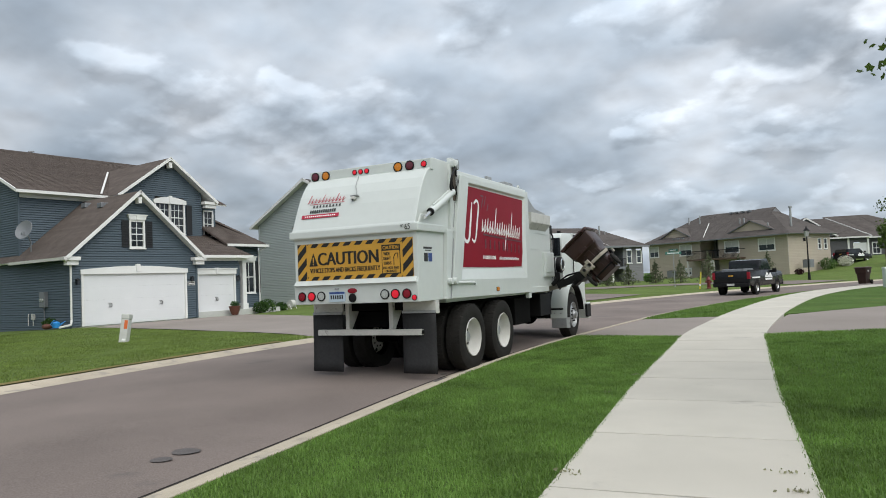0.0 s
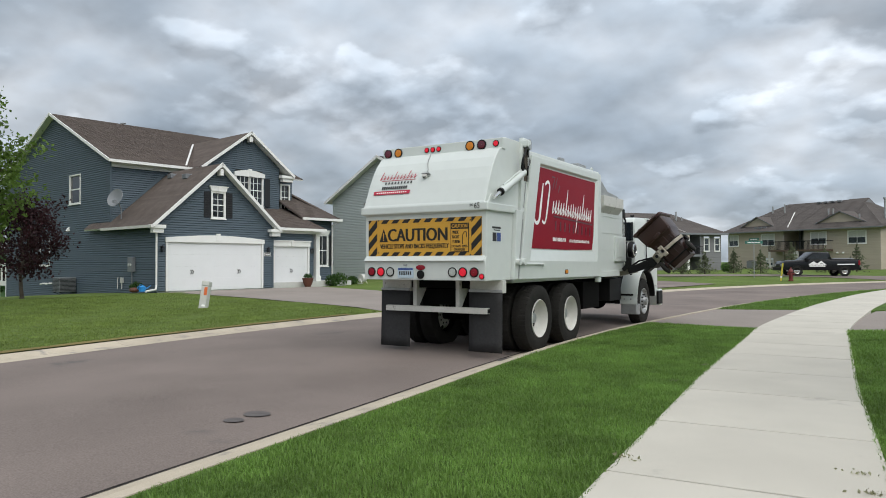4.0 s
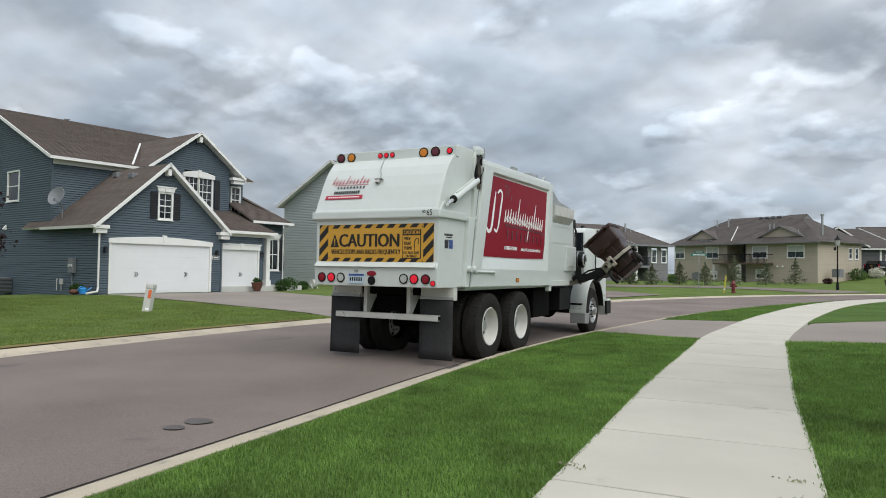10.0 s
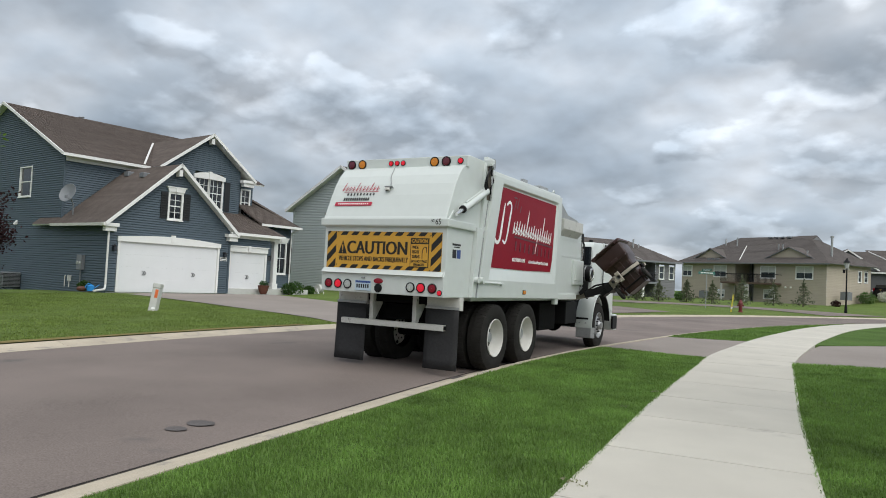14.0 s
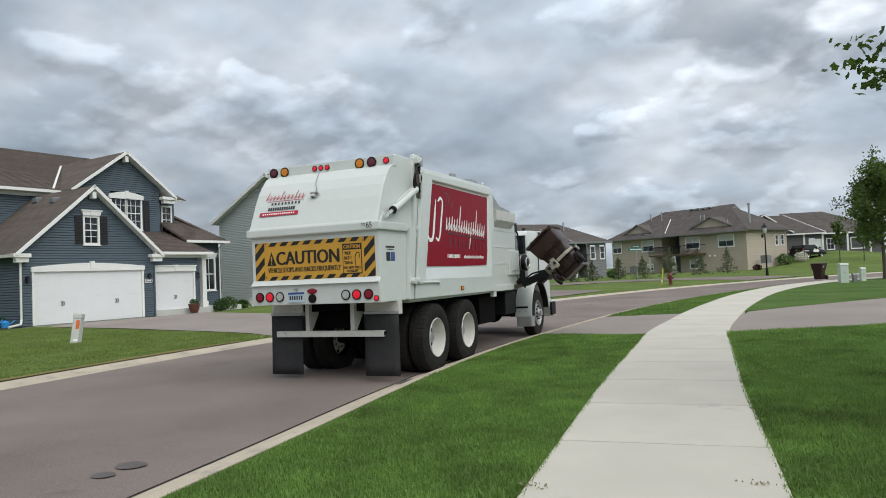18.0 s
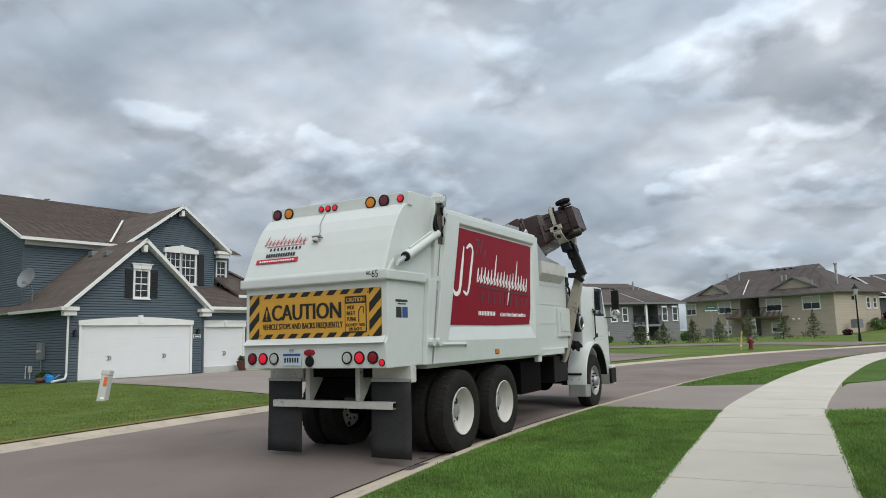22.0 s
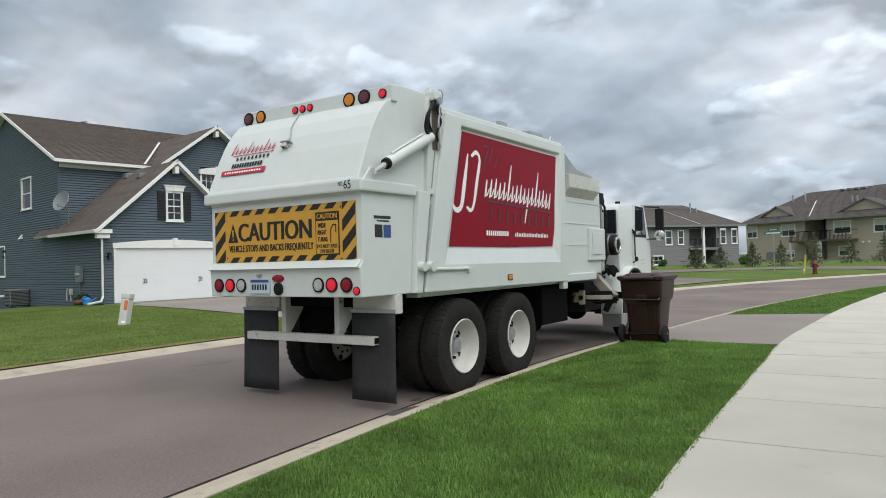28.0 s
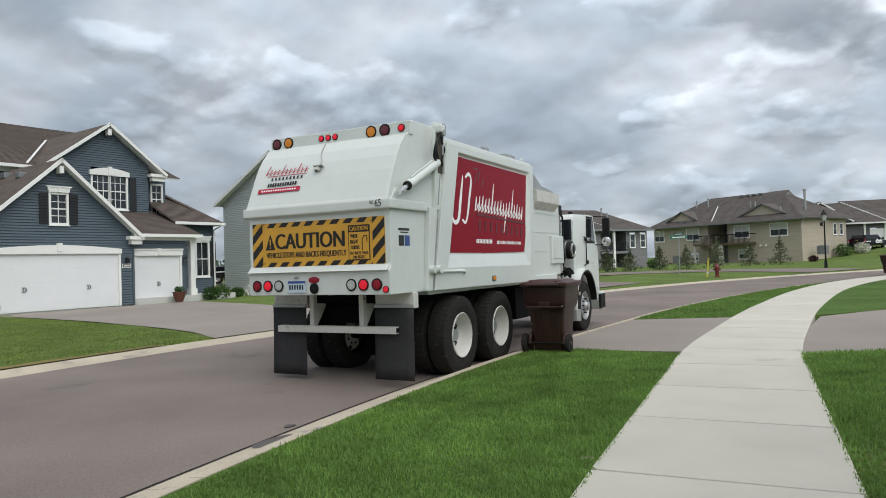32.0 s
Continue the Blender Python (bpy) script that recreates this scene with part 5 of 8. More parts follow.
for sy in (1, -1):
    fin = part("gripper_finger", Shape().prism([(-0.02, sy * 0.20), (0.02, sy * 0.33), (0.16, sy * 0.46), (0.34, sy * 0.46), (0.34, sy * 0.41), (0.18, sy * 0.40), (0.06, sy * 0.28), (0.05, sy * 0.20)], "z", -0.085, 0.085), FINGER, grip, "worn off-white gripper plate", bevel=0.012)
    part("finger_bar", Shape().prism([(0.30, sy * 0.405), (0.30, sy * 0.45), (0.62, sy * 0.42), (0.80, sy * 0.33), (0.78, sy * 0.30), (0.60, sy * 0.38)], "z", -0.035, 0.035), FINGER, fin, "slender worn gripper bar", bevel=0.008)
    part("finger_pad", Shape().prism([(0.28, sy * 0.375), (0.28, sy * 0.40), (0.62, sy * 0.375), (0.76, sy * 0.30), (0.74, sy * 0.28), (0.60, sy * 0.35)], "z", -0.06, 0.06), BLACK_STEEL, fin, "black rubber grip pad")
    for x, r in ((0.13, 0.035), (0.29, 0.045)):
        part("pivot_pin", Shape().cyl((x, sy * 0.40, 0), (x, sy * 0.475, 0), r, n=14), GREY_STEEL if x > 0.2 else BLACK_STEEL, fin)
    part("knuckle_bracket", Shape().box(0.25, 0.35, min(sy * 0.40, sy * 0.475), max(sy * 0.40, sy * 0.475), -0.12, 0.12), FINGER, fin, bevel=0.015)
part("gripper_link", Shape().box(-0.32, -0.12, -0.16, 0.16, -0.05, 0.05), BLACK_STEEL, grip, bevel=0.015)


# ---- wheeled bins ----
def wheeled_bin(at, label, group="wheeled bins"):
    """A brown two-wheeled refuse bin; wheels and handle on its -y side, hinge there too."""
    b = thing("wheeled_bin", label, "refuse bin", group, at)

    def ring(hw, hd0, hd1, z, r=0.05):
        pts = []
        for cx, cy, a0 in ((hw - r, hd1 - r, 0), (-hw + r, hd1 - r, 90), (-hw + r, hd0 + r, 180), (hw - r, hd0 + r, 270)):
            for k in range(4):
                a = radians(a0 + 30 * k)
                pts.append((cx + r * math.cos(a), cy + r * math.sin(a), z))
        return pts

    body = Shape().loft([ring(0.235, -0.26, 0.26, 0.03), ring(0.245, -0.27, 0.27, 0.10), ring(0.282, -0.315, 0.33, 0.60), ring(0.290, -0.325, 0.34, 0.66), ring(0.325, -0.375, 0.375, 0.72), ring(0.335, -0.39, 0.39, 0.80), ring(0.350, -0.405, 0.405, 1.02), ring(0.375, -0.43, 0.43, 1.04), ring(0.375, -0.43, 0.43, 1.08)], caps=False)
    body.loft([ring(0.225, -0.25, 0.25, 0.05), ring(0.275, -0.305, 0.32, 0.62), ring(0.340, -0.39, 0.39, 1.075)], caps=False)
    body.add(ring(0.235, -0.26, 0.26, 0.035), [tuple(range(16))])
    body.loft([ring(0.375, -0.43, 0.43, 1.08), ring(0.340, -0.39, 0.39, 1.075)], caps=False)
    bb = part("body", body, BIN_BROWN, b, "dark brown plastic body", smooth=True)
    part("rib", Shape().prism([(-0.28, 0.14), (-0.345, 0.60), (-0.372, 0.68), (-0.30, 0.68), (-0.25, 0.14)], "x", -0.075, 0.075), BIN_BROWN, bb, "moulded upright rib", bevel=0.02)
    part("grip_recess", Shape().box(-0.09, 0.09, -0.408, -0.37, 0.72, 0.80), BIN_BROWN, bb, bevel=0.02)
    for x in (-0.19, 0.19):
        part("rib", Shape().prism([(-0.285, 0.18), (-0.335, 0.62), (-0.30, 0.62), (-0.26, 0.18)], "x", x - 0.012, x + 0.012), BIN_BROWN, bb, bevel=0.006)
    part("catch_bar", Shape().tube([(-0.30, -0.385, 0.74), (-0.28, -0.42, 0.72), (0.28, -0.42, 0.72), (0.30, -0.385, 0.74)], 0.014), BIN_BROWN, bb)
    for k in range(4):
        part("stamp_mark", Shape().box(-0.350, -0.343, -0.02 + 0.05 * k, 0.012 + 0.05 * k, 0.84, 0.93), UTILITY_GREY, bb, "faded pale stamped bar")
    part("stamp_mark", Shape().box(-0.346, -0.338, -0.02, 0.15, 0.80, 0.825), UTILITY_GREY, bb, "faded pale stamped bar")
    part("axle", Shape().cyl((-0.37, -0.31, 0.15), (0.37, -0.31, 0.15), 0.015, n=8), BLACK_STEEL, b)
    for sx in (1, -1):
        w = part("wheel", Shape().turn([(0.02, -0.03), (0.11, -0.034), (0.142, -0.026), (0.15, -0.014), (0.15, 0.014), (0.142, 0.026), (0.11, 0.034), (0.02, 0.03)], (sx * 0.355, -0.31, 0.15), (1, 0, 0), 28), RUBBER, b, "black plastic wheel", smooth=True)
        part("hub_disc", Shape().turn([(0.10, 0.032), (0.085, 0.022), (0.04, 0.022), (0.03, 0.045), (0.002, 0.045)], (sx * 0.355, -0.31, 0.15), (sx, 0, 0), 18), BIN_BROWN, w)
        part("wheel_strut", Shape().prism([(-0.27, 0.03), (-0.20, 0.03), (-0.22, 0.32), (-0.31, 0.22), (-0.335, 0.14)], "x", sx * 0.28 - 0.025, sx * 0.28 + 0.025), BIN_BROWN, b, bevel=0.006)
    part("handle", Shape().tube([(-0.25, -0.42, 1.05), (-0.25, -0.50, 1.07), (0.25, -0.50, 1.07), (0.25, -0.42, 1.05)], 0.017), BIN_BROWN, b)
    return b, ring


def bin_lid(b, ring, at=None):
    lid_pivot = new("lid")
    lid_pivot.parent = b
    lid_pivot.location = (0, -0.45, 1.08)

    def lid_ring(hw, d0, d1, z):
        return [(x, y + 0.45, z) for x, y, _ in ring(hw, d0, d1, 0.0, 0.04)]

    s = Shape().loft([lid_ring(0.385, -0.44, 0.455, -0.03), lid_ring(0.392, -0.445, 0.462, 0.012), lid_ring(0.37, -0.42, 0.44, 0.030), lid_ring(0.30, -0.34, 0.36, 0.038), lid_ring(0.27, -0.31, 0.33, 0.062), lid_ring(0.18, -0.2, 0.22, 0.058)])
    part("lid_shell", s, BIN_LID, lid_pivot, "faded brown plastic lid", smooth=True)
    for x in (-0.2, 0.2):
        part("lid_rib", Shape().box(x - 0.025, x + 0.025, 0.04, 0.14, 0.0, 0.05), BIN_LID, lid_pivot, bevel=0.012)
    part("lid_grip", Shape().tube([(-0.1, 0.90, 0.0), (-0.08, 0.95, -0.01), (0.08, 0.95, -0.01), (0.1, 0.90, 0.0)], 0.014), BIN_LID, lid_pivot)
    part("hinge", Shape().cyl((-0.26, -0.01, 0.0), (0.26, -0.01, 0.0), 0.018, n=8), BIN_BROWN, lid_pivot)
    return lid_pivot


street_bin, bin_ring = wheeled_bin(pose(0.72, 4.75, 0.12), "dark brown two-wheeled refuse bin at the kerb")
street_lid = bin_lid(street_bin, bin_ring)


# ---- houses ----
def lapped(name, origin, along, up, poly, row, lap, mat, parent, holes=(), label="", backing=True):
    """Boards or shingle courses that overlap, on the plane origin + a * along + s * up, cut to a convex polygon of (a, s), with rectangular holes."""
    o, A, S = Vector(origin), Vector(along).normalized(), Vector(up).normalized()
    N = A.cross(S)
    verts, faces = [], []
    # the lower edge of each board is undercut
    under = min(0.02, 0.18 * row) if abs(S.z) > 0.99 else 0.0

    def span(s):
        hits = []
        for (a0, s0), (a1, s1) in zip(poly, poly[1:] + poly[:1]):
            if min(s0, s1) - 1e-6 <= s <= max(s0, s1) + 1e-6:
                hits += [a0, a1] if abs(s1 - s0) < 1e-9 else [a0 + (a1 - a0) * (s - s0) / (s1 - s0)]
        return (min(hits), max(hits)) if hits else None

    lo, hi = min(p[1] for p in poly), max(p[1] for p in poly)
    s = lo
    while s < hi - 1e-4:
        e = min(s + row, hi)
        b, t = span(s + 1e-5), span(e - 1e-5)
        if b and t:
            mid = (s + e) / 2
            cuts = sorted((h[0], h[1]) for h in holes if h[2] < mid < h[3])
            left = None
            pieces, x0 = [], None
            edges = [None, *cuts, None]
            for k in range(len(edges) - 1):
                l0 = (b[0], t[0]) if edges[k] is None else (edges[k][1],) * 2
                r0 = (b[1], t[1]) if edges[k + 1] is None else (edges[k + 1][0],) * 2
                if r0[0] > l0[0] + 1e-4 or r0[1] > l0[1] + 1e-4:
                    pieces.append((l0, r0))
            for l0, r0 in pieces:
                k = len(verts)
                verts += [o + A * l0[0] + S * (s + under) + N * lap, o + A * r0[0] + S * (s + under) + N * lap, o + A * r0[1] + S * e, o + A * l0[1] + S * e, o + A * l0[0] + S * s, o + A * r0[0] + S * s]
                faces += [(k, k + 1, k + 2, k + 3), (k + 4, k + 5, k + 1, k)]
        s = e
    sh = Shape()
    sh.add(verts, faces)
    return tagged(part(name, sh, mat, parent, label, fix=False), kind="stuff")


def beam(p, q, w, h, s=None, up=(0, 0, 1)):
    """A squared board from p to q, w across and h high (h hangs down from the line)."""
    s = s or Shape()
    p, q, up = Vector(p), Vector(q), Vector(up)
    d = (q - p).normalized()
    side = d.cross(up).normalized() * w / 2
    v = d.cross(side).normalized()
    if v.dot(up) < 0:
        v = -v
    v *= h
    pts = [p - side - v, p + side - v, p + side, p - side, q - side - v, q + side - v, q + side, q - side]
    return s.add(pts, [(0, 1, 2, 3), (4, 7, 6, 5), (0, 4, 5, 1), (1, 5, 6, 2), (2, 6, 7, 3), (3, 7, 4, 0)])


def roof_plane(parent, a, b, c, d, row=0.16, mat=None, thick=0.09, name="roof_plane", label="", deck=None):
    """A shingled roof slab: a to b along its eave, then c and d above b and a."""
    a, b, c, d = (Vector(p) for p in (a, b, c, d))
    A = (b - a).normalized()
    N = (b - a).cross(d - a if (d - a).length > 0.01 else c - a).normalized()
    if N.z < 0:
        N = -N
    S = N.cross(A)
    poly = [((p - a).dot(A), (p - a).dot(S)) for p in (a, b, c, d)]
    ob = lapped(name, a, A, S, poly, row, 0.022, mat or SHINGLE, parent, label=label or "brown asphalt shingles")
    low = [p - N * thick for p in (a, b, c, d)]
    part("roof_deck", Shape().add([p - N * 0.012 for p in (a, b, c, d)] + low, [(0, 1, 2, 3), (4, 7, 6, 5), (0, 4, 5, 1), (1, 5, 6, 2), (2, 6, 7, 3), (3, 7, 4, 0)]), deck or (WHITE_TRIM if mat is None else METER_GREY), ob)
    return ob


def window(parent, m, w, h, cols=2, rows=2, shutters=False, header=False, sash=True, frame_mat=None, name="window", label="white-framed window with dark glass", trim=0.09, pane_mat=None, blind=0.0):
    """A window in its wall; m stands at the middle of its sill with x along the wall and -y outwards."""
    fm = frame_mat or WHITE_TRIM
    s = Shape()
    for x0, x1, z0, z1 in ((-w / 2 - trim, -w / 2, -trim, h + trim), (w / 2, w / 2 + trim, -trim, h + trim), (-w / 2, w / 2, -trim, 0), (-w / 2, w / 2, h, h + trim)):
        s.box(x0, x1, -0.05, 0.08, z0, z1)
    fr = part(name, s.moved(m), fm, parent, label)
    part("pane", Shape().box(-w / 2, w / 2, 0.03, 0.045, 0, h).moved(m), pane_mat or GLASS_DARK, fr)
    part("sill", Shape().box(-w / 2 - trim - 0.03, w / 2 + trim + 0.03, -0.09, 0.02, -trim - 0.04, -trim).moved(m), fm, fr)
    if blind:
        part("blind", Shape().box(-w / 2 + 0.02, w / 2 - 0.02, 0.02, 0.028, h * (1 - blind), h).moved(m), UTILITY_GREY, fr, "pale drawn blind")
    if sash:
        part("meeting_rail", Shape().box(-w / 2, w / 2, 0.0, 0.03, h / 2 - 0.025, h / 2 + 0.025).moved(m), fm, fr)
    for k in range(1, cols):
        x = -w / 2 + w * k / cols
        part("glazing_bar", Shape().box(x - 0.014, x + 0.014, 0.01, 0.03, 0, h).moved(m), fm, fr)
    for k in range(1, rows):
        if sash and abs(k / rows - 0.5) < 0.01:
            continue
        z = h * k / rows
        part("glazing_bar", Shape().box(-w / 2, w / 2, 0.01, 0.03, z - 0.012, z + 0.012).moved(m), fm, fr)
    if shutters:
        for sx in shutters:
            sh = part("shutter", Shape().box(sx * (w / 2 + trim + 0.20) - 0.17, sx * (w / 2 + trim + 0.20) + 0.17, -0.055, -0.02, -0.05, h + 0.05).moved(m), SHUTTER, parent, "black louvred shutter", bevel=0.006)
            for k in range(9):
                z = 0.08 + (h - 0.1) * k / 9
                part("louvre", Shape().prism([(-0.06, z), (-0.07, z + 0.04), (-0.055, z + 0.05)], "x", sx * (w / 2 + trim + 0.20) - 0.13, sx * (w / 2 + trim + 0.20) + 0.13).moved(m), SHUTTER, sh)
    if header:
        part("window_crown", Shape().prism([(-w / 2 - 0.10, h + trim), (w / 2 + 0.10, h + trim), (w / 2 + 0.16, h + trim + 0.20), (-w / 2 - 0.16, h + trim + 0.20)], "y", -0.10, 0.0).box(-w / 2 - 0.2, w / 2 + 0.2, -0.13, 0.0, h + trim + 0.20, h + trim + 0.25).box(-0.06, 0.06, -0.13, -0.02, h + trim, h + trim + 0.22).moved(m), fm, fr, "white moulded window crown")
    return fr


def front_at(x, y, z):
    return pose(x, y, z)


def left_at(x, y, z):
    """For walls that face -x."""
    return pose(x, y, z, 0, 0, -90)


def wall_lamp(parent, m):
    l = part("wall_lantern", Shape().box(-0.05, 0.05, -0.03, 0.0, -0.1, 0.1).tube([(0, -0.02, 0.08), (0, -0.12, 0.12), (0, -0.14, 0.05)], 0.012).moved(m), BLACK_STEEL, parent, "black wall lantern")
    part("lantern_glass", Shape().prism([(-0.05, -0.19), (0.05, -0.19), (0.07, -0.05), (-0.07, -0.05)], "z", -0.16, 0.04).moved(m), GLASS_DARK, l)
    part("lantern_cap", Shape().cyl((0, -0.12, 0.04), (0, -0.12, 0.12), 0.10, 0.02, 8).moved(m), BLACK_STEEL, l)


def garage_door(parent, x0, x1, z1, y, handles, name="garage_door"):
    """A panelled white garage door of four sections in its trim."""
    d = part(name, Shape().box(x0 - 0.10, x0, y - 0.05, y + 0.05, 0, z1), WHITE_TRIM, parent, "white sectional garage door, closed")
    part("jamb", Shape().box(x1, x1 + 0.10, y - 0.05, y + 0.05, 0, z1), WHITE_TRIM, d)
    for k in range(4):
        z = z1 * k / 4
        part("door_section", Shape().box(x0, x1, y + 0.02, y + 0.06, z + 0.0006, z + z1 / 4 - 0.0006), GARAGE_WHITE, d, bevel=0.0015)
    for h in handles:
        for dx in (-0.045, 0.045):
            part("strap_handle", Shape().tube([(h + dx - 0.03, y + 0.01, 0.76), (h + dx + 0.03, y - 0.02, 0.82), (h + dx + 0.03, y - 0.02, 0.90), (h + dx - 0.03, y + 0.01, 0.96)], 0.014), BLACK_STEEL, d)
    return d


BLUE = pose(-22.55, 9.42, 0.19, 0, 0, 81.17)
blue = thing("blue_house", "blue-grey sided two-storey house with white trim and garages", "house", at=BLUE)
WALL0 = -1.6
ROW = 0.112
# garage gable front
lapped("garage_front", (0, 0, 0), (1, 0, 0), (0, 0, 1), [(-0.44, 0), (5.70, 0), (5.70, 3.15), (2.60, 5.88), (-0.44, 3.20)], ROW, 0.028, SIDING_BLUE, blue, [(-0.05, 5.15, -1, 2.50), (2.23, 2.97, 3.42, 4.74)], "blue-grey lap siding")
garage_door(blue, 0.06, 5.06, 2.24, 0.0, (1.25, 3.76))
# the low arched header over the double door
arch = [(-0.08, 2.24)] + [(-0.08 + 5.28 * k / 14, 2.45 + 0.15 * math.sin(math.pi * k / 14)) for k in range(15)] + [(5.20, 2.24)]
part("door_header", Shape().prism(arch, "y", -0.09, 0.03).box(2.48, 2.68, -0.12, 0.0, 2.34, 2.68), WHITE_TRIM, blue, "white arched door header with keystone", bevel=0.01)
window(blue, front_at(2.60, 0, 3.50), 0.60, 1.14, 2, 4, shutters=(-1, 1), header=True)
for x in (-0.24, 5.42):
    wall_lamp(blue, pose(x, -0.02, 1.96))
part("house_number", Shape().box(5.22, 5.62, -0.03, -0.012, 1.62, 1.80), WHITE_TRIM, blue, "white plate with dark bars")
part("number_bar", Shape().box(5.25, 5.59, -0.035, -0.029, 1.65, 1.77), BLACK_PRINT, blue)
part("number_bar", Shape().box(5.29, 5.55, -0.038, -0.034, 1.68, 1.74), WHITE_PRINT, blue)
# left side wall: garage and main gable in one plane, facing -x
lapped("left_wall", (-0.44, 19.4, 0), (0, -1, 0), (0, 0, 1), [(0, WALL0), (14.7, WALL0), (14.7, 6.38), (7.55, 9.55), (0, 6.38)], ROW, 0.028, SIDING_BLUE, blue, [(9.72, 11.18, 4.42, 6.02)], "blue-grey lap siding of the gable")
lapped("garage_side", (-0.44, 4.7, 0), (0, -1, 0), (0, 0, 1), [(0, WALL0), (4.7, WALL0), (4.7, 3.15), (0, 3.15)], ROW, 0.028, SIDING_BLUE, blue, (), "blue-grey lap siding")
part("foundation", Shape().box(-0.42, 11.2, 0.06, 19.2, -1.8, 0.25), UTILITY_GREY, blue, "grey concrete foundation")
window(blue, left_at(-0.44, 8.95, 4.50), 1.30, 1.44, 1, 2, trim=0.07)
window(blue, left_at(-0.43, 13.1, 1.2), 1.3, 1.5, 1, 2, trim=0.07)
# corner boards
for x, y, z0, z1 in ((-0.46, -0.02, 0, 3.2), (5.72, -0.02, 0, 2.9), (-0.46, 4.68, 3.3, 6.35)):
    part("corner_board", Shape().box(x - 0.03, x + 0.06, y - 0.03, y + 0.06, z0, z1), SIDING_BLUE, blue, bevel=0.005)
# main front wall over the garage roof
lapped("main_front", (-0.44, 4.7, 0), (1, 0, 0), (0, 0, 1), [(0, 2.9), (5.2, 2.9), (5.2, 6.38), (0, 6.38)], ROW, 0.028, SIDING_BLUE, blue, (), "blue-grey lap siding")
part("frieze_board", Shape().box(-0.44, 4.6, 4.62, 4.70, 6.06, 6.38), WHITE_TRIM, blue)
# upper gable over the entrance
lapped("gable_front", (0, 3.6, 0), (1, 0, 0), (0, 0, 1), [(4.0, 3.0), (8.75, 3.0), (8.75, 6.78), (6.60, 8.40), (4.0, 6.4)], ROW, 0.028, SIDING_BLUE, blue, [(5.84, 7.60, 4.50, 6.42)], "blue-grey lap siding")
for x in (6.30, 7.16):
    window(blue, front_at(x, 3.6, 4.56), 0.80, 1.62, 3, 4, name="window")
archw = [(5.73, 6.10)] + [(5.73 + 1.98 * k / 12, 6.32 + 0.16 * math.sin(math.pi * k / 12)) for k in range(13)] + [(7.71, 6.10)]
part("arched_header", Shape().prism(archw, "y", 3.48, 3.60).box(6.64, 6.82, 3.45, 3.6, 6.14, 6.54), WHITE_TRIM, blue, "white arched window header", bevel=0.01)
part("shutter", Shape().box(7.74, 8.08, 3.53, 3.58, 4.46, 6.1), SHUTTER, blue, "black louvred shutter", bevel=0.006)
lapped("gable_side", (8.75, 3.6, 0), (0, 1, 0), (0, 0, 1), [(0, 3.0), (3.0, 3.0), (3.0, 6.9), (0, 6.9)], ROW, 0.028, SIDING_BLUE, blue, ())
lapped("bay_front", (8.75, 3.95, 0), (1, 0, 0), (0, 0, 1), [(0, 3.0), (1.17, 3.0), (1.17, 6.2), (0, 6.2)], ROW, 0.028, SIDING_BLUE, blue, [(0.36, 0.98, 4.38, 5.92)], "blue-grey lap siding")
window(blue, front_at(9.42, 3.95, 4.45), 0.52, 1.40, 2, 4)
lapped("bay_side", (9.92, 3.95, 0), (0, 1, 0), (0, 0, 1), [(0, 3.0), (4.0, 3.0), (4.0, 6.2), (0, 6.2)], ROW, 0.028, SIDING_BLUE, blue, ())
# single garage, porch and right wing
lapped("single_front", (5.70, 0.25, 0), (1, 0, 0), (0, 0, 1), [(0, 0), (2.80, 0), (2.80, 3.1), (0, 3.1)], ROW, 0.028, SIDING_BLUE, blue, [(0.30, 2.56, -1, 2.40)])
garage_door(blue, 6.02, 8.20, 2.14, 0.25, (7.10,))
part("door_header", Shape().box(5.90, 8.32, 0.14, 0.28, 2.14, 2.40).box(5.86, 8.36, 0.10, 0.28, 2.40, 2.46).box(7.03, 7.19, 0.09, 0.25, 2.16, 2.48), WHITE_TRIM, blue, "white moulded door header", bevel=0.008)
part("frieze_board", Shape().box(5.74, 8.75, 0.16, 0.24, 2.84, 3.12), WHITE_TRIM, blue)
wall_lamp(blue, pose(8.42, 0.23, 1.95))
lapped("single_side", (8.50, 0.25, 0), (0, 1, 0), (0, 0, 1), [(0, 0), (2.2, 0), (2.2, 3.0), (0, 3.0)], ROW, 0.028, SIDING_BLUE, blue, ())
part("porch_post", Shape().box(8.85, 9.10, 0.30, 0.55, 0.1, 3.0).box(8.80, 9.15, 0.25, 0.60, 0.1, 0.55).box(8.80, 9.15, 0.25, 0.60, 2.75, 3.0), WHITE_TRIM, blue, "white square porch post", bevel=0.01)
part("porch_floor", Shape().box(8.51, 10.2, 0.1, 2.2, -0.1, 0.12), CONCRETE, blue, "pale concrete porch slab")
lapped("porch_back", (8.32, 2.2, 0), (1, 0, 0), (0, 0, 1), [(0, 0), (3.2, 0), (3.2, 3.9), (0, 3.9)], ROW, 0.028, SIDING_BLUE, blue, [(2.10, 2.92, 1.05, 2.95)])
window(blue, front_at(10.83, 2.2, 1.15), 0.68, 1.70, 2, 2, shutters=(1,), header=True)
lapped("wing_side", (11.52, 2.2, 0), (0, 1, 0), (0, 0, 1), [(0, WALL0), (10, WALL0), (10, 3.85), (0, 3.85)], ROW, 0.028, SIDING_BLUE, blue, ())
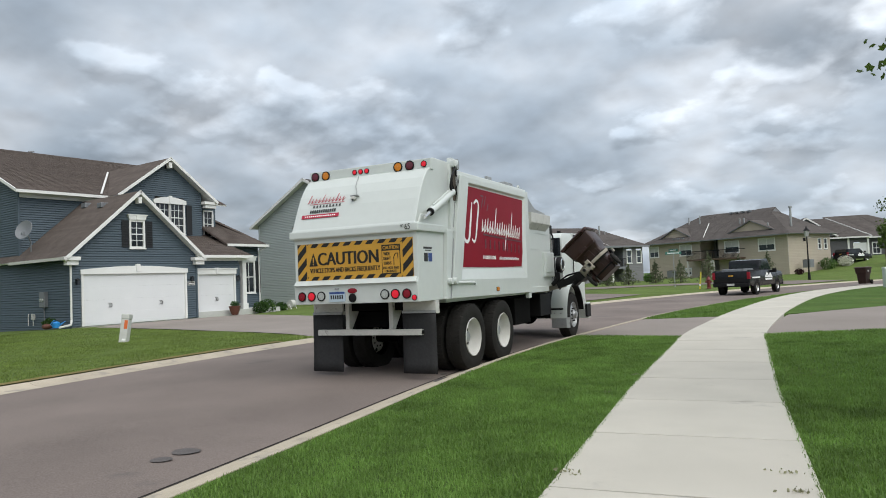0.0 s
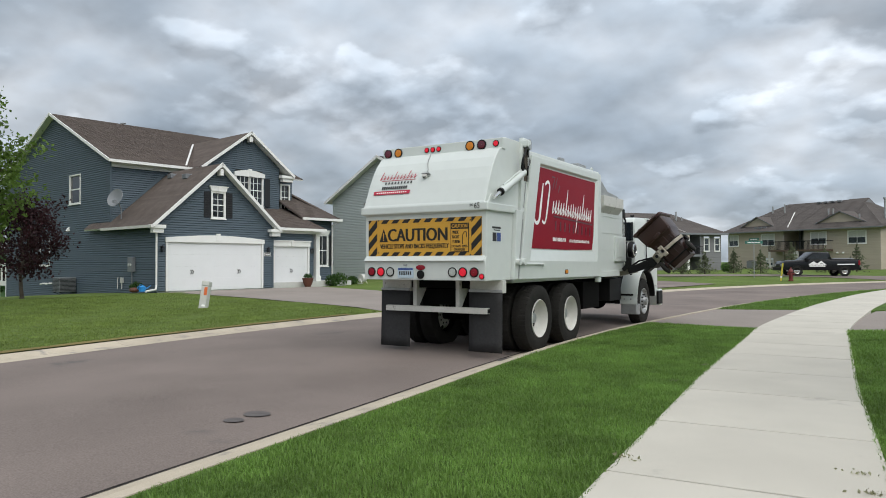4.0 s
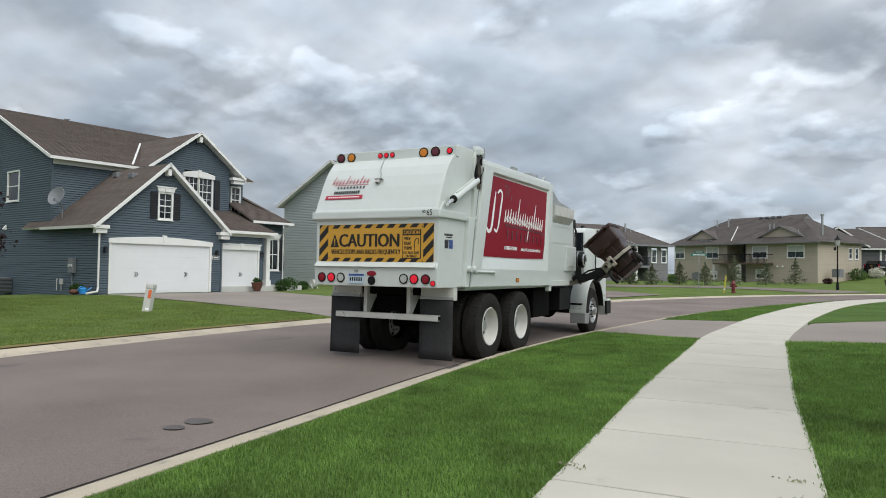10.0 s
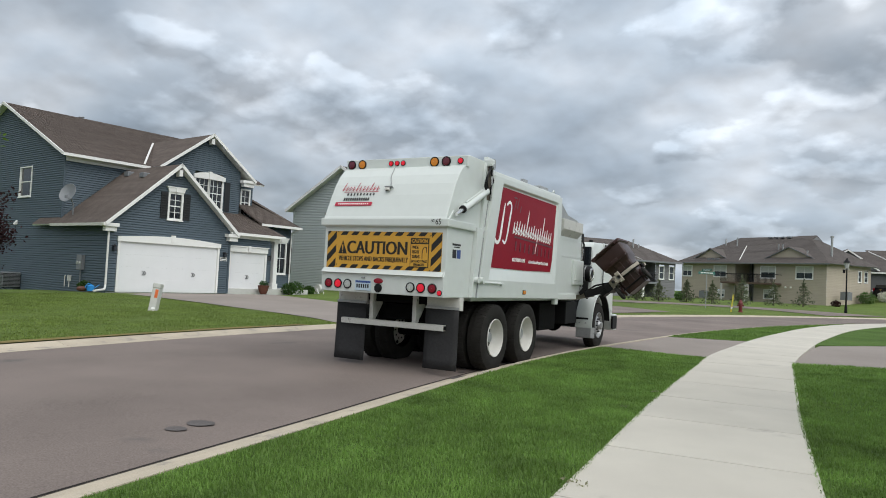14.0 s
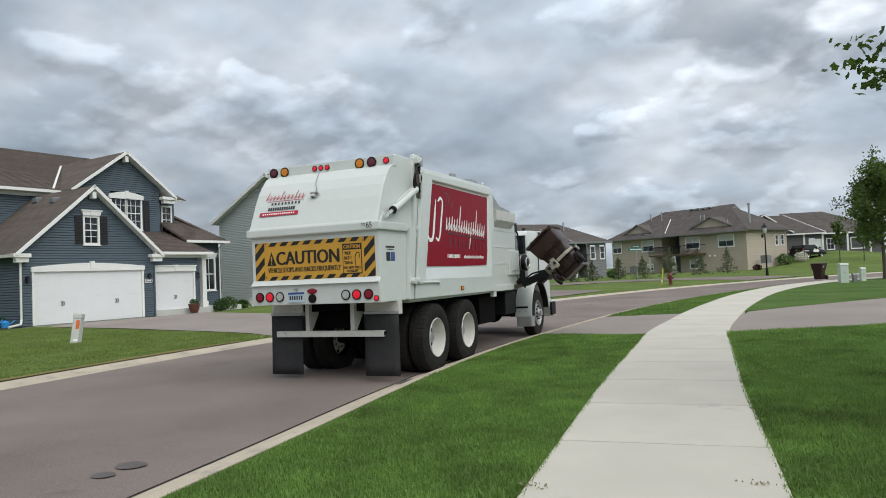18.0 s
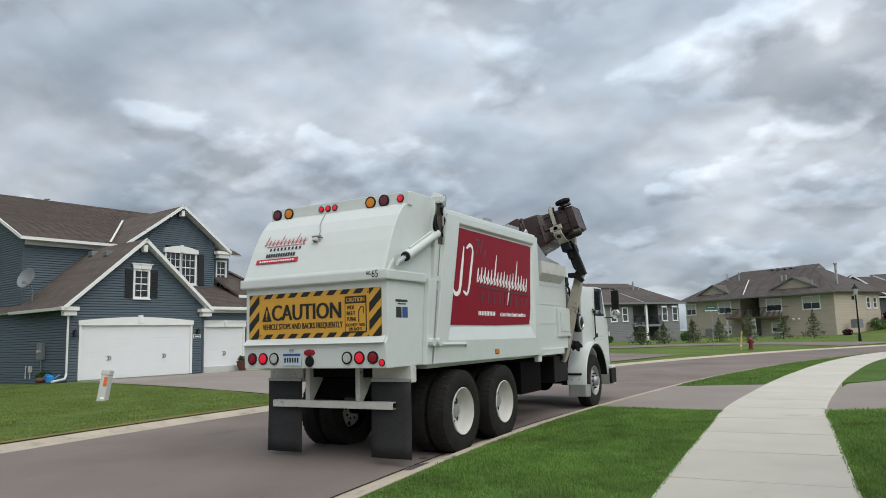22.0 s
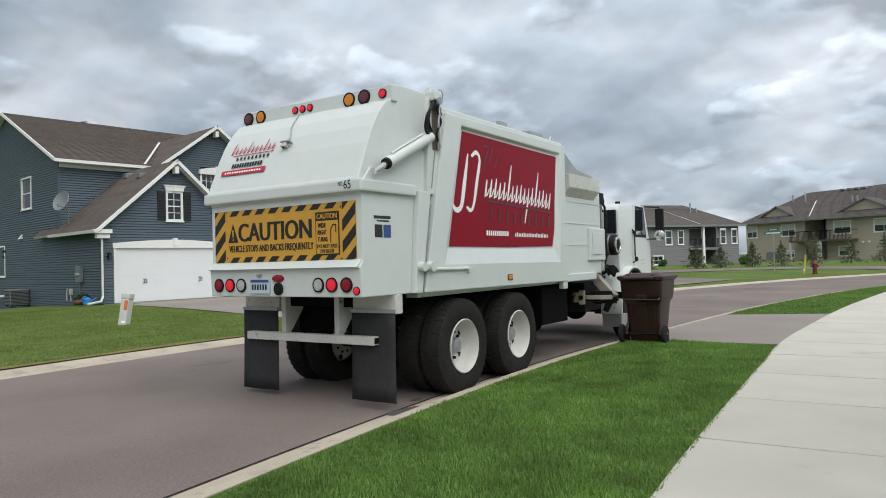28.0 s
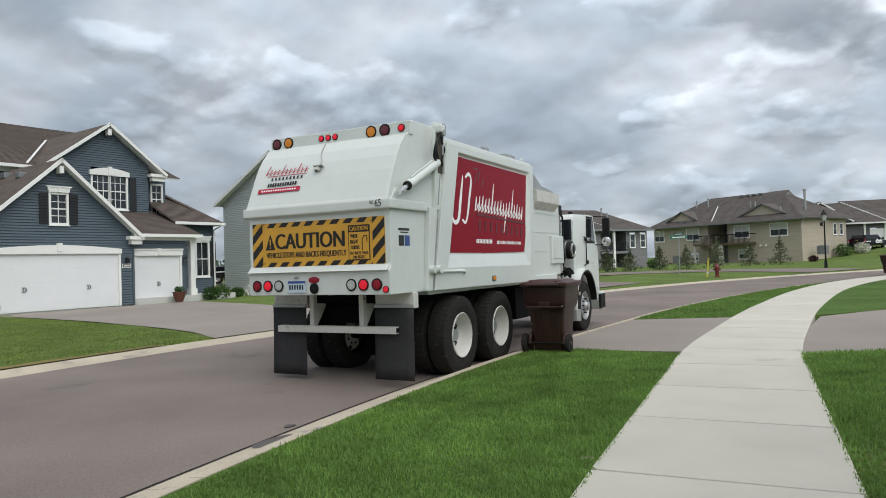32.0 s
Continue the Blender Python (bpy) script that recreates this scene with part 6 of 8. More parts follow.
# roofs
roof_plane(blue, (-0.80, -0.35, 2.98), (-0.80, 7.0, 2.98), (2.60, 7.0, 6.04), (2.60, -0.35, 6.04), label="brown asphalt shingles of the garage gable")
roof_plane(blue, (6.02, 8.0, 2.98), (6.02, -0.35, 2.98), (2.60, -0.35, 6.04), (2.60, 8.0, 6.04))
roof_plane(blue, (-0.75, 4.25, 6.38), (11.0, 4.25, 6.38), (11.0, 11.72, 9.64), (-0.75, 11.72, 9.64), label="brown asphalt shingles of the main roof")
roof_plane(blue, (11.0, 19.75, 6.38), (-0.75, 19.75, 6.38), (-0.75, 11.72, 9.64), (11.0, 11.72, 9.64))
roof_plane(blue, (3.60, 3.2, 6.34), (3.60, 10.0, 6.34), (6.60, 10.0, 8.56), (6.60, 3.2, 8.56), label="brown asphalt shingles of the upper gable")
roof_plane(blue, (9.55, 10.0, 6.34), (9.55, 3.2, 6.34), (6.60, 3.2, 8.56), (6.60, 10.0, 8.56))
roof_plane(blue, (5.75, -0.15, 3.12), (9.2, -0.15, 3.12), (9.2, 3.9, 4.50), (5.75, 3.9, 4.50), label="brown asphalt shingles over the porch")
roof_plane(blue, (8.9, 1.6, 3.86), (11.75, 1.6, 3.86), (9.95, 6.0, 6.0), (8.9, 6.0, 6.0), deck=SHINGLE)
roof_plane(blue, (11.75, 1.6, 3.86), (11.75, 14.0, 3.86), (9.8, 14.0, 6.0), (9.8, 5.4, 6.0), deck=SHINGLE)
# white rakes, fascias and gutters
TRIM = [((-0.85, -0.38, 3.00), (2.60, -0.38, 6.10)), ((6.07, -0.38, 3.00), (2.60, -0.38, 6.10)), ((3.55, 3.17, 6.36), (6.60, 3.17, 8.62)), ((9.60, 3.17, 6.36), (6.60, 3.17, 8.62)), ((-0.78, 4.2, 6.40), (-0.78, 11.72, 9.68)), ((-0.78, 19.8, 6.40), (-0.78, 11.72, 9.68)), ((-0.78, 4.2, 6.38), (4.1, 4.2, 6.38)), ((5.70, -0.18, 3.12), (9.2, -0.18, 3.12)), ((8.9, 1.55, 3.86), (11.75, 1.55, 3.86)), ((11.78, 1.5, 3.86), (11.78, 14, 3.86))]
for p, q in TRIM:
    part("fascia", beam(p, q, 0.05, 0.14), WHITE_TRIM, blue)
for x0, x1, y, z in ((-0.88, -0.20, -0.32, 2.98), (5.42, 6.10, -0.32, 2.98), (8.70, 9.60, 3.25, 6.34)):
    part("eave_return", Shape().box(x0, x1, y - 0.04, y + 0.30, z - 0.14, z + 0.02).box(x0 + 0.12, x1 - 0.06, y + 0.05, y + 0.32, z - 0.34, z - 0.14), WHITE_TRIM, blue, "white boxed eave return", bevel=0.01)
part("gutter", Shape().prism([(-0.92, 2.86), (-0.80, 2.86), (-0.80, 2.98), (-0.94, 2.98)], "y", -0.4, 4.75), GUTTER, blue, "white roof gutter")
part("downspout", Shape().tube([(-0.86, -0.30, 2.86), (-0.55, -0.14, 2.70), (-0.52, -0.10, 2.5), (-0.52, -0.10, 0.28), (-0.75, -0.5, 0.12), (-1.4, -0.9, 0.06)], 0.045, 8), GUTTER, blue, "white downspout with a splash pipe")
part("downspout", Shape().tube([(11.6, 1.6, 3.7), (11.5, 2.1, 3.5), (11.5, 2.1, 0.2)], 0.04, 8), GUTTER, blue)
for x, z in ((2.60, 5.68), (6.60, 8.22)):
    y = -0.25 if x < 4 else 3.3
    part("gable_block", Shape().box(x - 0.09, x + 0.09, y - 0.1, y + 0.2, z - 0.20, z + 0.1), WHITE_TRIM, blue, bevel=0.01)
part("valley_flashing", beam((3.35, 4.35, 6.50), (6.35, 9.00, 8.50), 0.10, 0.03), GUTTER, blue, "pale metal roof flashing")
for x, y, z in ((2.25, 3.69, 5.74), (2.05, 1.87, 5.56)):
    part("roof_vent", Shape().box(x - 0.2, x + 0.2, y - 0.2, y + 0.2, z - 0.12, z + 0.12), METER_GREY, blue, "brown roof vent", bevel=0.03)
part("ridge_vent", Shape().tube([(3.2, 11.72, 9.66), (3.5, 11.72, 9.72)], 0.05), METER_GREY, blue)
# small things on the house's side
dish = thing("satellite_dish", "grey satellite dish on a bent arm on the roof", "satellite dish", at=BLUE @ pose(-0.72, 3.4, 3.42))
part("reflector", Shape().turn([(0.002, 0.0), (0.2, 0.02), (0.40, 0.09), (0.46, 0.13), (0.45, 0.14), (0.2, 0.03), (0.002, 0.012)], (0, 0, 0.95), (-0.85, -0.30, 0.30), 26), METER_GREY, dish, "pale grey oval reflector", smooth=True)
part("mast", Shape().tube([(0.25, 0.1, 0.0), (0.25, 0.1, 0.45), (0.05, 0.02, 0.85)], 0.03), METER_GREY, dish)
part("feed_arm", Shape().tube([(0.05, 0.02, 0.7), (-0.35, -0.5, 0.75)], 0.018).box(-0.42, -0.30, -0.58, -0.46, 0.7, 0.82), METER_GREY, dish)
meter = thing("electric_meter", "grey electric meter box on the siding", "meter box", at=BLUE @ pose(-0.46, 2.25, 1.2))
part("case", Shape().box(-0.16, 0.0, -0.24, 0.24, -0.32, 0.36), METER_GREY, meter, bevel=0.015)
for y in (-0.1, 0.1):
    part("dial_glass", Shape().cyl((-0.16, y, 0.0), (-0.21, y, 0.0), 0.07, n=16), CLEAR_LENS, meter)
part("conduit", Shape().tube([(-0.06, 0, -0.32), (-0.06, 0, -1.2)], 0.025), METER_GREY, meter)
box2 = thing("cable_box", "small grey cable box on the siding", "utility box", at=BLUE @ pose(-0.46, 3.3, 0.45))
part("case", Shape().box(-0.1, 0, -0.1, 0.1, -0.12, 0.14), UTILITY_GREY, box2, bevel=0.01)
part("pipe", Shape().tube([(-0.05, 0, -0.12), (-0.05, 0, -0.4)], 0.02).tube([(-0.05, 0.45, -0.4), (-0.05, 0.45, 0.1), (-0.02, 0.45, 0.12)], 0.025), UTILITY_GREY, box2)
aircon = thing("air_conditioner", "dark grey air conditioner on a wall bracket", "air conditioner", at=BLUE @ pose(-0.9, 9.1, -0.22))
part("case", Shape().box(-0.42, 0.42, -0.45, 0.45, 0.0, 0.75), METER_GREY, aircon, bevel=0.03)
for k in range(10):
    part("grille_slat", Shape().box(-0.43, -0.415, -0.42, 0.42, 0.05 + k * 0.068, 0.075 + k * 0.068), BLACK_STEEL, aircon)
    part("grille_slat", Shape().box(-0.40, 0.40, -0.465, -0.45, 0.05 + k * 0.068, 0.075 + k * 0.068), BLACK_STEEL, aircon)
part("bracket", Shape().tube([(-0.4, -0.4, -0.02), (0.45, -0.4, -0.02), (0.45, -0.4, -0.4), (-0.4, -0.4, -0.02)], 0.02).tube([(-0.4, 0.4, -0.02), (0.45, 0.4, -0.02), (0.45, 0.4, -0.4), (-0.4, 0.4, -0.02)], 0.02), BLACK_STEEL, aircon)
for y, z in ((12.0, 0.15), (12.8, 0.13)):
    vent = thing("wall_vent", "white plastic vent pipe on the siding", "vent pipe", at=BLUE @ pose(-0.46, y, z))
    part("elbow", Shape().tube([(0, 0, 0), (-0.18, 0, 0), (-0.22, 0.12, -0.02), (-0.22, 0.3, -0.04)], 0.045, 10), WHITE_TRIM, vent)
hood = thing("dryer_hood", "small white vent hood on the siding", "vent pipe", at=BLUE @ pose(-0.46, 9.7, 3.1))
part("cover", Shape().prism([(0, -0.1), (-0.16, -0.1), (0, 0.14)], "y", -0.1, 0.1), WHITE_TRIM, hood)


def clump(n, radius, size, squash=1.0, seed=1, hollow=0.55):
    """Many small folded leaves in a ball: vertices and triangles."""
    rng = np.random.default_rng(seed)
    d = rng.normal(size=(n, 3))
    d /= np.linalg.norm(d, axis=1)[:, None]
    r = radius * (hollow + (1 - hollow) * rng.random(n) ** 0.6)
    c = d * r[:, None] * np.array([1, 1, squash])
    return leaves(c, size, rng)


def leaves(c, size, rng, long=1.5):
    n = len(c)
    a = rng.normal(size=(n, 3))
    a /= np.linalg.norm(a, axis=1)[:, None]
    b = np.cross(a, rng.normal(size=(n, 3)))
    b /= np.linalg.norm(b, axis=1)[:, None] + 1e-9
    k = (size * (0.6 + 0.8 * rng.random(n)))[:, None]
    up = np.cross(a, b) * k * 0.25
    v = np.stack([c - a * k * long / 2, c + b * k / 2 + up, c + a * k * long / 2, c - b * k / 2 + up], 1).reshape(-1, 3)
    i = np.arange(n)[:, None] * 4
    f = np.concatenate([i + [0, 1, 2], i + [0, 2, 3]], 0)
    return v, f


def maple_leaves(c, size, rng):
    """Five-lobed leaves, each a fan of ten triangles."""
    n = len(c)
    a = rng.normal(size=(n, 3)) * [1, 1, 0.6]
    a /= np.linalg.norm(a, axis=1)[:, None]
    b = np.cross(a, rng.normal(size=(n, 3)))
    b /= np.linalg.norm(b, axis=1)[:, None] + 1e-9
    nrm = np.cross(a, b)
    k = (size * (0.6 + 0.7 * rng.random(n)))[:, None]
    outline = [(0, 1.0), (24, 0.62), (52, 0.92), (84, 0.58), (122, 0.66), (180, 0.25), (-122, 0.66), (-84, 0.58), (-52, 0.92), (-24, 0.62)]
    v = [c]
    for deg, r in outline:
        v.append(c + (a * math.cos(radians(deg)) + b * math.sin(radians(deg))) * k * r - nrm * k * 0.25 * r * r)
    v = np.stack(v, 1).reshape(-1, 3)
    i = np.arange(n)[:, None] * 11
    f = np.concatenate([i + [0, 1 + q, 1 + (q + 1) % 10] for q in range(10)], 0)
    return v, f


def leafy(name, v, f, mat, parent, label=""):
    ob = new(name, big_mesh(name, v, f, mat))
    ob.parent = parent
    if label:
        tagged(ob, label)
    return ob


def tree(name, at, height, bottom, width, trunk_r, mat, label, n_leaf=9000, size=0.09, seed=3, limbs=14, category="tree", pointed=0.0, group="", scatter=0.10, lobed=False):
    """A tapered trunk with limbs and twigs, and a crown of clumped leaves with gaps."""
    rng = np.random.default_rng(seed)
    top = thing(name, label, category, group, at)
    bark = Shape()
    pts = [Vector((0.05 * math.sin(3 * k), 0.05 * math.cos(2 * k), height * 0.92 * k / 7)) for k in range(8)]
    for k in range(7):
        bark.cyl(pts[k], pts[k + 1], trunk_r * (1 - 0.85 * k / 7), trunk_r * (1 - 0.85 * (k + 1) / 7), 8)
    bark.cyl((0, 0, -0.15), (0, 0, 0.18), trunk_r * 1.5, trunk_r, 8)
    tips = []
    for k in range(limbs):
        f = (k + 0.5) / limbs
        z0 = bottom * 0.85 + (height * 0.88 - bottom * 0.85) * f
        reach = width * (math.sin(math.pi * min(1, 0.18 + 0.82 * f)) ** 0.8) * (1 - pointed * f) * rng.uniform(0.75, 1.12)
        az = k * 2.4 + rng.uniform(-0.4, 0.4)
        rise = (0.5 - 0.15 * f) * reach + 0.25
        p0 = Vector((0, 0, z0 * 0.9))
        p2 = Vector((math.cos(az) * reach, math.sin(az) * reach, min(z0 + rise, height)))
        p1 = (p0 + p2) / 2 + Vector((0, 0, -0.08 * reach))
        r = trunk_r * (0.42 - 0.25 * f)
        bark.cyl(p0, p1, r, r * 0.6, 6).cyl(p1, p2, r * 0.6, r * 0.15, 5)
        for j in range(7):
            t = 0.35 + 0.65 * (j + rng.random()) / 7
            q = p0.lerp(p1, t * 2) if t < 0.5 else p1.lerp(p2, t * 2 - 1)
            e = q + Vector(rng.normal(size=3)) * width * 0.20
            bark.cyl(q, e, r * 0.2, 0.006, 4, caps=False)
            tips += [q, e, (q + e) / 2]
    tips += [pts[-1] + Vector(rng.normal(size=3)) * 0.2 for _ in range(6)]
    part("trunk", bark, BARK, top, "grey-brown trunk and limbs", smooth=True, fix=False)
    tips = np.array([tuple(p) for p in tips])
    c = tips[rng.integers(0, len(tips), n_leaf)] + rng.normal(size=(n_leaf, 3)) * width * scatter
    c = c[c[:, 2] > bottom * 0.8]
    v, f = maple_leaves(c, size, rng) if lobed else leaves(c, size, rng)
    leafy("crown", v, f, mat, top)
    return top


def shrub(at, radius, mat, label, seed=5, n=700, size=0.06, name="shrub", squash=0.8):
    top = thing(name, label, "shrub", at=at)
    v, f = clump(n, radius, size, squash, seed, 0.3)
    v[:, 2] += radius * squash * 0.8
    v[:, 2] = np.maximum(v[:, 2], 0.0)
    leafy("foliage", v, f, mat, top)
    s = Shape()
    for k in range(5):
        s.cyl((0, 0, -0.05), (radius * 0.5 * math.cos(k * 1.3), radius * 0.5 * math.sin(k * 1.3), radius), 0.015, 0.006, 5)
    part("stems", s, BARK, top)
    return top


pot = thing("flower_pot", "dark red glazed flower pot beside the garage door", "flower pot", at=BLUE @ pose(7.75, -0.35, 0.0))
part("pot", Shape().turn([(0.002, 0.0), (0.16, 0.0), (0.25, 0.22), (0.27, 0.36), (0.30, 0.42), (0.30, 0.46), (0.25, 0.46), (0.24, 0.38), (0.002, 0.38)], (0, 0, 0), (0, 0, 1), 22), TERRACOTTA, pot, smooth=True)
v, f = clump(260, 0.24, 0.05, 0.7, 9, 0.2)
v[:, 2] += 0.55
leafy("plant", v, f, LEAF_DARK, pot, "small dark green plant")
shrub(BLUE @ pose(9.6, -0.2, 0.0), 0.45, SHRUB, "round green shrub before the porch", 11)
shrub(BLUE @ pose(10.5, 0.3, 0.0), 0.5, SHRUB, "round green shrub before the porch", 12)
shrub(BLUE @ pose(11.6, 0.4, 0.0), 0.35, SHRUB, "small green shrub beside the wall", 13)
shrub(BLUE @ pose(-0.95, 0.85, 0.0), 0.30, SHRUB, "small shrub at the wall beside the meter", 14)
can = thing("watering_can", "bright blue plastic watering can by the downspout", "watering can", at=BLUE @ pose(-1.05, 0.1, 0.02))
BLUE_PLASTIC = material("blue_plastic", (0.02, 0.22, 0.55), 0.4, bump=0)
part("body", Shape().turn([(0.002, 0), (0.14, 0), (0.15, 0.2), (0.08, 0.26), (0.002, 0.26)], (0, 0, 0), (0, 0, 1), 16), BLUE_PLASTIC, can, smooth=True)
part("spout", Shape().cyl((0.1, 0, 0.08), (0.38, 0, 0.26), 0.03, 0.018, 8), BLUE_PLASTIC, can)
part("handle", Shape().tube([(-0.13, 0, 0.06), (-0.24, 0, 0.16), (-0.10, 0, 0.32), (0.05, 0, 0.26)], 0.015), BLUE_PLASTIC, can)
rock = thing("garden_stone", "brown garden stone by the wall", "stone", at=BLUE @ pose(-1.2, 0.6, 0.0))
part("stone", Shape().ball((0, 0, 0.08), 0.2, 7, 0.6), TERRACOTTA, rock)
hose_reel = thing("garden_reel", "white garden hose reel beside the porch", "hose reel", at=BLUE @ pose(12.2, 0.2, 0.05))
part("drum", Shape().cyl((-0.15, 0, 0.3), (0.15, 0, 0.3), 0.24, n=18), UTILITY_GREY, hose_reel, bevel=0.02)
part("stand", Shape().tube([(-0.2, -0.2, 0), (-0.2, 0, 0.3), (-0.2, 0.2, 0), (0.2, 0.2, 0), (0.2, 0, 0.3), (0.2, -0.2, 0)], 0.02), WHITE_TRIM, hose_reel)

# deck behind the blue house
deck = thing("timber_deck", "white-posted deck behind the blue house", "deck", at=BLUE @ pose(-0.4, 19.6, -1.3))
part("platform", Shape().box(0, 4.0, 0, 3.6, 1.15, 1.45), WHITE_TRIM, deck, bevel=0.01)
for x in (0.1, 2.0, 3.9):
    for y in (0.1, 1.8, 3.5):
        part("post", Shape().box(x - 0.09, x + 0.09, y - 0.09, y + 0.09, -0.4, 1.15), WHITE_TRIM, deck)
for k in range(5):
    for x, y in ((0.06, 0.1 + 0.85 * k), (0.1 + 0.95 * k, 0.06), (0.1 + 0.95 * k, 3.5)):
        part("rail_post", Shape().box(x - 0.06, x + 0.06, y - 0.06, y + 0.06, 1.45, 2.5).box(x - 0.09, x + 0.09, y - 0.09, y + 0.09, 2.5, 2.58), WHITE_TRIM, deck)
part("rail", Shape().box(0.02, 0.1, 0, 3.6, 2.38, 2.44).box(0, 4, 0.02, 0.1, 2.38, 2.44).box(0, 4, 3.48, 3.56, 2.38, 2.44), WHITE_TRIM, deck)
for k in range(34):
    part("baluster", Shape().box(0.05, 0.07, 0.1 + k * 0.1, 0.12 + k * 0.1, 1.45, 2.38), BLACK_STEEL, deck)

# grey-green neighbour, of which a gable wall shows
GREY = BLUE @ pose(17.0, -1.35, 0.42)
grey = thing("grey_house", "grey-green sided house with a white gable edge", "house", at=GREY)
lapped("gable_wall", (0, 9.8, 0), (0, -1, 0), (0, 0, 1), [(0, -0.4), (9.8, -0.4), (9.8, 5.35), (4.9, 7.95), (0, 5.35)], 0.112, 0.028, SIDING_GREY, grey, (), "grey-green lap siding")
lapped("front_wall", (0, 0, 0), (1, 0, 0), (0, 0, 1), [(0, -0.4), (10, -0.4), (10, 5.35), (0, 5.35)], 0.112, 0.028, SIDING_GREY, grey, (), "grey-green lap siding")
roof_plane(grey, (-0.4, -0.5, 5.15), (10.4, -0.5, 5.15), (10.4, 4.9, 8.02), (-0.4, 4.9, 8.02), mat=SHINGLE_GREY, deck=WHITE_TRIM)
roof_plane(grey, (10.4, 10.3, 5.15), (-0.4, 10.3, 5.15), (-0.4, 4.9, 8.02), (10.4, 4.9, 8.02), mat=SHINGLE_GREY, deck=WHITE_TRIM)
for p, q in (((-0.42, 10.35, 5.18), (-0.42, 4.9, 8.08)), ((-0.42, -0.55, 5.18), (-0.42, 4.9, 8.08)), ((-0.4, -0.55, 5.15), (10.4, -0.55, 5.15))):
    part("fascia", beam(p, q, 0.05, 0.18), WHITE_TRIM, grey)
part("corner_board", Shape().box(-0.04, 0.05, 9.75, 9.85, -0.4, 5.3), SIDING_GREY, grey)

# ---- the tan house across the bend ----
TAN = Matrix(((0.859, 0.512, 0, -12.53), (-0.512, 0.859, 0, 92.06), (0, 0, 1, 0.36), (0, 0, 0, 1)))
tan = thing("tan_house", "tan sided double house with dark balconies and hipped roof", "house", at=TAN)
holes_l = [(0.10, 1.75, 3.15, 4.70), (5.3, 7.3, 3.15, 4.70), (6.0, 7.1, 0.5, 1.4)]
holes_r = [(12.3, 14.4, 3.15, 4.70), (17.0, 19.2, 3.15, 4.70), (12.8, 14.4, 0.6, 1.75)]
lapped("front_wall", (0, 0, 0), (1, 0, 0), (0, 0, 1), [(0, -0.6), (8.6, -0.6), (8.6, 5.1), (0, 5.1)], 0.19, 0.009, SIDING_TAN, tan, holes_l, "tan lap siding")
lapped("front_wall", (0, 0, 0), (1, 0, 0), (0, 0, 1), [(11.4, -0.6), (20.8, -0.6), (20.8, 5.1), (11.4, 5.1)], 0.19, 0.009, SIDING_TAN, tan, holes_r, "tan lap siding")
lapped("recess_wall", (8.6, 0, 0), (0, 1, 0), (0, 0, 1), [(0, -0.6), (3, -0.6), (3, 5.1), (0, 5.1)], 0.19, 0.009, SIDING_TAN, tan)
lapped("recess_wall", (11.4, 3, 0), (0, -1, 0), (0, 0, 1), [(0, -0.6), (3, -0.6), (3, 5.1), (0, 5.1)], 0.19, 0.009, SIDING_TAN, tan)
lapped("recess_back", (8.6, 3, 0), (1, 0, 0), (0, 0, 1), [(0, -0.6), (2.8, -0.6), (2.8, 5.1), (0, 5.1)], 0.19, 0.016, SIDING_DARK, tan)
lapped("side_wall", (20.8, 0, 0), (0, 1, 0), (0, 0, 1), [(0, -0.6), (9.4, -0.6), (9.4, 5.1), (0, 5.1)], 0.19, 0.009, SIDING_TAN, tan, [(6.5, 7.3, 3.1, 4.5), (7.9, 8.7, 3.1, 4.5)], "tan lap siding")
for a0, a1, z0, z1 in holes_l + holes_r:
    window(tan, front_at((a0 + a1) / 2, 0, z0 + 0.1), a1 - a0 - 0.2, z1 - z0 - 0.2, 2, 2, trim=0.12, pane_mat=GLASS_FAR, blind=0.5)
for y in (6.9, 8.3):
    window(tan, pose(20.8, y, 3.2, 0, 0, 90), 0.6, 1.2, 1, 2, trim=0.1)
window(tan, front_at(10.0, 3, 3.0), 1.8, 2.0, 2, 1, name="patio_door", label="dark glazed patio door", frame_mat=SHUTTER)
for x0, x1, z in ((7.5, 11.3, 2.55), (11.45, 15.2, 2.55)):
    bal = part("balcony_floor", Shape().box(x0, x1, -1.5, 0.0, z - 0.22, z), DECK_WOOD, tan, "brown timber balcony", bevel=0.02)
    part("top_rail", Shape().box(x0, x1, -1.5, -1.42, z + 1.0, z + 1.08).box(x0, x0 + 0.08, -1.5, 0, z + 1.0, z + 1.08).box(x1 - 0.08, x1, -1.5, 0, z + 1.0, z + 1.08), BLACK_STEEL, bal)
    for k in range(int((x1 - x0) / 0.16)):
        part("baluster", Shape().box(x0 + k * 0.16, x0 + k * 0.16 + 0.04, -1.48, -1.44, z, z + 1.0), BLACK_STEEL, bal)
    for x in (x0 + 0.1, x1 - 0.1):
        part("balcony_post", Shape().box(x - 0.1, x + 0.1, -1.5, -1.3, -0.6, z - 0.2), WHITE_WORN, bal)
E0, E1, ZE, ZR = -0.7, 21.5, 5.05, 8.95
roof_plane(tan, (E0, -0.7, ZE), (E1, -0.7, ZE), (14.3, 7.0, ZR), (4.2, 7.0, ZR), 0.3, SHINGLE_GREY, label="grey-brown shingled hip roof")
roof_plane(tan, (17.0, 14.7, ZE), (E0, 14.7, ZE), (4.2, 7.0, ZR), (14.3, 7.0, ZR), 0.3, SHINGLE_GREY)
roof_plane(tan, (E1, -0.7, ZE), (E1, 10.1, ZE), (14.3, 7.0, ZR), (14.3, 7.0, ZR), 0.3, SHINGLE_GREY)
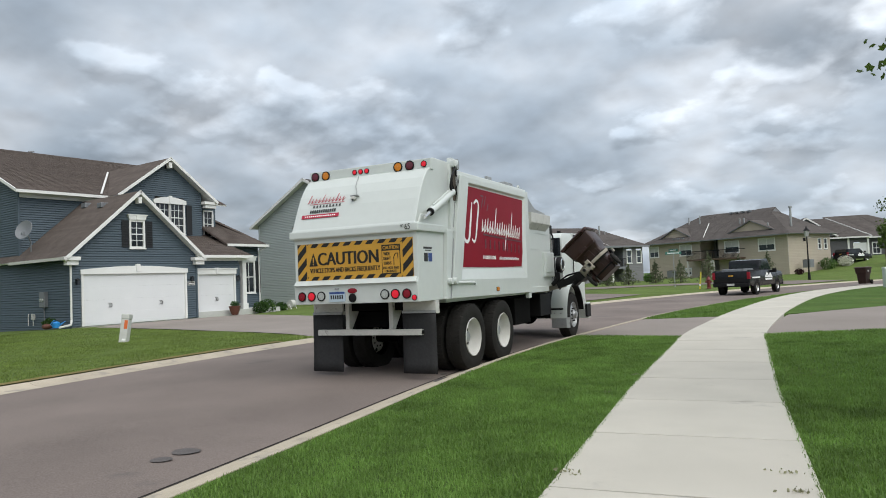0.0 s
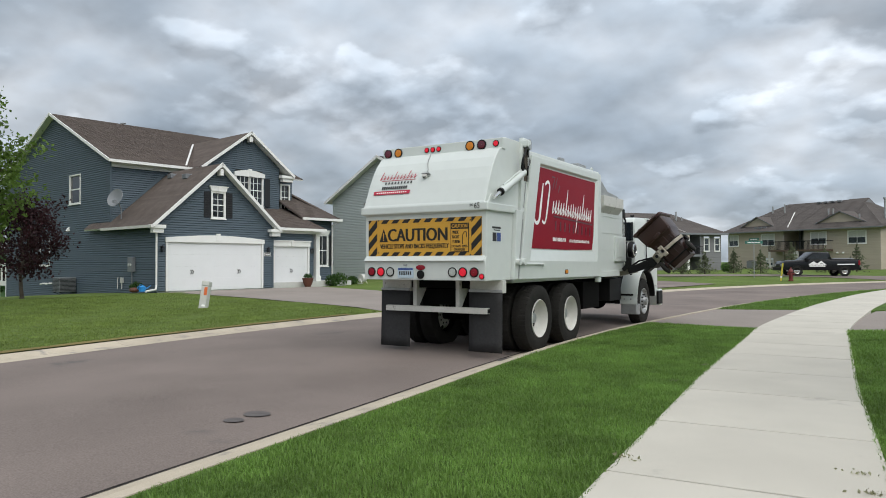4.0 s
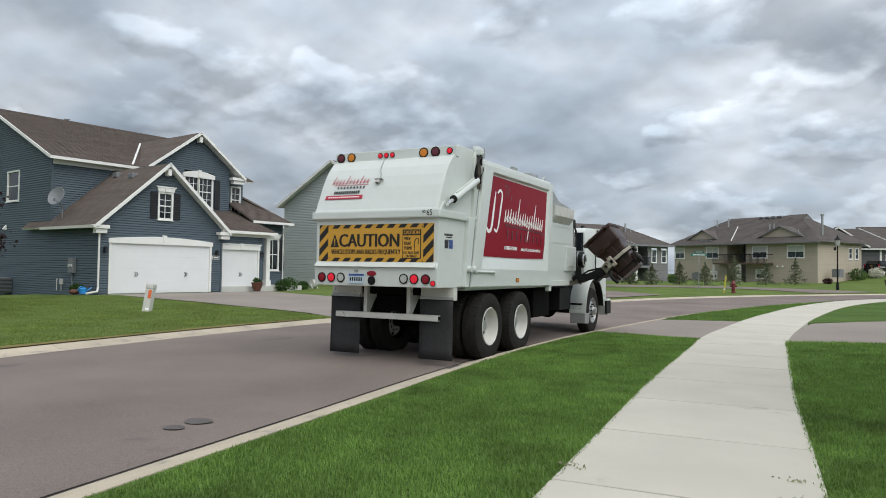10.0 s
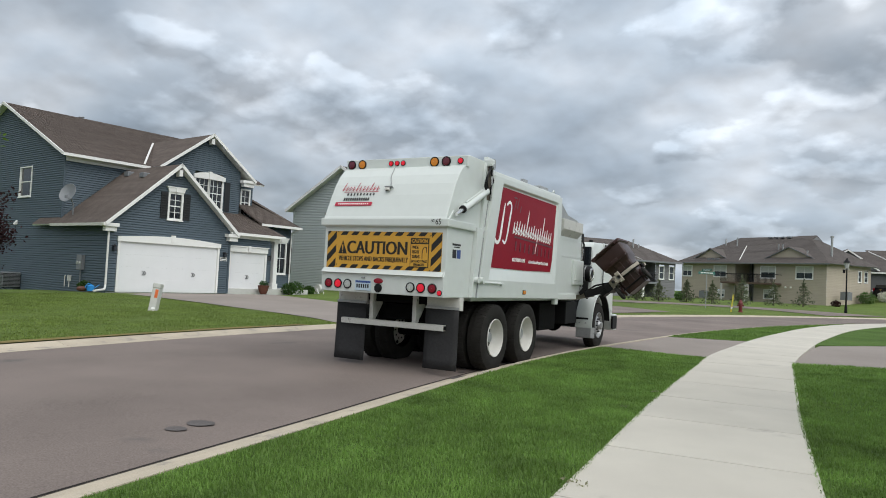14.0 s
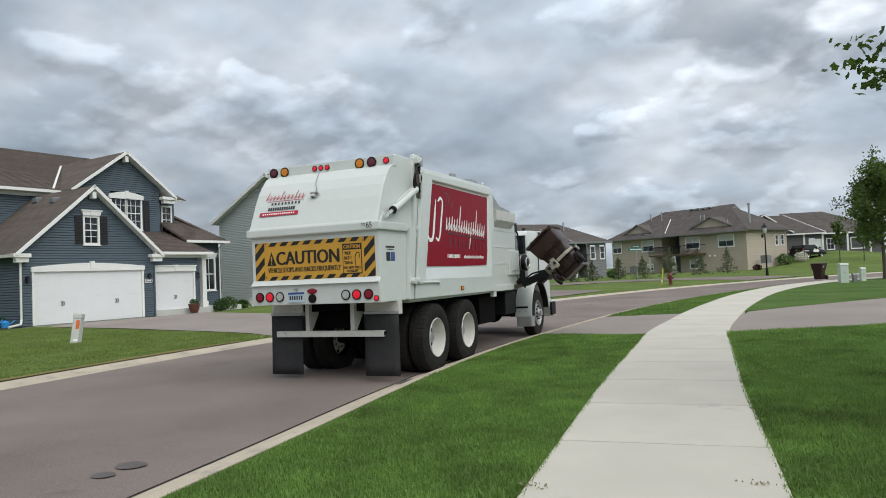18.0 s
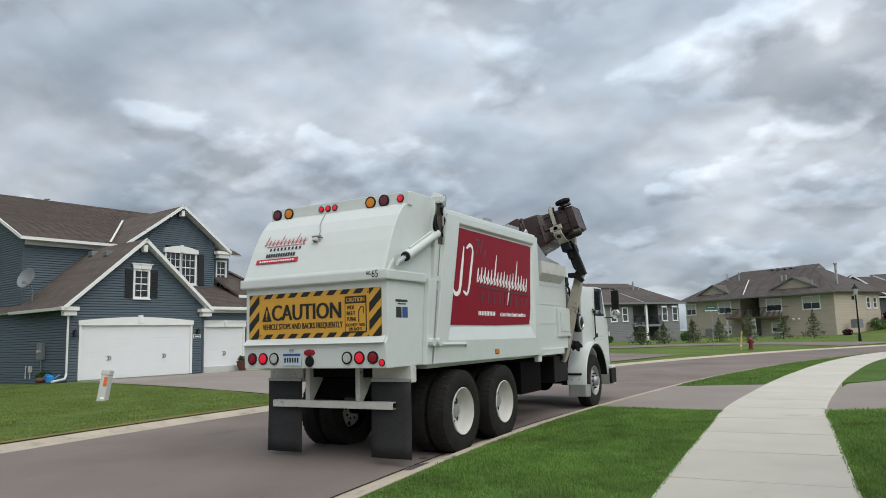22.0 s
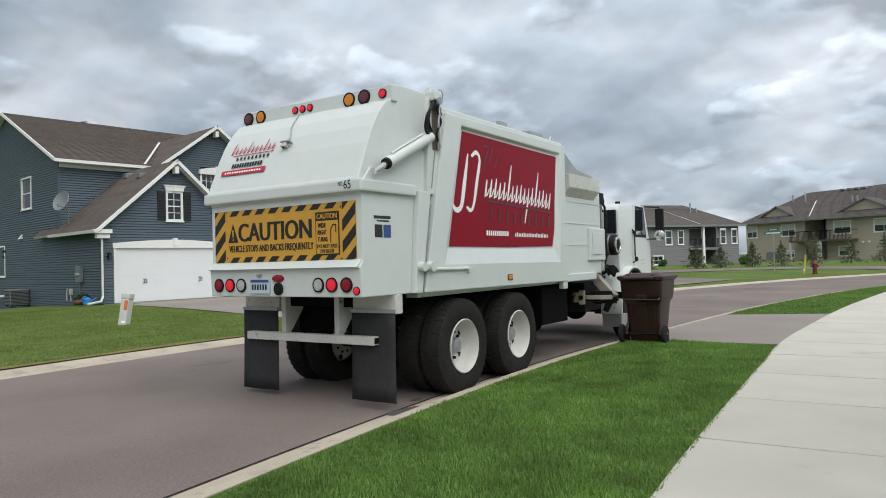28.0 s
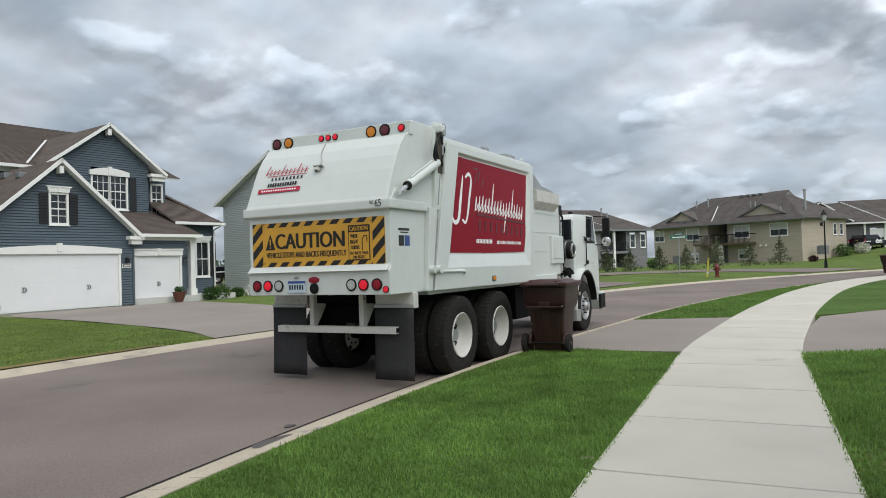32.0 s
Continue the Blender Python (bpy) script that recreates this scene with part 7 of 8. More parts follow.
roof_plane(tan, (E0, 14.7, ZE), (E0, -0.7, ZE), (4.2, 7.0, ZR), (4.2, 7.0, ZR), 0.3, SHINGLE_GREY)
for c, half, rise, z0 in ((4.2, 2.4, 1.2, 5.75), (15.7, 3.1, 1.3, 5.7)):
    part("dormer_wall", Shape().prism([(c - half, z0), (c + half, z0), (c, z0 + rise)], "y", 0.75, 0.9), SIDING_TAN, tan, "tan dormer gable")
    for sx in (-1, 1):
        p0, p1 = (c + sx * (half + 0.3), 0.45, z0 - 0.08), (c, 0.45, z0 + rise + 0.12)
        q0, q1 = (c + sx * (half + 0.3), 2.2, z0 - 0.08), (c, 4.6, z0 + rise + 0.12)
        quad = (p0, q0, q1, p1) if sx < 0 else (q0, p0, p1, q1)
        roof_plane(tan, *quad, 0.3, SHINGLE_GREY, name="dormer_roof", deck=METER_GREY)
part("gablet", Shape().prism([(5.3, 8.05), (8.7, 8.05), (7.0, 9.0)], "x", 12.8, 15.3), SHINGLE_GREY, tan, "small gable on the ridge")
part("gablet_face", Shape().prism([(5.7, 8.1), (8.3, 8.1), (7.0, 8.85)], "x", 15.3, 15.35), SIDING_DARK, tan)
part("gutter", beam((E0, -0.75, ZE), (E1, -0.75, ZE), 0.12, 0.14), METER_GREY, tan)
for x, y, z in ((6.6, 3.0, 8.4), (12.7, 3.0, 7.4), (13.3, 3.0, 7.4), (17.8, 1.0, 6.4), (3.6, 4.6, 8.4)):
    part("roof_pipe", Shape().cyl((x, y, z - 0.9), (x, y, z + 0.25), 0.09, n=10), GREY_STEEL, tan)
part("chimney_flue", Shape().cyl((19.6, 3.0, 6.0), (19.6, 3.0, 8.3), 0.13, n=12).cyl((19.6, 3.0, 8.3), (19.6, 3.0, 8.5), 0.2, n=12), GREY_STEEL, tan, "grey metal flue")
part("valley_flashing", beam((7.2, 4.2, 7.60), (9.2, 0.0, 5.46), 0.10, 0.03), GUTTER, tan)
for k in range(4):
    part("roof_vent", Shape().box(9.0 + k * 0.9, 9.5 + k * 0.9, 6.2, 6.6, 8.7, 8.9), METER_GREY, tan)
for k in range(3):
    part("louvre_vent", Shape().box(4.2 + k * 0.7, 4.6 + k * 0.7, 0.0, 0.3, 5.45, 5.65), METER_GREY, tan)
for x, y in ((15.8, 0), (16.5, 0)):
    part("flood_lamp", Shape().ball((x, -0.12, 2.1), 0.13, 8), WHITE_TRIM, tan, "white wall fitting")
for x in (4.6, 22.0):
    ac2 = thing("air_conditioner", "grey air conditioner beside the tan house", "air conditioner", at=TAN @ pose(x, -1.0 if x < 10 else 2.0, 0.25 if x < 10 else 0.9))
    part("case", Shape().box(-0.45, 0.45, -0.45, 0.45, 0, 0.95), METER_GREY, ac2, bevel=0.03)
    part("fan_guard", Shape().cyl((0, 0, 0.95), (0, 0, 0.98), 0.4, n=18), BLACK_STEEL, ac2)

# dark grey house beside it
DG = Matrix(((0.62, -0.785, 0, -17.85), (0.785, 0.62, 0, 67.1), (0, 0, 1, 0.35), (0, 0, 0, 1)))
dark = thing("grey_clad_house", "dark grey clad house with a covered balcony", "house", at=DG)
lapped("front_wall", (0, 0, 0), (1, 0, 0), (0, 0, 1), [(-3, -0.5), (5.0, -0.5), (5.0, 4.45), (-3, 4.45)], 0.19, 0.016, SIDING_DARK, dark, [(1.9, 2.8, 2.3, 3.9), (3.5, 4.3, 2.3, 3.9), (0.3, 1.6, 0.2, 1.2)], "dark grey lap siding")
lapped("front_wall", (0, 0, 0), (1, 0, 0), (0, 0, 1), [(8.6, -0.9), (11.6, -0.9), (11.6, 4.45), (8.6, 4.45)], 0.19, 0.016, SIDING_DARK, dark, [(9.1, 9.9, 2.3, 4.1), (10.6, 11.4, 2.3, 4.1)], "dark grey lap siding")
lapped("balcony_back", (5, 2.0, 0), (1, 0, 0), (0, 0, 1), [(0, -0.5), (3.6, -0.5), (3.6, 4.45), (0, 4.45)], 0.19, 0.016, SIDING_DARK, dark)
lapped("left_wall", (-3, 9, 0), (0, -1, 0), (0, 0, 1), [(0, -0.5), (9, -0.5), (9, 4.45), (0, 4.45)], 0.19, 0.016, SIDING_DARK, dark)
for x, w in ((2.35, 0.7), (3.9, 0.6), (9.5, 0.6), (11.0, 0.6)):
    window(dark, front_at(x, 0, 2.4), w, 1.4, 1, 2, trim=0.10, pane_mat=GLASS_FAR)
window(dark, front_at(0.95, 0, 0.3), 1.1, 0.8, 2, 1, trim=0.12)
window(dark, front_at(6.9, 2.0, 2.2), 2.6, 1.9, 3, 2, name="patio_door", label="dark glazed patio door", trim=0.08)
bal = part("balcony_floor", Shape().box(4.9, 8.7, -0.3, 2.0, 1.7, 1.95), METER_GREY, dark, "covered balcony")
part("top_rail", Shape().box(4.9, 8.7, -0.3, -0.22, 2.85, 2.93), BLACK_STEEL, bal)
for k in range(24):
    part("baluster", Shape().box(4.95 + k * 0.16, 4.99 + k * 0.16, -0.28, -0.24, 1.95, 2.85), BLACK_STEEL, bal)
part("white_post", Shape().box(6.5, 6.75, -0.4, -0.15, -0.5, 4.4), WHITE_TRIM, dark, "white square post")
roof_plane(dark, (-3.6, -0.6, 4.4), (12.2, -0.6, 4.4), (8.2, 5, 7.0), (1.5, 5, 7.0), 0.3, SHINGLE_GREY, label="grey-brown shingled hip roof")
roof_plane(dark, (12.2, -0.6, 4.4), (12.2, 10.6, 4.4), (8.2, 5, 7.0), (8.2, 5, 7.0), 0.3, SHINGLE_GREY)
roof_plane(dark, (-3.6, 10.6, 4.4), (-3.6, -0.6, 4.4), (1.5, 5, 7.0), (1.5, 5, 7.0), 0.3, SHINGLE_GREY)
roof_plane(dark, (12.2, 10.6, 4.4), (-3.6, 10.6, 4.4), (1.5, 5, 7.0), (8.2, 5, 7.0), 0.3, SHINGLE_GREY)
part("fascia", beam((-3.6, -0.65, 4.42), (12.2, -0.65, 4.42), 0.06, 0.2), METER_GREY, dark)
lapped("recess_side", (5, 0, 0), (0, 1, 0), (0, 0, 1), [(0, -0.5), (2, -0.5), (2, 4.45), (0, 4.45)], 0.19, 0.016, SIDING_DARK, dark)
lapped("recess_side", (8.6, 2, 0), (0, -1, 0), (0, 0, 1), [(0, -0.5), (2, -0.5), (2, 4.45), (0, 4.45)], 0.19, 0.016, SIDING_DARK, dark)
part("soffit", Shape().box(4.9, 8.7, -0.5, 2.1, 4.3, 4.38), METER_GREY, dark)
part("valley_flashing", beam((4.2, 3.5, 6.32), (6.2, -0.5, 4.5), 0.07, 0.03), GUTTER, dark)
part("roof_pipe", Shape().cyl((7.6, 3, 5.9), (7.6, 3, 7.1), 0.1, n=10), GREY_STEEL, dark, "grey roof pipe")
part("roof_pipe", Shape().cyl((8.4, 3, 5.8), (8.4, 3, 6.5), 0.08, n=10), GREY_STEEL, dark, "grey roof pipe")

# grey house with a white garage on the rise
G3 = Matrix(((0.985, -0.17, 0, 8.9), (0.17, 0.985, 0, 102.0), (0, 0, 1, 2.2), (0, 0, 0, 1)))
g3 = thing("grey_garage_house", "dark grey house with white trimmed garage on a rise", "house", at=G3)
lapped("front_wall", (0, 0, 0), (1, 0, 0), (0, 0, 1), [(0, -1.5), (6.8, -1.5), (6.8, 3.0), (0, 3.0)], 0.19, 0.016, SIDING_SLATE, g3, [(4.95, 6.65, -1, 2.3)], "dark grey lap siding")
garage_door(g3, 5.0, 6.6, 2.2, 0.0, (5.8,))
lapped("set_back_wall", (6.8, 4, 0), (1, 0, 0), (0, 0, 1), [(0, -1.5), (9, -1.5), (9, 3.0), (0, 3.0)], 0.19, 0.016, SIDING_SLATE, g3, [(1.6, 2.6, 0.6, 2.3)])
lapped("left_wall", (0, 9, 0), (0, -1, 0), (0, 0, 1), [(0, -1.5), (9, -1.5), (9, 3.0), (0, 3.0)], 0.19, 0.016, SIDING_SLATE, g3)
window(g3, front_at(8.9, 4, 0.7), 0.9, 1.5, 2, 2, trim=0.12)
window(g3, front_at(12.5, 4, 0.7), 1.6, 1.5, 2, 2, trim=0.12)
for x in (4.3, 6.75, 11, 14):
    part("white_post", Shape().box(x - 0.12, x + 0.12, -0.12 if x < 8 else 3.2, 0.1 if x < 8 else 3.45, -0.5, 3.0), WHITE_TRIM, g3)
roof_plane(g3, (-3.0, -0.5, 3.1), (7.2, -0.5, 3.1), (2.85, 5.5, 6.2), (-3.0, 5.5, 6.2), 0.3, SHINGLE_GREY, label="grey-brown shingled garage roof")
roof_plane(g3, (7.2, -0.5, 3.1), (7.2, 6.0, 3.1), (2.85, 5.5, 6.2), (2.85, 5.5, 6.2), 0.3, SHINGLE_GREY)
roof_plane(g3, (4.0, 3.3, 3.1), (17, 3.3, 3.1), (9.0, 8, 6.6), (3.0, 8, 6.6), 0.3, SHINGLE_GREY, label="grey-brown shingled hip roof")
roof_plane(g3, (17, 3.3, 3.1), (17, 13, 3.1), (9.0, 8, 6.6), (9.0, 8, 6.6), 0.3, SHINGLE_GREY)
part("gable_wall", Shape().prism([(-1.8, 5.1), (1.4, 5.1), (-0.2, 6.25)], "y", 3.5, 3.7), SIDING_SLATE, g3)
for sx in (-1, 1):
    p0, p1, q0, q1 = (-0.2 + sx * 2.0, 3.3, 5.0), (-0.2, 3.3, 6.4), (-0.2 + sx * 2.0, 6.0, 5.0), (-0.2, 6.0, 6.4)
    roof_plane(g3, *((p0, q0, q1, p1) if sx < 0 else (q0, p0, p1, q1)), 0.3, SHINGLE_GREY, name="gable_roof")
    part("gable_trim", beam(p0, p1, 0.06, 0.2), WHITE_TRIM, g3)
    part("porch_trim", beam((1.7 + sx * 1.25, -0.7, 3.35), (1.7, -0.7, 4.1), 0.06, 0.18), WHITE_TRIM, g3)
part("gable_trim", beam((-2.0, 3.35, 5.08), (1.6, 3.35, 5.08), 0.06, 0.14), WHITE_TRIM, g3)
part("porch_gable", Shape().prism([(0.6, 3.3), (2.8, 3.3), (1.7, 4.0)], "y", -0.66, 0.6), SIDING_SLATE, g3)
part("fascia", beam((-3.0, -0.55, 3.1), (7.2, -0.55, 3.1), 0.06, 0.2), WHITE_TRIM, g3)
part("hip_trim", beam((7.15, -0.5, 3.2), (2.85, 5.5, 6.32), 0.10, 0.12), WHITE_TRIM, g3)
part("fascia", beam((7.2, 3.25, 3.1), (17, 3.25, 3.1), 0.06, 0.2), WHITE_TRIM, g3)

# low far house at the end of the street
G4 = pose(54, 188, 1.5)
g4 = thing("far_tan_house", "low tan house far down the street", "house", at=G4)
part("wall", Shape().box(0, 26, 0, 10, -1, 3.0), SIDING_TAN, g4)
roof_plane(g4, (-0.6, -0.6, 3.0), (26.6, -0.6, 3.0), (23, 5, 5.6), (3, 5, 5.6), 0.4, SHINGLE_GREY)
roof_plane(g4, (26.6, 10.6, 3.0), (-0.6, 10.6, 3.0), (3, 5, 5.6), (23, 5, 5.6), 0.4, SHINGLE_GREY)
for x in (4, 12, 20):
    part("garage_door", Shape().box(x, x + 3, -0.06, 0.0, -0.2, 2.2), GARAGE_WHITE, g4)

# ---- street furniture ----
ped = thing("cable_pedestal", "leaning grey cable pedestal with an orange sticker", "utility pedestal", at=pose(-13.6, 4.2, 0.0, -8, 5, 25))
part("post", Shape().box(-0.115, 0.115, -0.12, 0.12, -0.12, 0.74), UTILITY_GREY, ped, bevel=0.02)
part("cap", Shape().box(-0.125, 0.125, -0.13, 0.13, 0.74, 0.90), UTILITY_GREY, ped, "grey cap", bevel=0.03)
part("sticker", Shape().box(0.0, 0.10, -0.127, -0.121, 0.44, 0.70), ORANGE_STICKER, ped)
part("sticker", Shape().box(-0.02, 0.1, -0.127, -0.121, 0.08, 0.14), WHITE_PRINT, ped)

lamp = thing("street_lamp", "black post lamp with a lantern head", "street lamp", at=pose(6.70, 58.5, 0.36))
part("post", Shape().cyl((0, 0, -0.3), (0, 0, 0.5), 0.14, 0.10, 12).cyl((0, 0, 0.5), (0, 0, 3.7), 0.065, 0.05, 12), BLACK_STEEL, lamp, smooth=True)
lan = part("lantern", Shape().cyl((0, 0, 3.7), (0, 0, 4.2), 0.14, 0.22, 6).tube([(-0.3, 0, 3.6), (0.3, 0, 3.6)], 0.02), CLEAR_LENS, lamp, "pale lantern glass")
part("roof", Shape().cyl((0, 0, 4.2), (0, 0, 4.5), 0.28, 0.05, 6).ball((0, 0, 4.55), 0.06, 6), BLACK_STEEL, lan)
part("bracket", Shape().box(-0.30, -0.10, -0.03, 0.03, 3.3, 3.6), BLACK_STEEL, lamp)

hyd = thing("fire_hydrant", "dark red fire hydrant by the kerb", "hydrant", at=pose(0.02, 40.4, 0.20))
part("barrel", Shape().turn([(0.17, 0.0), (0.17, 0.06), (0.12, 0.08), (0.12, 0.55), (0.16, 0.57), (0.16, 0.62), (0.13, 0.66), (0.10, 0.76), (0.03, 0.82), (0.03, 0.88), (0.002, 0.88)], (0, 0, 0), (0, 0, 1), 18), HYDRANT_RED, hyd, smooth=True)
for a in (0, 90, 180):
    d = Vector((math.cos(radians(a)), -math.sin(radians(a)) if a == 90 else math.sin(radians(a)), 0))
    part("outlet", Shape().cyl(d * 0.1 + Vector((0, 0, 0.46)), d * 0.22 + Vector((0, 0, 0.46)), 0.06, n=12), HYDRANT_RED, hyd)
mark = thing("marker_post", "leaning yellow utility marker post", "marker post", at=pose(-0.65, 41.2, 0.22, 0, 6, 0))
part("stake", Shape().box(-0.05, 0.05, -0.02, 0.02, -0.2, 1.15), YELLOW_POST, mark, bevel=0.005)
part("band", Shape().box(-0.052, 0.052, -0.024, 0.024, 0.15, 0.28), WHITE_PRINT, mark)

sg = thing("street_sign", "green street name blades on a steel post", "street sign", at=pose(-2.9, 45.5, 0.30))
part("post", Shape().box(-0.03, 0.03, -0.02, 0.02, -0.2, 2.55), GREY_STEEL, sg)
for a, z in ((25, 2.6), (-50, 2.82)):
    bl = part("name_blade", Shape().box(-0.62, 0.62, -0.008, 0.008, -0.1, 0.1).moved(pose(0, 0, z, 0, 0, a)), SIGN_GREEN, sg, "green blade with pale bars")
    part("pale_bar", Shape().box(-0.45, 0.45, -0.011, 0.011, -0.03, 0.03).moved(pose(0, 0, z, 0, 0, a)), WHITE_PRINT, bl)

fb, fring = wheeled_bin(pose(9.4, 42.6, 0.13, 0, 0, 150), "black two-wheeled refuse bin at the far kerb")
bin_lid(fb, fring)
fb2, _ = wheeled_bin(pose(30.5, 66.0, 0.13, 0, 0, 150), "dark two-wheeled refuse bin far along the street")
bin_lid(fb2, fring)
for (x, y, w, d, h, m, lab) in ((9.85, 34.4, 0.62, 0.5, 1.45, UTILITY_GREEN, "tall pale green transformer cabinet"), (10.55, 35.6, 0.3, 0.3, 0.65, METER_GREY, "small dark utility box"), (11.1, 36.6, 0.38, 0.34, 1.05, UTILITY_GREEN, "short grey-green metal utility pedestal")):
    cab_u = thing("utility_cabinet", lab, "utility box", at=pose(x, y, 0.12, 0, 0, 20))
    w, d, h = 0.72 * w, 0.72 * d, 0.78 * h
    part("case", Shape().box(-w / 2, w / 2, -d / 2, d / 2, 0, h - 0.12), m, cab_u, bevel=0.02)
    part("lid", Shape().prism([(-d / 2 - 0.02, h - 0.12), (d / 2 + 0.02, h - 0.12), (d / 2 - 0.04, h), (-d / 2 + 0.04, h)], "x", -w / 2 - 0.02, w / 2 + 0.02), m, cab_u, bevel=0.01)
    part("hasp", Shape().box(-0.03, 0.03, -d / 2 - 0.03, -d / 2, h * 0.5, h * 0.56), GREY_STEEL, cab_u)
for k, (x, y, rx, ry) in enumerate(((-0.38, -5.89, 0.14, 0.12), (-0.36, -6.19, 0.10, 0.09), (-1.12, -8.16, 0.12, 0.10), (-0.04, -1.15, 0.10, 0.26), (0.03, -0.75, 0.07, 0.22), (-0.30, -0.6, 0.05, 0.07))):
    ring = [(rx * math.cos(a) * (1 + 0.05 * math.sin(3 * a + k) + 0.03 * math.sin(7 * a)), ry * math.sin(a) * (1 + 0.05 * math.sin(3 * a + k)), 0.0) for a in np.linspace(0, 2 * math.pi, 40, endpoint=False)]
    spot = thing("oil_stain", "dark oil stain soaked into the asphalt", "stain", group="oil stains", at=pose(x, y, max(road_z(x, y), 0.012) + 0.003))
    part("spot", Shape().add([(0, 0, 0.0)] + ring, [(0, 1 + q, 1 + (q + 1) % 40) for q in range(40)]), STAIN, spot, fix=False)

# ---- trees ----
tree("maple_tree", pose(-17.9, -0.95, 0.0), 6.9, 1.9, 1.75, 0.09, LEAF, "young green maple on the mown lawn", 10000, 0.088, 3, 18)
tree("plum_tree", pose(-22.9, 3.3, 0.0), 4.1, 1.0, 1.6, 0.08, LEAF_PURPLE, "dark purple-leaved plum tree by the blue house", 7000, 0.075, 4, 14)
tree("street_maple", pose(8.95, -2.2, 0.13), 8.2, 2.2, 2.45, 0.16, LEAF, "green maple with broad leaves over the lawn", 56000, 0.070, 6, 44, scatter=0.07, lobed=True)
tree("street_maple", pose(12.7, 39.6, 0.13), 7.8, 2.4, 2.05, 0.12, LEAF, "green street tree with a rounded crown", 15000, 0.10, 8, 24)
tree("street_maple", pose(15.4, 27.5, 0.13), 7.0, 2.0, 1.9, 0.13, LEAF_DARK, "dark green tree beyond the curved driveway", 14000, 0.09, 9, 18)
for x, seed in ((15.4, 12), (17.9, 13)):
    tree("young_tree", pose(x, 84.0, 1.2), 5.0, 1.9, 0.85, 0.06, LEAF, "slender young tree before the grey house", 800, 0.17, seed, 12, group="young trees")


def conifer(at, height, width, label, seed):
    """A small spruce: stem and tiers of drooping needle sprays."""
    rng = np.random.default_rng(seed)
    top = thing("spruce_tree", label, "tree", "young spruces", at)
    part("trunk", Shape().cyl((0, 0, -0.1), (0, 0, height * 0.95), 0.07, 0.01, 7), BARK, top)
    c = []
    tiers = 8
    for k in range(tiers):
        f = k / tiers
        z = height * (0.10 + 0.84 * f)
        r = 1.0 * width * (1 - f) ** 0.9
        m = int(6 + 4 * (1 - f))
        for j in range(m):
            a = 2 * math.pi * (j + rng.random()) / m
            rr = r * rng.uniform(0.5, 1.2)
            lift = rng.uniform(-0.15, 0.25)
            for t in np.linspace(0.28, 1, 7):
                p = np.array([math.cos(a) * rr * t, math.sin(a) * rr * t, z + lift * rr * t - 0.12 * rr * t * t])
                c.append(p + rng.normal(size=3) * 0.06)
    c += [np.array([0, 0, height * q]) + rng.normal(size=3) * 0.04 for q in np.linspace(0.8, 1.04, 16)]
    v, f = leaves(np.array(c), 0.10, rng, 2.4)
    leafy("needles", v, f, NEEDLE, top)
    return top


for k, (x, y, h, w) in enumerate(((-9.6, 52.0, 2.5, 0.95), (-8.0, 53.5, 2.6, 0.95), (-6.25, 57.5, 3.0, 0.95), (-4.0, 57.5, 2.9, 0.9), (-2.0, 63, 3.9, 1.0), (0.65, 66.5, 3.4, 0.95), (3.2, 70.5, 3.9, 1.05), (-12.8, 49.0, 2.6, 1.0))):
    conifer(pose(x, y, left_land(x, y) - 0.02), 0.72 * h, 1.25 * w, "young dark green spruce on the lawn", 20 + k)
shrub(pose(6.3, 79.0, left_land(6.3, 79.0)), 0.5, LEAF_PURPLE, "round dark shrub by the tan house", 31, 300, 0.12)
shrub(pose(-8.3, 66.0, left_land(-8.3, 66.0)), 0.6, SHRUB, "green shrub between the far houses", 32, 500, 0.12)
shrub(pose(-15.3, 62.5, left_land(-15.3, 62.5)), 0.5, SHRUB, "round shrub by the grey clad house", 33, 300, 0.12)

# far woods closing the view
rng = np.random.default_rng(7)
c, cs = [], []
for x0, y0, x1, y1, n, h in ((-170, -90, -150, 120, 900, 9), (-150, 120, -60, 190, 500, 8), (20, 190, 160, 150, 700, 7), (150, 150, 190, -60, 500, 8)):
    for _ in range(n):
        t = rng.random()
        base = np.array([x0 + (x1 - x0) * t, y0 + (y1 - y0) * t]) + rng.normal(size=2) * 7
        hh = h * (0.7 + 0.45 * math.sin(t * 37) * math.sin(t * 11 + 1))
        m = 40
        p = rng.normal(size=(m, 3)) * np.array([2.6, 2.6, 0.24 * hh])
        p[:, 2] = np.clip(p[:, 2] + 0.42 * hh, 0, hh * 1.05) - 2.2
        p[:, :2] += base
        c.append(p)
c = np.concatenate(c)
v, f = leaves(c, 0.8, rng, 1.2)
woods = new("far_woods", big_mesh("far_woods", v, f, LEAF_DARK))
tagged(woods, "dark green woods along the horizon", "woods", kind="stuff")


hedge = []
for _ in range(430):
    t = rng.random()
    x, y = -68 + 10 * t + rng.normal() * 3, -14 + 60 * t + rng.normal() * 2
    hh = 3.6 * (0.75 + 0.3 * math.sin(t * 31) * math.sin(t * 13 + 1) + 0.25 * rng.random())
    p = rng.normal(size=(46, 3)) * [1.5, 1.5, 0.26 * hh]
    p[:, 2] = np.clip(p[:, 2] + 0.42 * hh, 0, hh) - 1.8
    hedge.append(p + [x, y, 0])
v, f = leaves(np.concatenate(hedge), 0.42, rng, 1.3)
tagged(new("thicket", big_mesh("thicket", v, f, LEAF_DARK)), "dark green thicket behind the lawns", "thicket", kind="stuff")


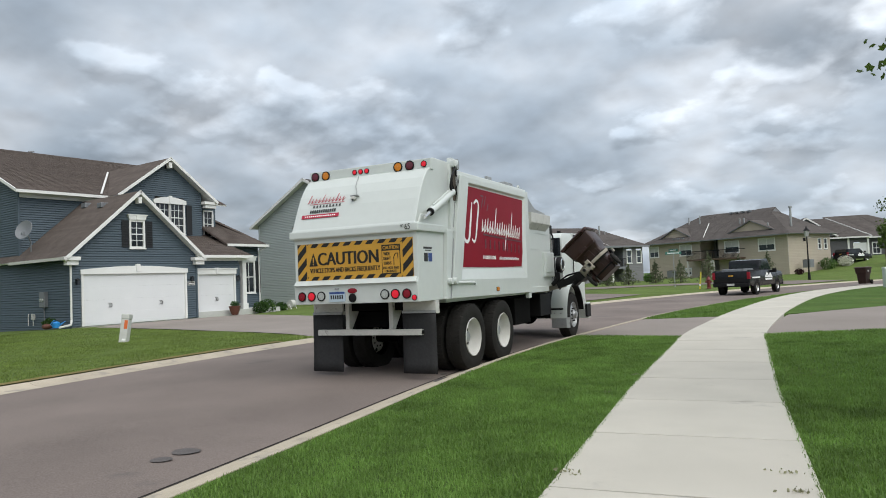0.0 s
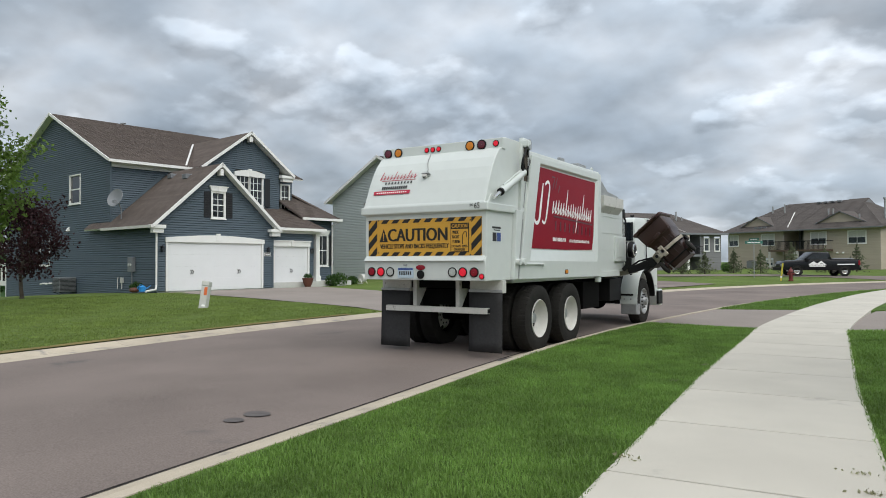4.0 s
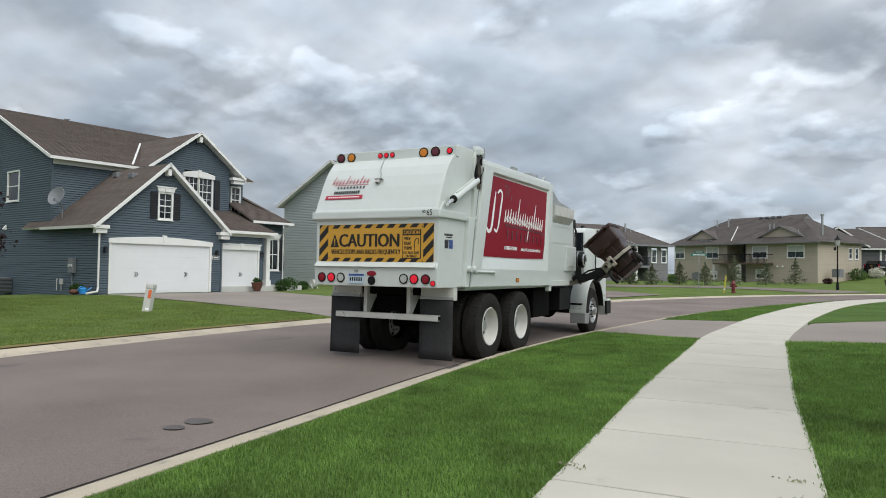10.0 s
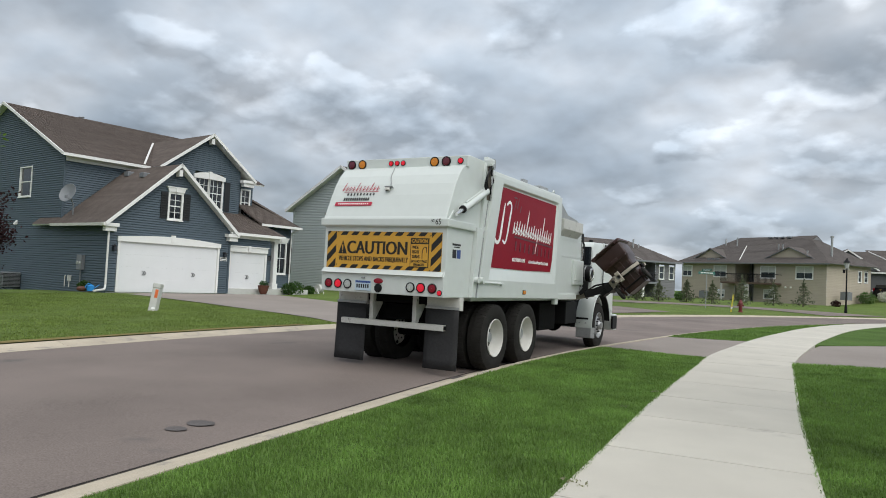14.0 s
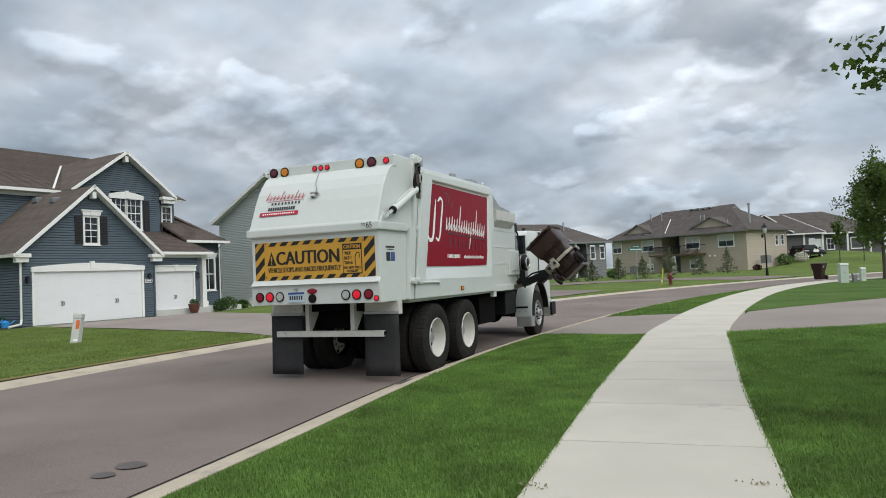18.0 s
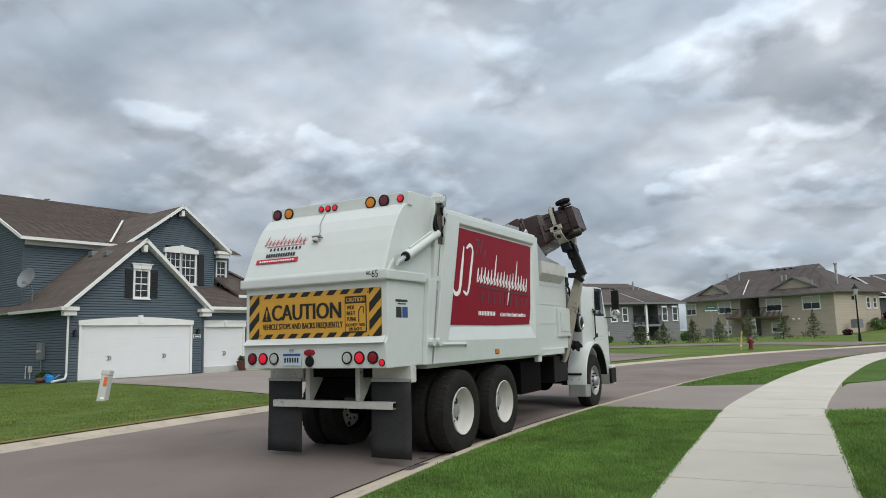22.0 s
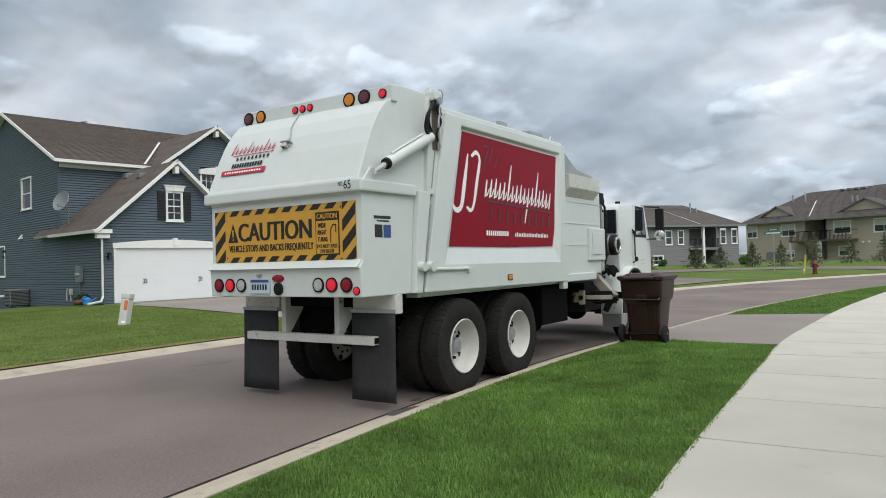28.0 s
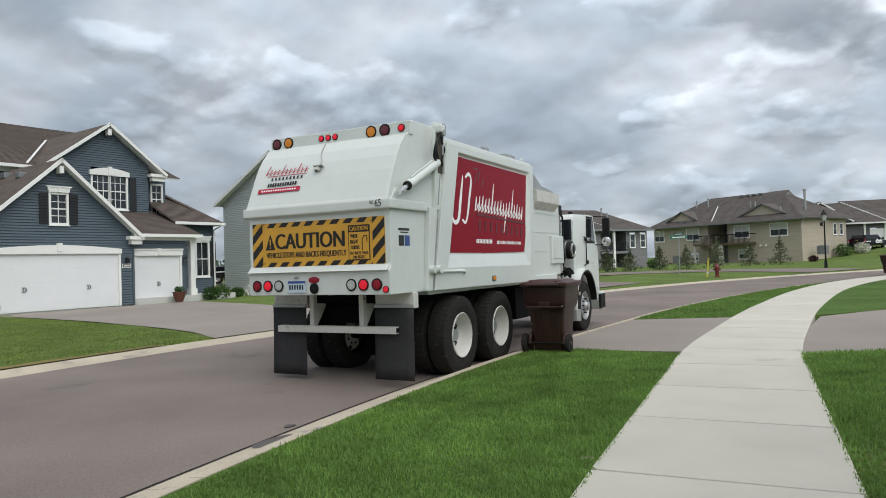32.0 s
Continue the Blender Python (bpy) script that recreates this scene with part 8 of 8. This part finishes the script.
# ---- cars ----
def car(at, name, label, pickup=True):
    """A four-wheeled car that faces +y, with body, glass, wheels, lamps and bumpers."""
    top = thing(name, label, "car", at=at)
    if pickup:
        side = [(-2.9, 0.55), (-2.9, 1.30), (-0.75, 1.30), (-0.55, 1.32), (1.25, 1.30), (2.75, 1.20), (2.95, 0.95), (2.95, 0.5), (2.35, 0.45), (-2.4, 0.45)]
        roof = [(-0.85, 1.28), (-0.65, 1.88), (0.55, 1.94), (1.35, 1.28)]
        glass = [(-0.58, 1.34), (-0.48, 1.80), (0.5, 1.84), (1.08, 1.36)]
    else:
        side = [(-2.3, 0.5), (-2.3, 1.05), (1.1, 1.10), (2.2, 0.98), (2.35, 0.8), (2.35, 0.45), (-2.2, 0.4)]
        roof = [(-2.25, 1.05), (-1.95, 1.68), (0.3, 1.72), (1.15, 1.10)]
        glass = [(-1.9, 1.12), (-1.75, 1.56), (0.25, 1.60), (0.85, 1.14)]
    body = part("body", Shape().prism(side, "x", -0.98, 0.98), PICKUP_BLACK, top, "glossy black car body", bevel=0.07, smooth=True)
    part("cabin", Shape().prism(roof, "x", -0.85, 0.85), PICKUP_BLACK, top, bevel=0.06, smooth=True)
    for sx in (1, -1):
        part("side_window", Shape().prism(glass, "x", sx * 0.852, sx * 0.862), GLASS_DARK, top)
        part("door_handle", Shape().box(sx * 0.98, sx * 1.0, -0.1, 0.1, 0.98, 1.02), CHROME, body)
        part("pale_bar", Shape().box(sx * 0.981, sx * 0.986, -0.3, 0.9, 0.74, 0.84), WHITE_PRINT, body, "pale bar of lettering")
        part("pale_bar", Shape().prism([(-0.4, 0.88), (1.0, 0.88), (0.6, 1.16), (0.3, 1.0), (0.0, 1.2)], "x", sx * 0.981, sx * 0.986), WHITE_PRINT, body)
        part("pale_bar", Shape().box(sx * 0.981, sx * 0.986, -2.5, -1.2, 0.88, 0.96), WHITE_PRINT, body)
        part("tail_lamp", Shape().box(sx * 0.92 - 0.08, sx * 0.92 + 0.075, side[0][0] - 0.02, side[0][0] + 0.12, 0.86, 1.24), RED_LENS, top, "red tail lamp", bevel=0.01)
        part("head_lamp", Shape().box(sx * 0.75 - 0.2, sx * 0.75 + 0.2, side[-3][0] - 0.1, side[-3][0] + 0.02, 0.75, 0.95), CLEAR_LENS, top, "clear head lamp", bevel=0.01)
        part("mirror", Shape().box(sx * 1.08 - 0.1, sx * 1.08 + 0.1, roof[-1][0] - 0.35, roof[-1][0] - 0.2, 1.15, 1.38), BLACK_STEEL, top, bevel=0.02)
    part("rear_window", Shape().box(-0.7, 0.7, roof[0][0] + 0.06, roof[0][0] + 0.09, 1.3, 1.66).moved(pose(0, 0, 0)), GLASS_DARK, top)
    part("rear_bumper", Shape().box(-0.95, 0.95, side[0][0] - 0.12, side[0][0] + 0.05, 0.45, 0.66), BLACK_STEEL, top, "black rear bumper", bevel=0.03)
    part("front_bumper", Shape().box(-0.97, 0.97, side[-3][0] - 0.05, side[-3][0] + 0.12, 0.42, 0.68), BLACK_STEEL, top, bevel=0.03)
    part("plate", Shape().box(-0.2, 0.2, side[0][0] - 0.125, side[0][0] - 0.115, 0.52, 0.63), UTILITY_GREY, top)
    part("badge", Shape().box(-0.12, 0.12, side[0][0] - 0.012, side[0][0], 1.02, 1.08), YELLOW_SIGN, top)
    wheels = []
    for y in ((-1.75, 1.85) if pickup else (-1.4, 1.4)):
        for sx in (1, -1):
            hub = new("wheel")
            hub.parent = top
            hub.location = (sx * 0.86, y, 0.40)
            part("tyre", Shape().turn([(0.24, -0.13), (0.37, -0.13), (0.40, -0.08), (0.40, 0.08), (0.37, 0.13), (0.24, 0.13)], (0, 0, 0), (sx, 0, 0), 26), RUBBER, hub, smooth=True)
            part("rim", Shape().turn([(0.24, 0.12), (0.20, 0.08), (0.10, 0.10), (0.002, 0.11)], (0, 0, 0), (sx, 0, 0), 20), CHROME, hub, "bright alloy rim", smooth=True)
            part("arch", Shape().turn([(0.46, -0.02), (0.46, 0.02), (0.40, 0.02)], (sx * 0.965, y, 0.42), (sx, 0, 0), 22), BLACK_STEEL, top)
            wheels.append(hub)
    if pickup:
        part("bed_rail", Shape().box(-0.95, -0.85, -2.85, -0.8, 1.29, 1.34).box(0.85, 0.95, -2.85, -0.8, 1.29, 1.34), BLACK_STEEL, top)
        part("bed_load", Shape().box(-0.6, 0.6, -2.6, -1.0, 1.2, 1.42), METER_GREY, top, "grey load in the bed", bevel=0.05)
        part("roof_rack", Shape().tube([(-0.6, 0.3, 1.9), (0.6, 0.3, 1.9)], 0.03), BLACK_STEEL, top)
    return top, wheels


pickup, pickup_wheels = car(pose(3.0, 33.0, 0.05), "pickup_truck", "black pickup truck with pale lettering on its doors")
suv, _ = car(pose(12.6, 91.0, left_land(12.6, 91.0), 0, 0, -38), "parked_car", "dark parked car on the rise by the grey house", pickup=False)
shrub(pose(11.6, 88.0, left_land(11.6, 88.0)), 0.9, material("white_blossom", (0.5, 0.5, 0.42), 0.6, bump=0, island=0.4), "white-flowering shrub before the parked car", 41, 500, 0.12)
shrub(pose(9.6, 86.5, left_land(9.6, 86.5)), 1.0, SHRUB, "round green shrub on the rise", 42, 500, 0.14)

# ---- grass blades and weeds ----
def inside(poly, pts):
    """Which points lie inside a polygon."""
    x, y = pts[:, 0], pts[:, 1]
    ok = np.zeros(len(pts), bool)
    px, py = np.array([p[0] for p in poly]), np.array([p[1] for p in poly])
    j = len(poly) - 1
    for i in range(len(poly)):
        cross = (py[i] > y) != (py[j] > y)
        ok ^= cross & (x < (px[j] - px[i]) * (y - py[i]) / (py[j] - py[i] + 1e-12) + px[i])
        j = i
    return ok


def blades(name, poly, zone, density, tall, wide, z, label, seed, mat=None, height=None):
    """Bent grass blades spread over the part of a polygon that lies in a zone (x0, x1, y0, y1)."""
    rng = np.random.default_rng(seed)
    x0, x1, y0, y1 = zone
    n = int((x1 - x0) * (y1 - y0) * density)
    p = rng.random((n, 2)) * [x1 - x0, y1 - y0] + [x0, y0]
    p = p[inside(poly, p)] if poly else p
    n = len(p)
    patch = np.array([noise.noise(Vector((q[0] * 0.9, q[1] * 0.9, 3.0))) for q in p])
    h = tall * (0.65 + 0.6 * rng.random(n)) * (1 + 0.5 * patch)
    az, lean = rng.random(n) * 6.283, rng.random(n) * 0.9 + 0.1
    across = np.stack([-np.sin(az), np.cos(az)], 1) * (wide * (0.6 + 0.7 * rng.random(n)))[:, None] / 2
    fwd = np.stack([np.cos(az), np.sin(az)], 1)
    zz = np.full(n, z) if height is None else np.array([height(*q) for q in p])
    v = np.zeros((n, 5, 3))
    v[:, 0, :2], v[:, 1, :2] = p - across, p + across
    mid = p + fwd * (h * lean * 0.3)[:, None]
    v[:, 2, :2], v[:, 3, :2] = mid - across * 0.8, mid + across * 0.8
    v[:, 4, :2] = p + fwd * (h * lean)[:, None]
    v[:, 0, 2] = v[:, 1, 2] = zz - 0.01
    v[:, 2, 2] = v[:, 3, 2] = zz + h * 0.55
    v[:, 4, 2] = zz + h * (1.05 - 0.35 * lean)
    i = np.arange(n)[:, None] * 5
    f = np.concatenate([i + [0, 1, 3], i + [0, 3, 2], i + [2, 3, 4]], 0)
    return tagged(new(name, big_mesh(name, v.reshape(-1, 3), f, mat or BLADE)), label, "grass", kind="stuff")


VERGE = between(offset_line(KERB_RIGHT, 0.17), -30, 5.0) + between(offset_line(WALK_LEFT, 0.03), -28, 5.0, 4)[::-1]
FRONT = between(offset_line(WALK_RIGHT, -0.03), -28, 5.1, 4) + [(6.8, 6.3), (10, 7.8), (16, 10.2), (16, -12), (8, -28)]
blades("verge_grass", VERGE, (0, 3.6, -8.2, -2.5), 5200, 0.042, 0.007, 0.125, "dense mown green grass blades on the verge", 1)
blades("verge_grass", VERGE, (0, 3.4, -2.5, 5.0), 3400, 0.042, 0.009, 0.125, "dense mown green grass blades on the verge", 2)
blades("front_grass", FRONT, (4.2, 7.2, -6.5, -1.0), 4200, 0.045, 0.008, 0.13, "dense mown green grass blades on the lawn", 3)
blades("front_grass", FRONT, (4.2, 11, -1.0, 7.0), 1700, 0.05, 0.012, 0.13, "dense mown green grass blades on the lawn", 4)
blades("far_verge_grass", between(offset_line(KERB_RIGHT, 0.17), 10.75, 44) + between(WALK_LEFT, 11.3, 40, 6)[::-1], (0.5, 10, 10.7, 34), 500, 0.05, 0.02, 0.125, "mown green grass blades beyond the driveway", 5)
HOUSE_LAWN = between(offset_line(KERB_LEFT, -0.10), -5.0, 5.4) + [(-10.4, 6.9), (-15.5, 8.5), (-22, 9.0), (-22, -4.2), (-12, -4.8)]
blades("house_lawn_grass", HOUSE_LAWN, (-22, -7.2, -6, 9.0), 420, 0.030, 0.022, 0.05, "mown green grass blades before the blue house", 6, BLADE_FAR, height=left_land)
# weeds in the joints of the footway
for x, y, r, n, seed in ((4.72, -5.95, 0.05, 110, 1), (4.66, -5.55, 0.05, 80, 3), (3.28, -5.95, 0.05, 90, 4), (2.83, -2.62, 0.03, 40, 7), (2.87, -1.2, 0.03, 40, 8)):
    w = thing("footway_weed", "low weeds sprouting from a footway joint", "weed", group="footway weeds", at=pose(x, y, 0.15))
    rng = np.random.default_rng(seed)
    n = int(0.28 * n)
    c = np.concatenate([rng.normal(size=(n, 2)) * [r, r * 0.5], rng.random((n, 1)) * 0.02], 1)
    v, f = leaves(c, 0.014, rng, 1.8)
    tagged(leafy("leaf_tuft", v, f, WEED, w), kind="stuff")


# ---- what moves ----
def motions():
    """The truck pulls away at the end; the lift tips the bin and sets it down; a pickup drives past."""
    still = [(0, 0.0), (15, 0.0), (28.5, 0.0), (29, 0.01), (29.5, 0.2), (30, 0.48), (30.5, 0.90), (31, 1.42), (31.5, 2.1), (32, 2.84)]
    turn = {30.5: -0.15, 31: -0.35, 31.5: -0.73, 32: -1.0}
    walk(truck, [(t, pose(-1.2 - 0.02 * turn.get(t, 0.0), d, 0, 0, 0, turn.get(t, 0.0))) for t, d in still])
    for w in WHEELS:
        x, y, z = w.location
        walk(w, [(t, pose(x, y, z, -math.degrees(d / R))) for t, d in still])
    # bin: time, middle across and above the road, lean towards the truck
    lifted = [(0, 0.93, 1.90, 42), (15, 0.93, 1.90, 42), (18.4, 0.93, 1.90, 42), (18.7, 0.95, 2.20, 46), (19.0, 0.74, 2.95, 60), (19.3, 0.25, 3.52, 88), (19.6, -0.30, 3.85, 112), (20.0, -0.76, 3.98, 130), (20.4, -1.0, 3.95, 136), (21.0, -1.02, 4.02, 136), (21.4, -0.95, 4.05, 132), (21.8, -0.58, 3.88, 118), (22.2, 0.14, 3.46, 94), (22.5, 0.50, 3.12, 70), (22.8, 0.68, 2.72, 50), (23.0, 0.81, 2.05, 36), (23.2, 0.95, 1.55, 25), (23.4, 0.86, 1.14, 8), (23.6, 0.78, 0.90, 2), (23.8, 0.72, 0.70, 0), (24.0, 0.72, 0.67, 0), (32, 0.72, 0.67, 0)]

    def at(t):
        ts = [r[0] for r in lifted]
        return [float(np.interp(t, ts, [r[k] for r in lifted])) for k in (1, 2, 3)]

    rows = []
    for t, x, z, a in lifted:
        m = pose(x, 4.75, z, 0, -a, 0)
        rows.append((t, m @ pose(0, 0, -0.55)))
    walk(street_bin, rows)
    lid_rows = [(0, 0), (18.6, 0), (19.3, 15), (19.8, 55), (20.4, 88), (21.4, 88), (22.0, 76), (22.6, 25), (23.0, 0), (32, 0)]
    walk(street_lid, [(t, pose(0, -0.45, 1.08, a)) for t, a in lid_rows])
    # the gripper stays on the bin until it is set down; the boom slides out and its link swings up: time, link's and boom's angles
    swing = [(0, 200, 10), (15, 200, 10), (18.4, 200, 10), (18.7, 222, 14), (19.0, 252, 24), (19.3, 280, 45), (19.6, 290, 68), (20.0, 294, 88), (20.4, 295, 90), (21.0, 295, 90), (21.4, 294, 86), (21.8, 292, 76), (22.2, 290, 69), (22.5, 276, 48), (22.8, 252, 26), (23.0, 232, 16), (23.2, 212, 12), (23.4, 178, -8), (23.6, 150, -30), (23.8, 122, -44), (24.2, 112, -46), (24.6, 62, -46), (25.0, 20, -46), (26.0, 2, -46), (32, 2, -46)]
    low, up, hold = [], [], []
    for t, phi, boom in swing:
        x, z, a = at(t)
        th = radians(a)
        gx, gz = x + 1.2 - 0.42 * math.cos(th) + 0.13 * math.sin(th), z - 0.42 * math.sin(th) - 0.13 * math.cos(th)
        if t > 24:
            gx, gz = np.interp(t, [24.2, 25, 26], [1.45, 0.95, 0.62]), np.interp(t, [24.2, 25, 26], [0.56, 0.72, 0.87])
        ex, ez = gx + ARM2 * math.cos(radians(phi)), gz + ARM2 * math.sin(radians(phi))
        bx, bz = ex - ARM1 * math.cos(radians(boom)), ez - ARM1 * math.sin(radians(boom))
        low.append((t, pose(bx, LIFT_Y + 0.12, bz, 0, -boom, 0)))
        up.append((t, pose(ex, LIFT_Y + 0.12, ez, 0, 180 - phi, 0)))
        hold.append((t, pose(gx, LIFT_Y, gz, 0, -a, 0)))
    walk(lift_lower, low)
    walk(lift_upper, up)
    walk(grip, hold)
    # the pickup turns off the road behind the far lawn
    way = [(0, 2.9, 32.8), (0.5, 4.3, 37.8), (1, 6.0, 43.6), (1.5, 7.0, 48.3), (2, 7.2, 52.0), (2.5, 6.0, 54.6), (3.0, 4.2, 54.6), (3.5, 2.4, 54.0), (4.0, 0.7, 53.4), (4.5, -1.1, 52.4), (5.2, -4.6, 50.0), (5.6, -6.6, 48.6), (6.4, -10.6, 46.2), (7.5, -16.5, 43.0), (9, -26.0, 39.0), (11, -38.0, 35.5), (32, -38.3, 35.4)]
    rows, roll, rolled = [], [], 0.0
    for k, (t, x, y) in enumerate(way):
        p, q = way[max(k - 1, 0)], way[min(k + 1, len(way) - 1)]
        if t > 9:
            p, q = way[-3], way[-2]
        if k:
            rolled += math.hypot(x - way[k - 1][1], y - way[k - 1][2])
        z = 0.06 if t < 1.8 else left_land(x, y) + 0.03
        heading = -4.0 if t == 2 else -math.degrees(math.atan2(q[1] - p[1], q[2] - p[2]))
        rows.append((t, pose(x, y, z, 0, 0, heading)))
    walk(pickup, rows)


motions()
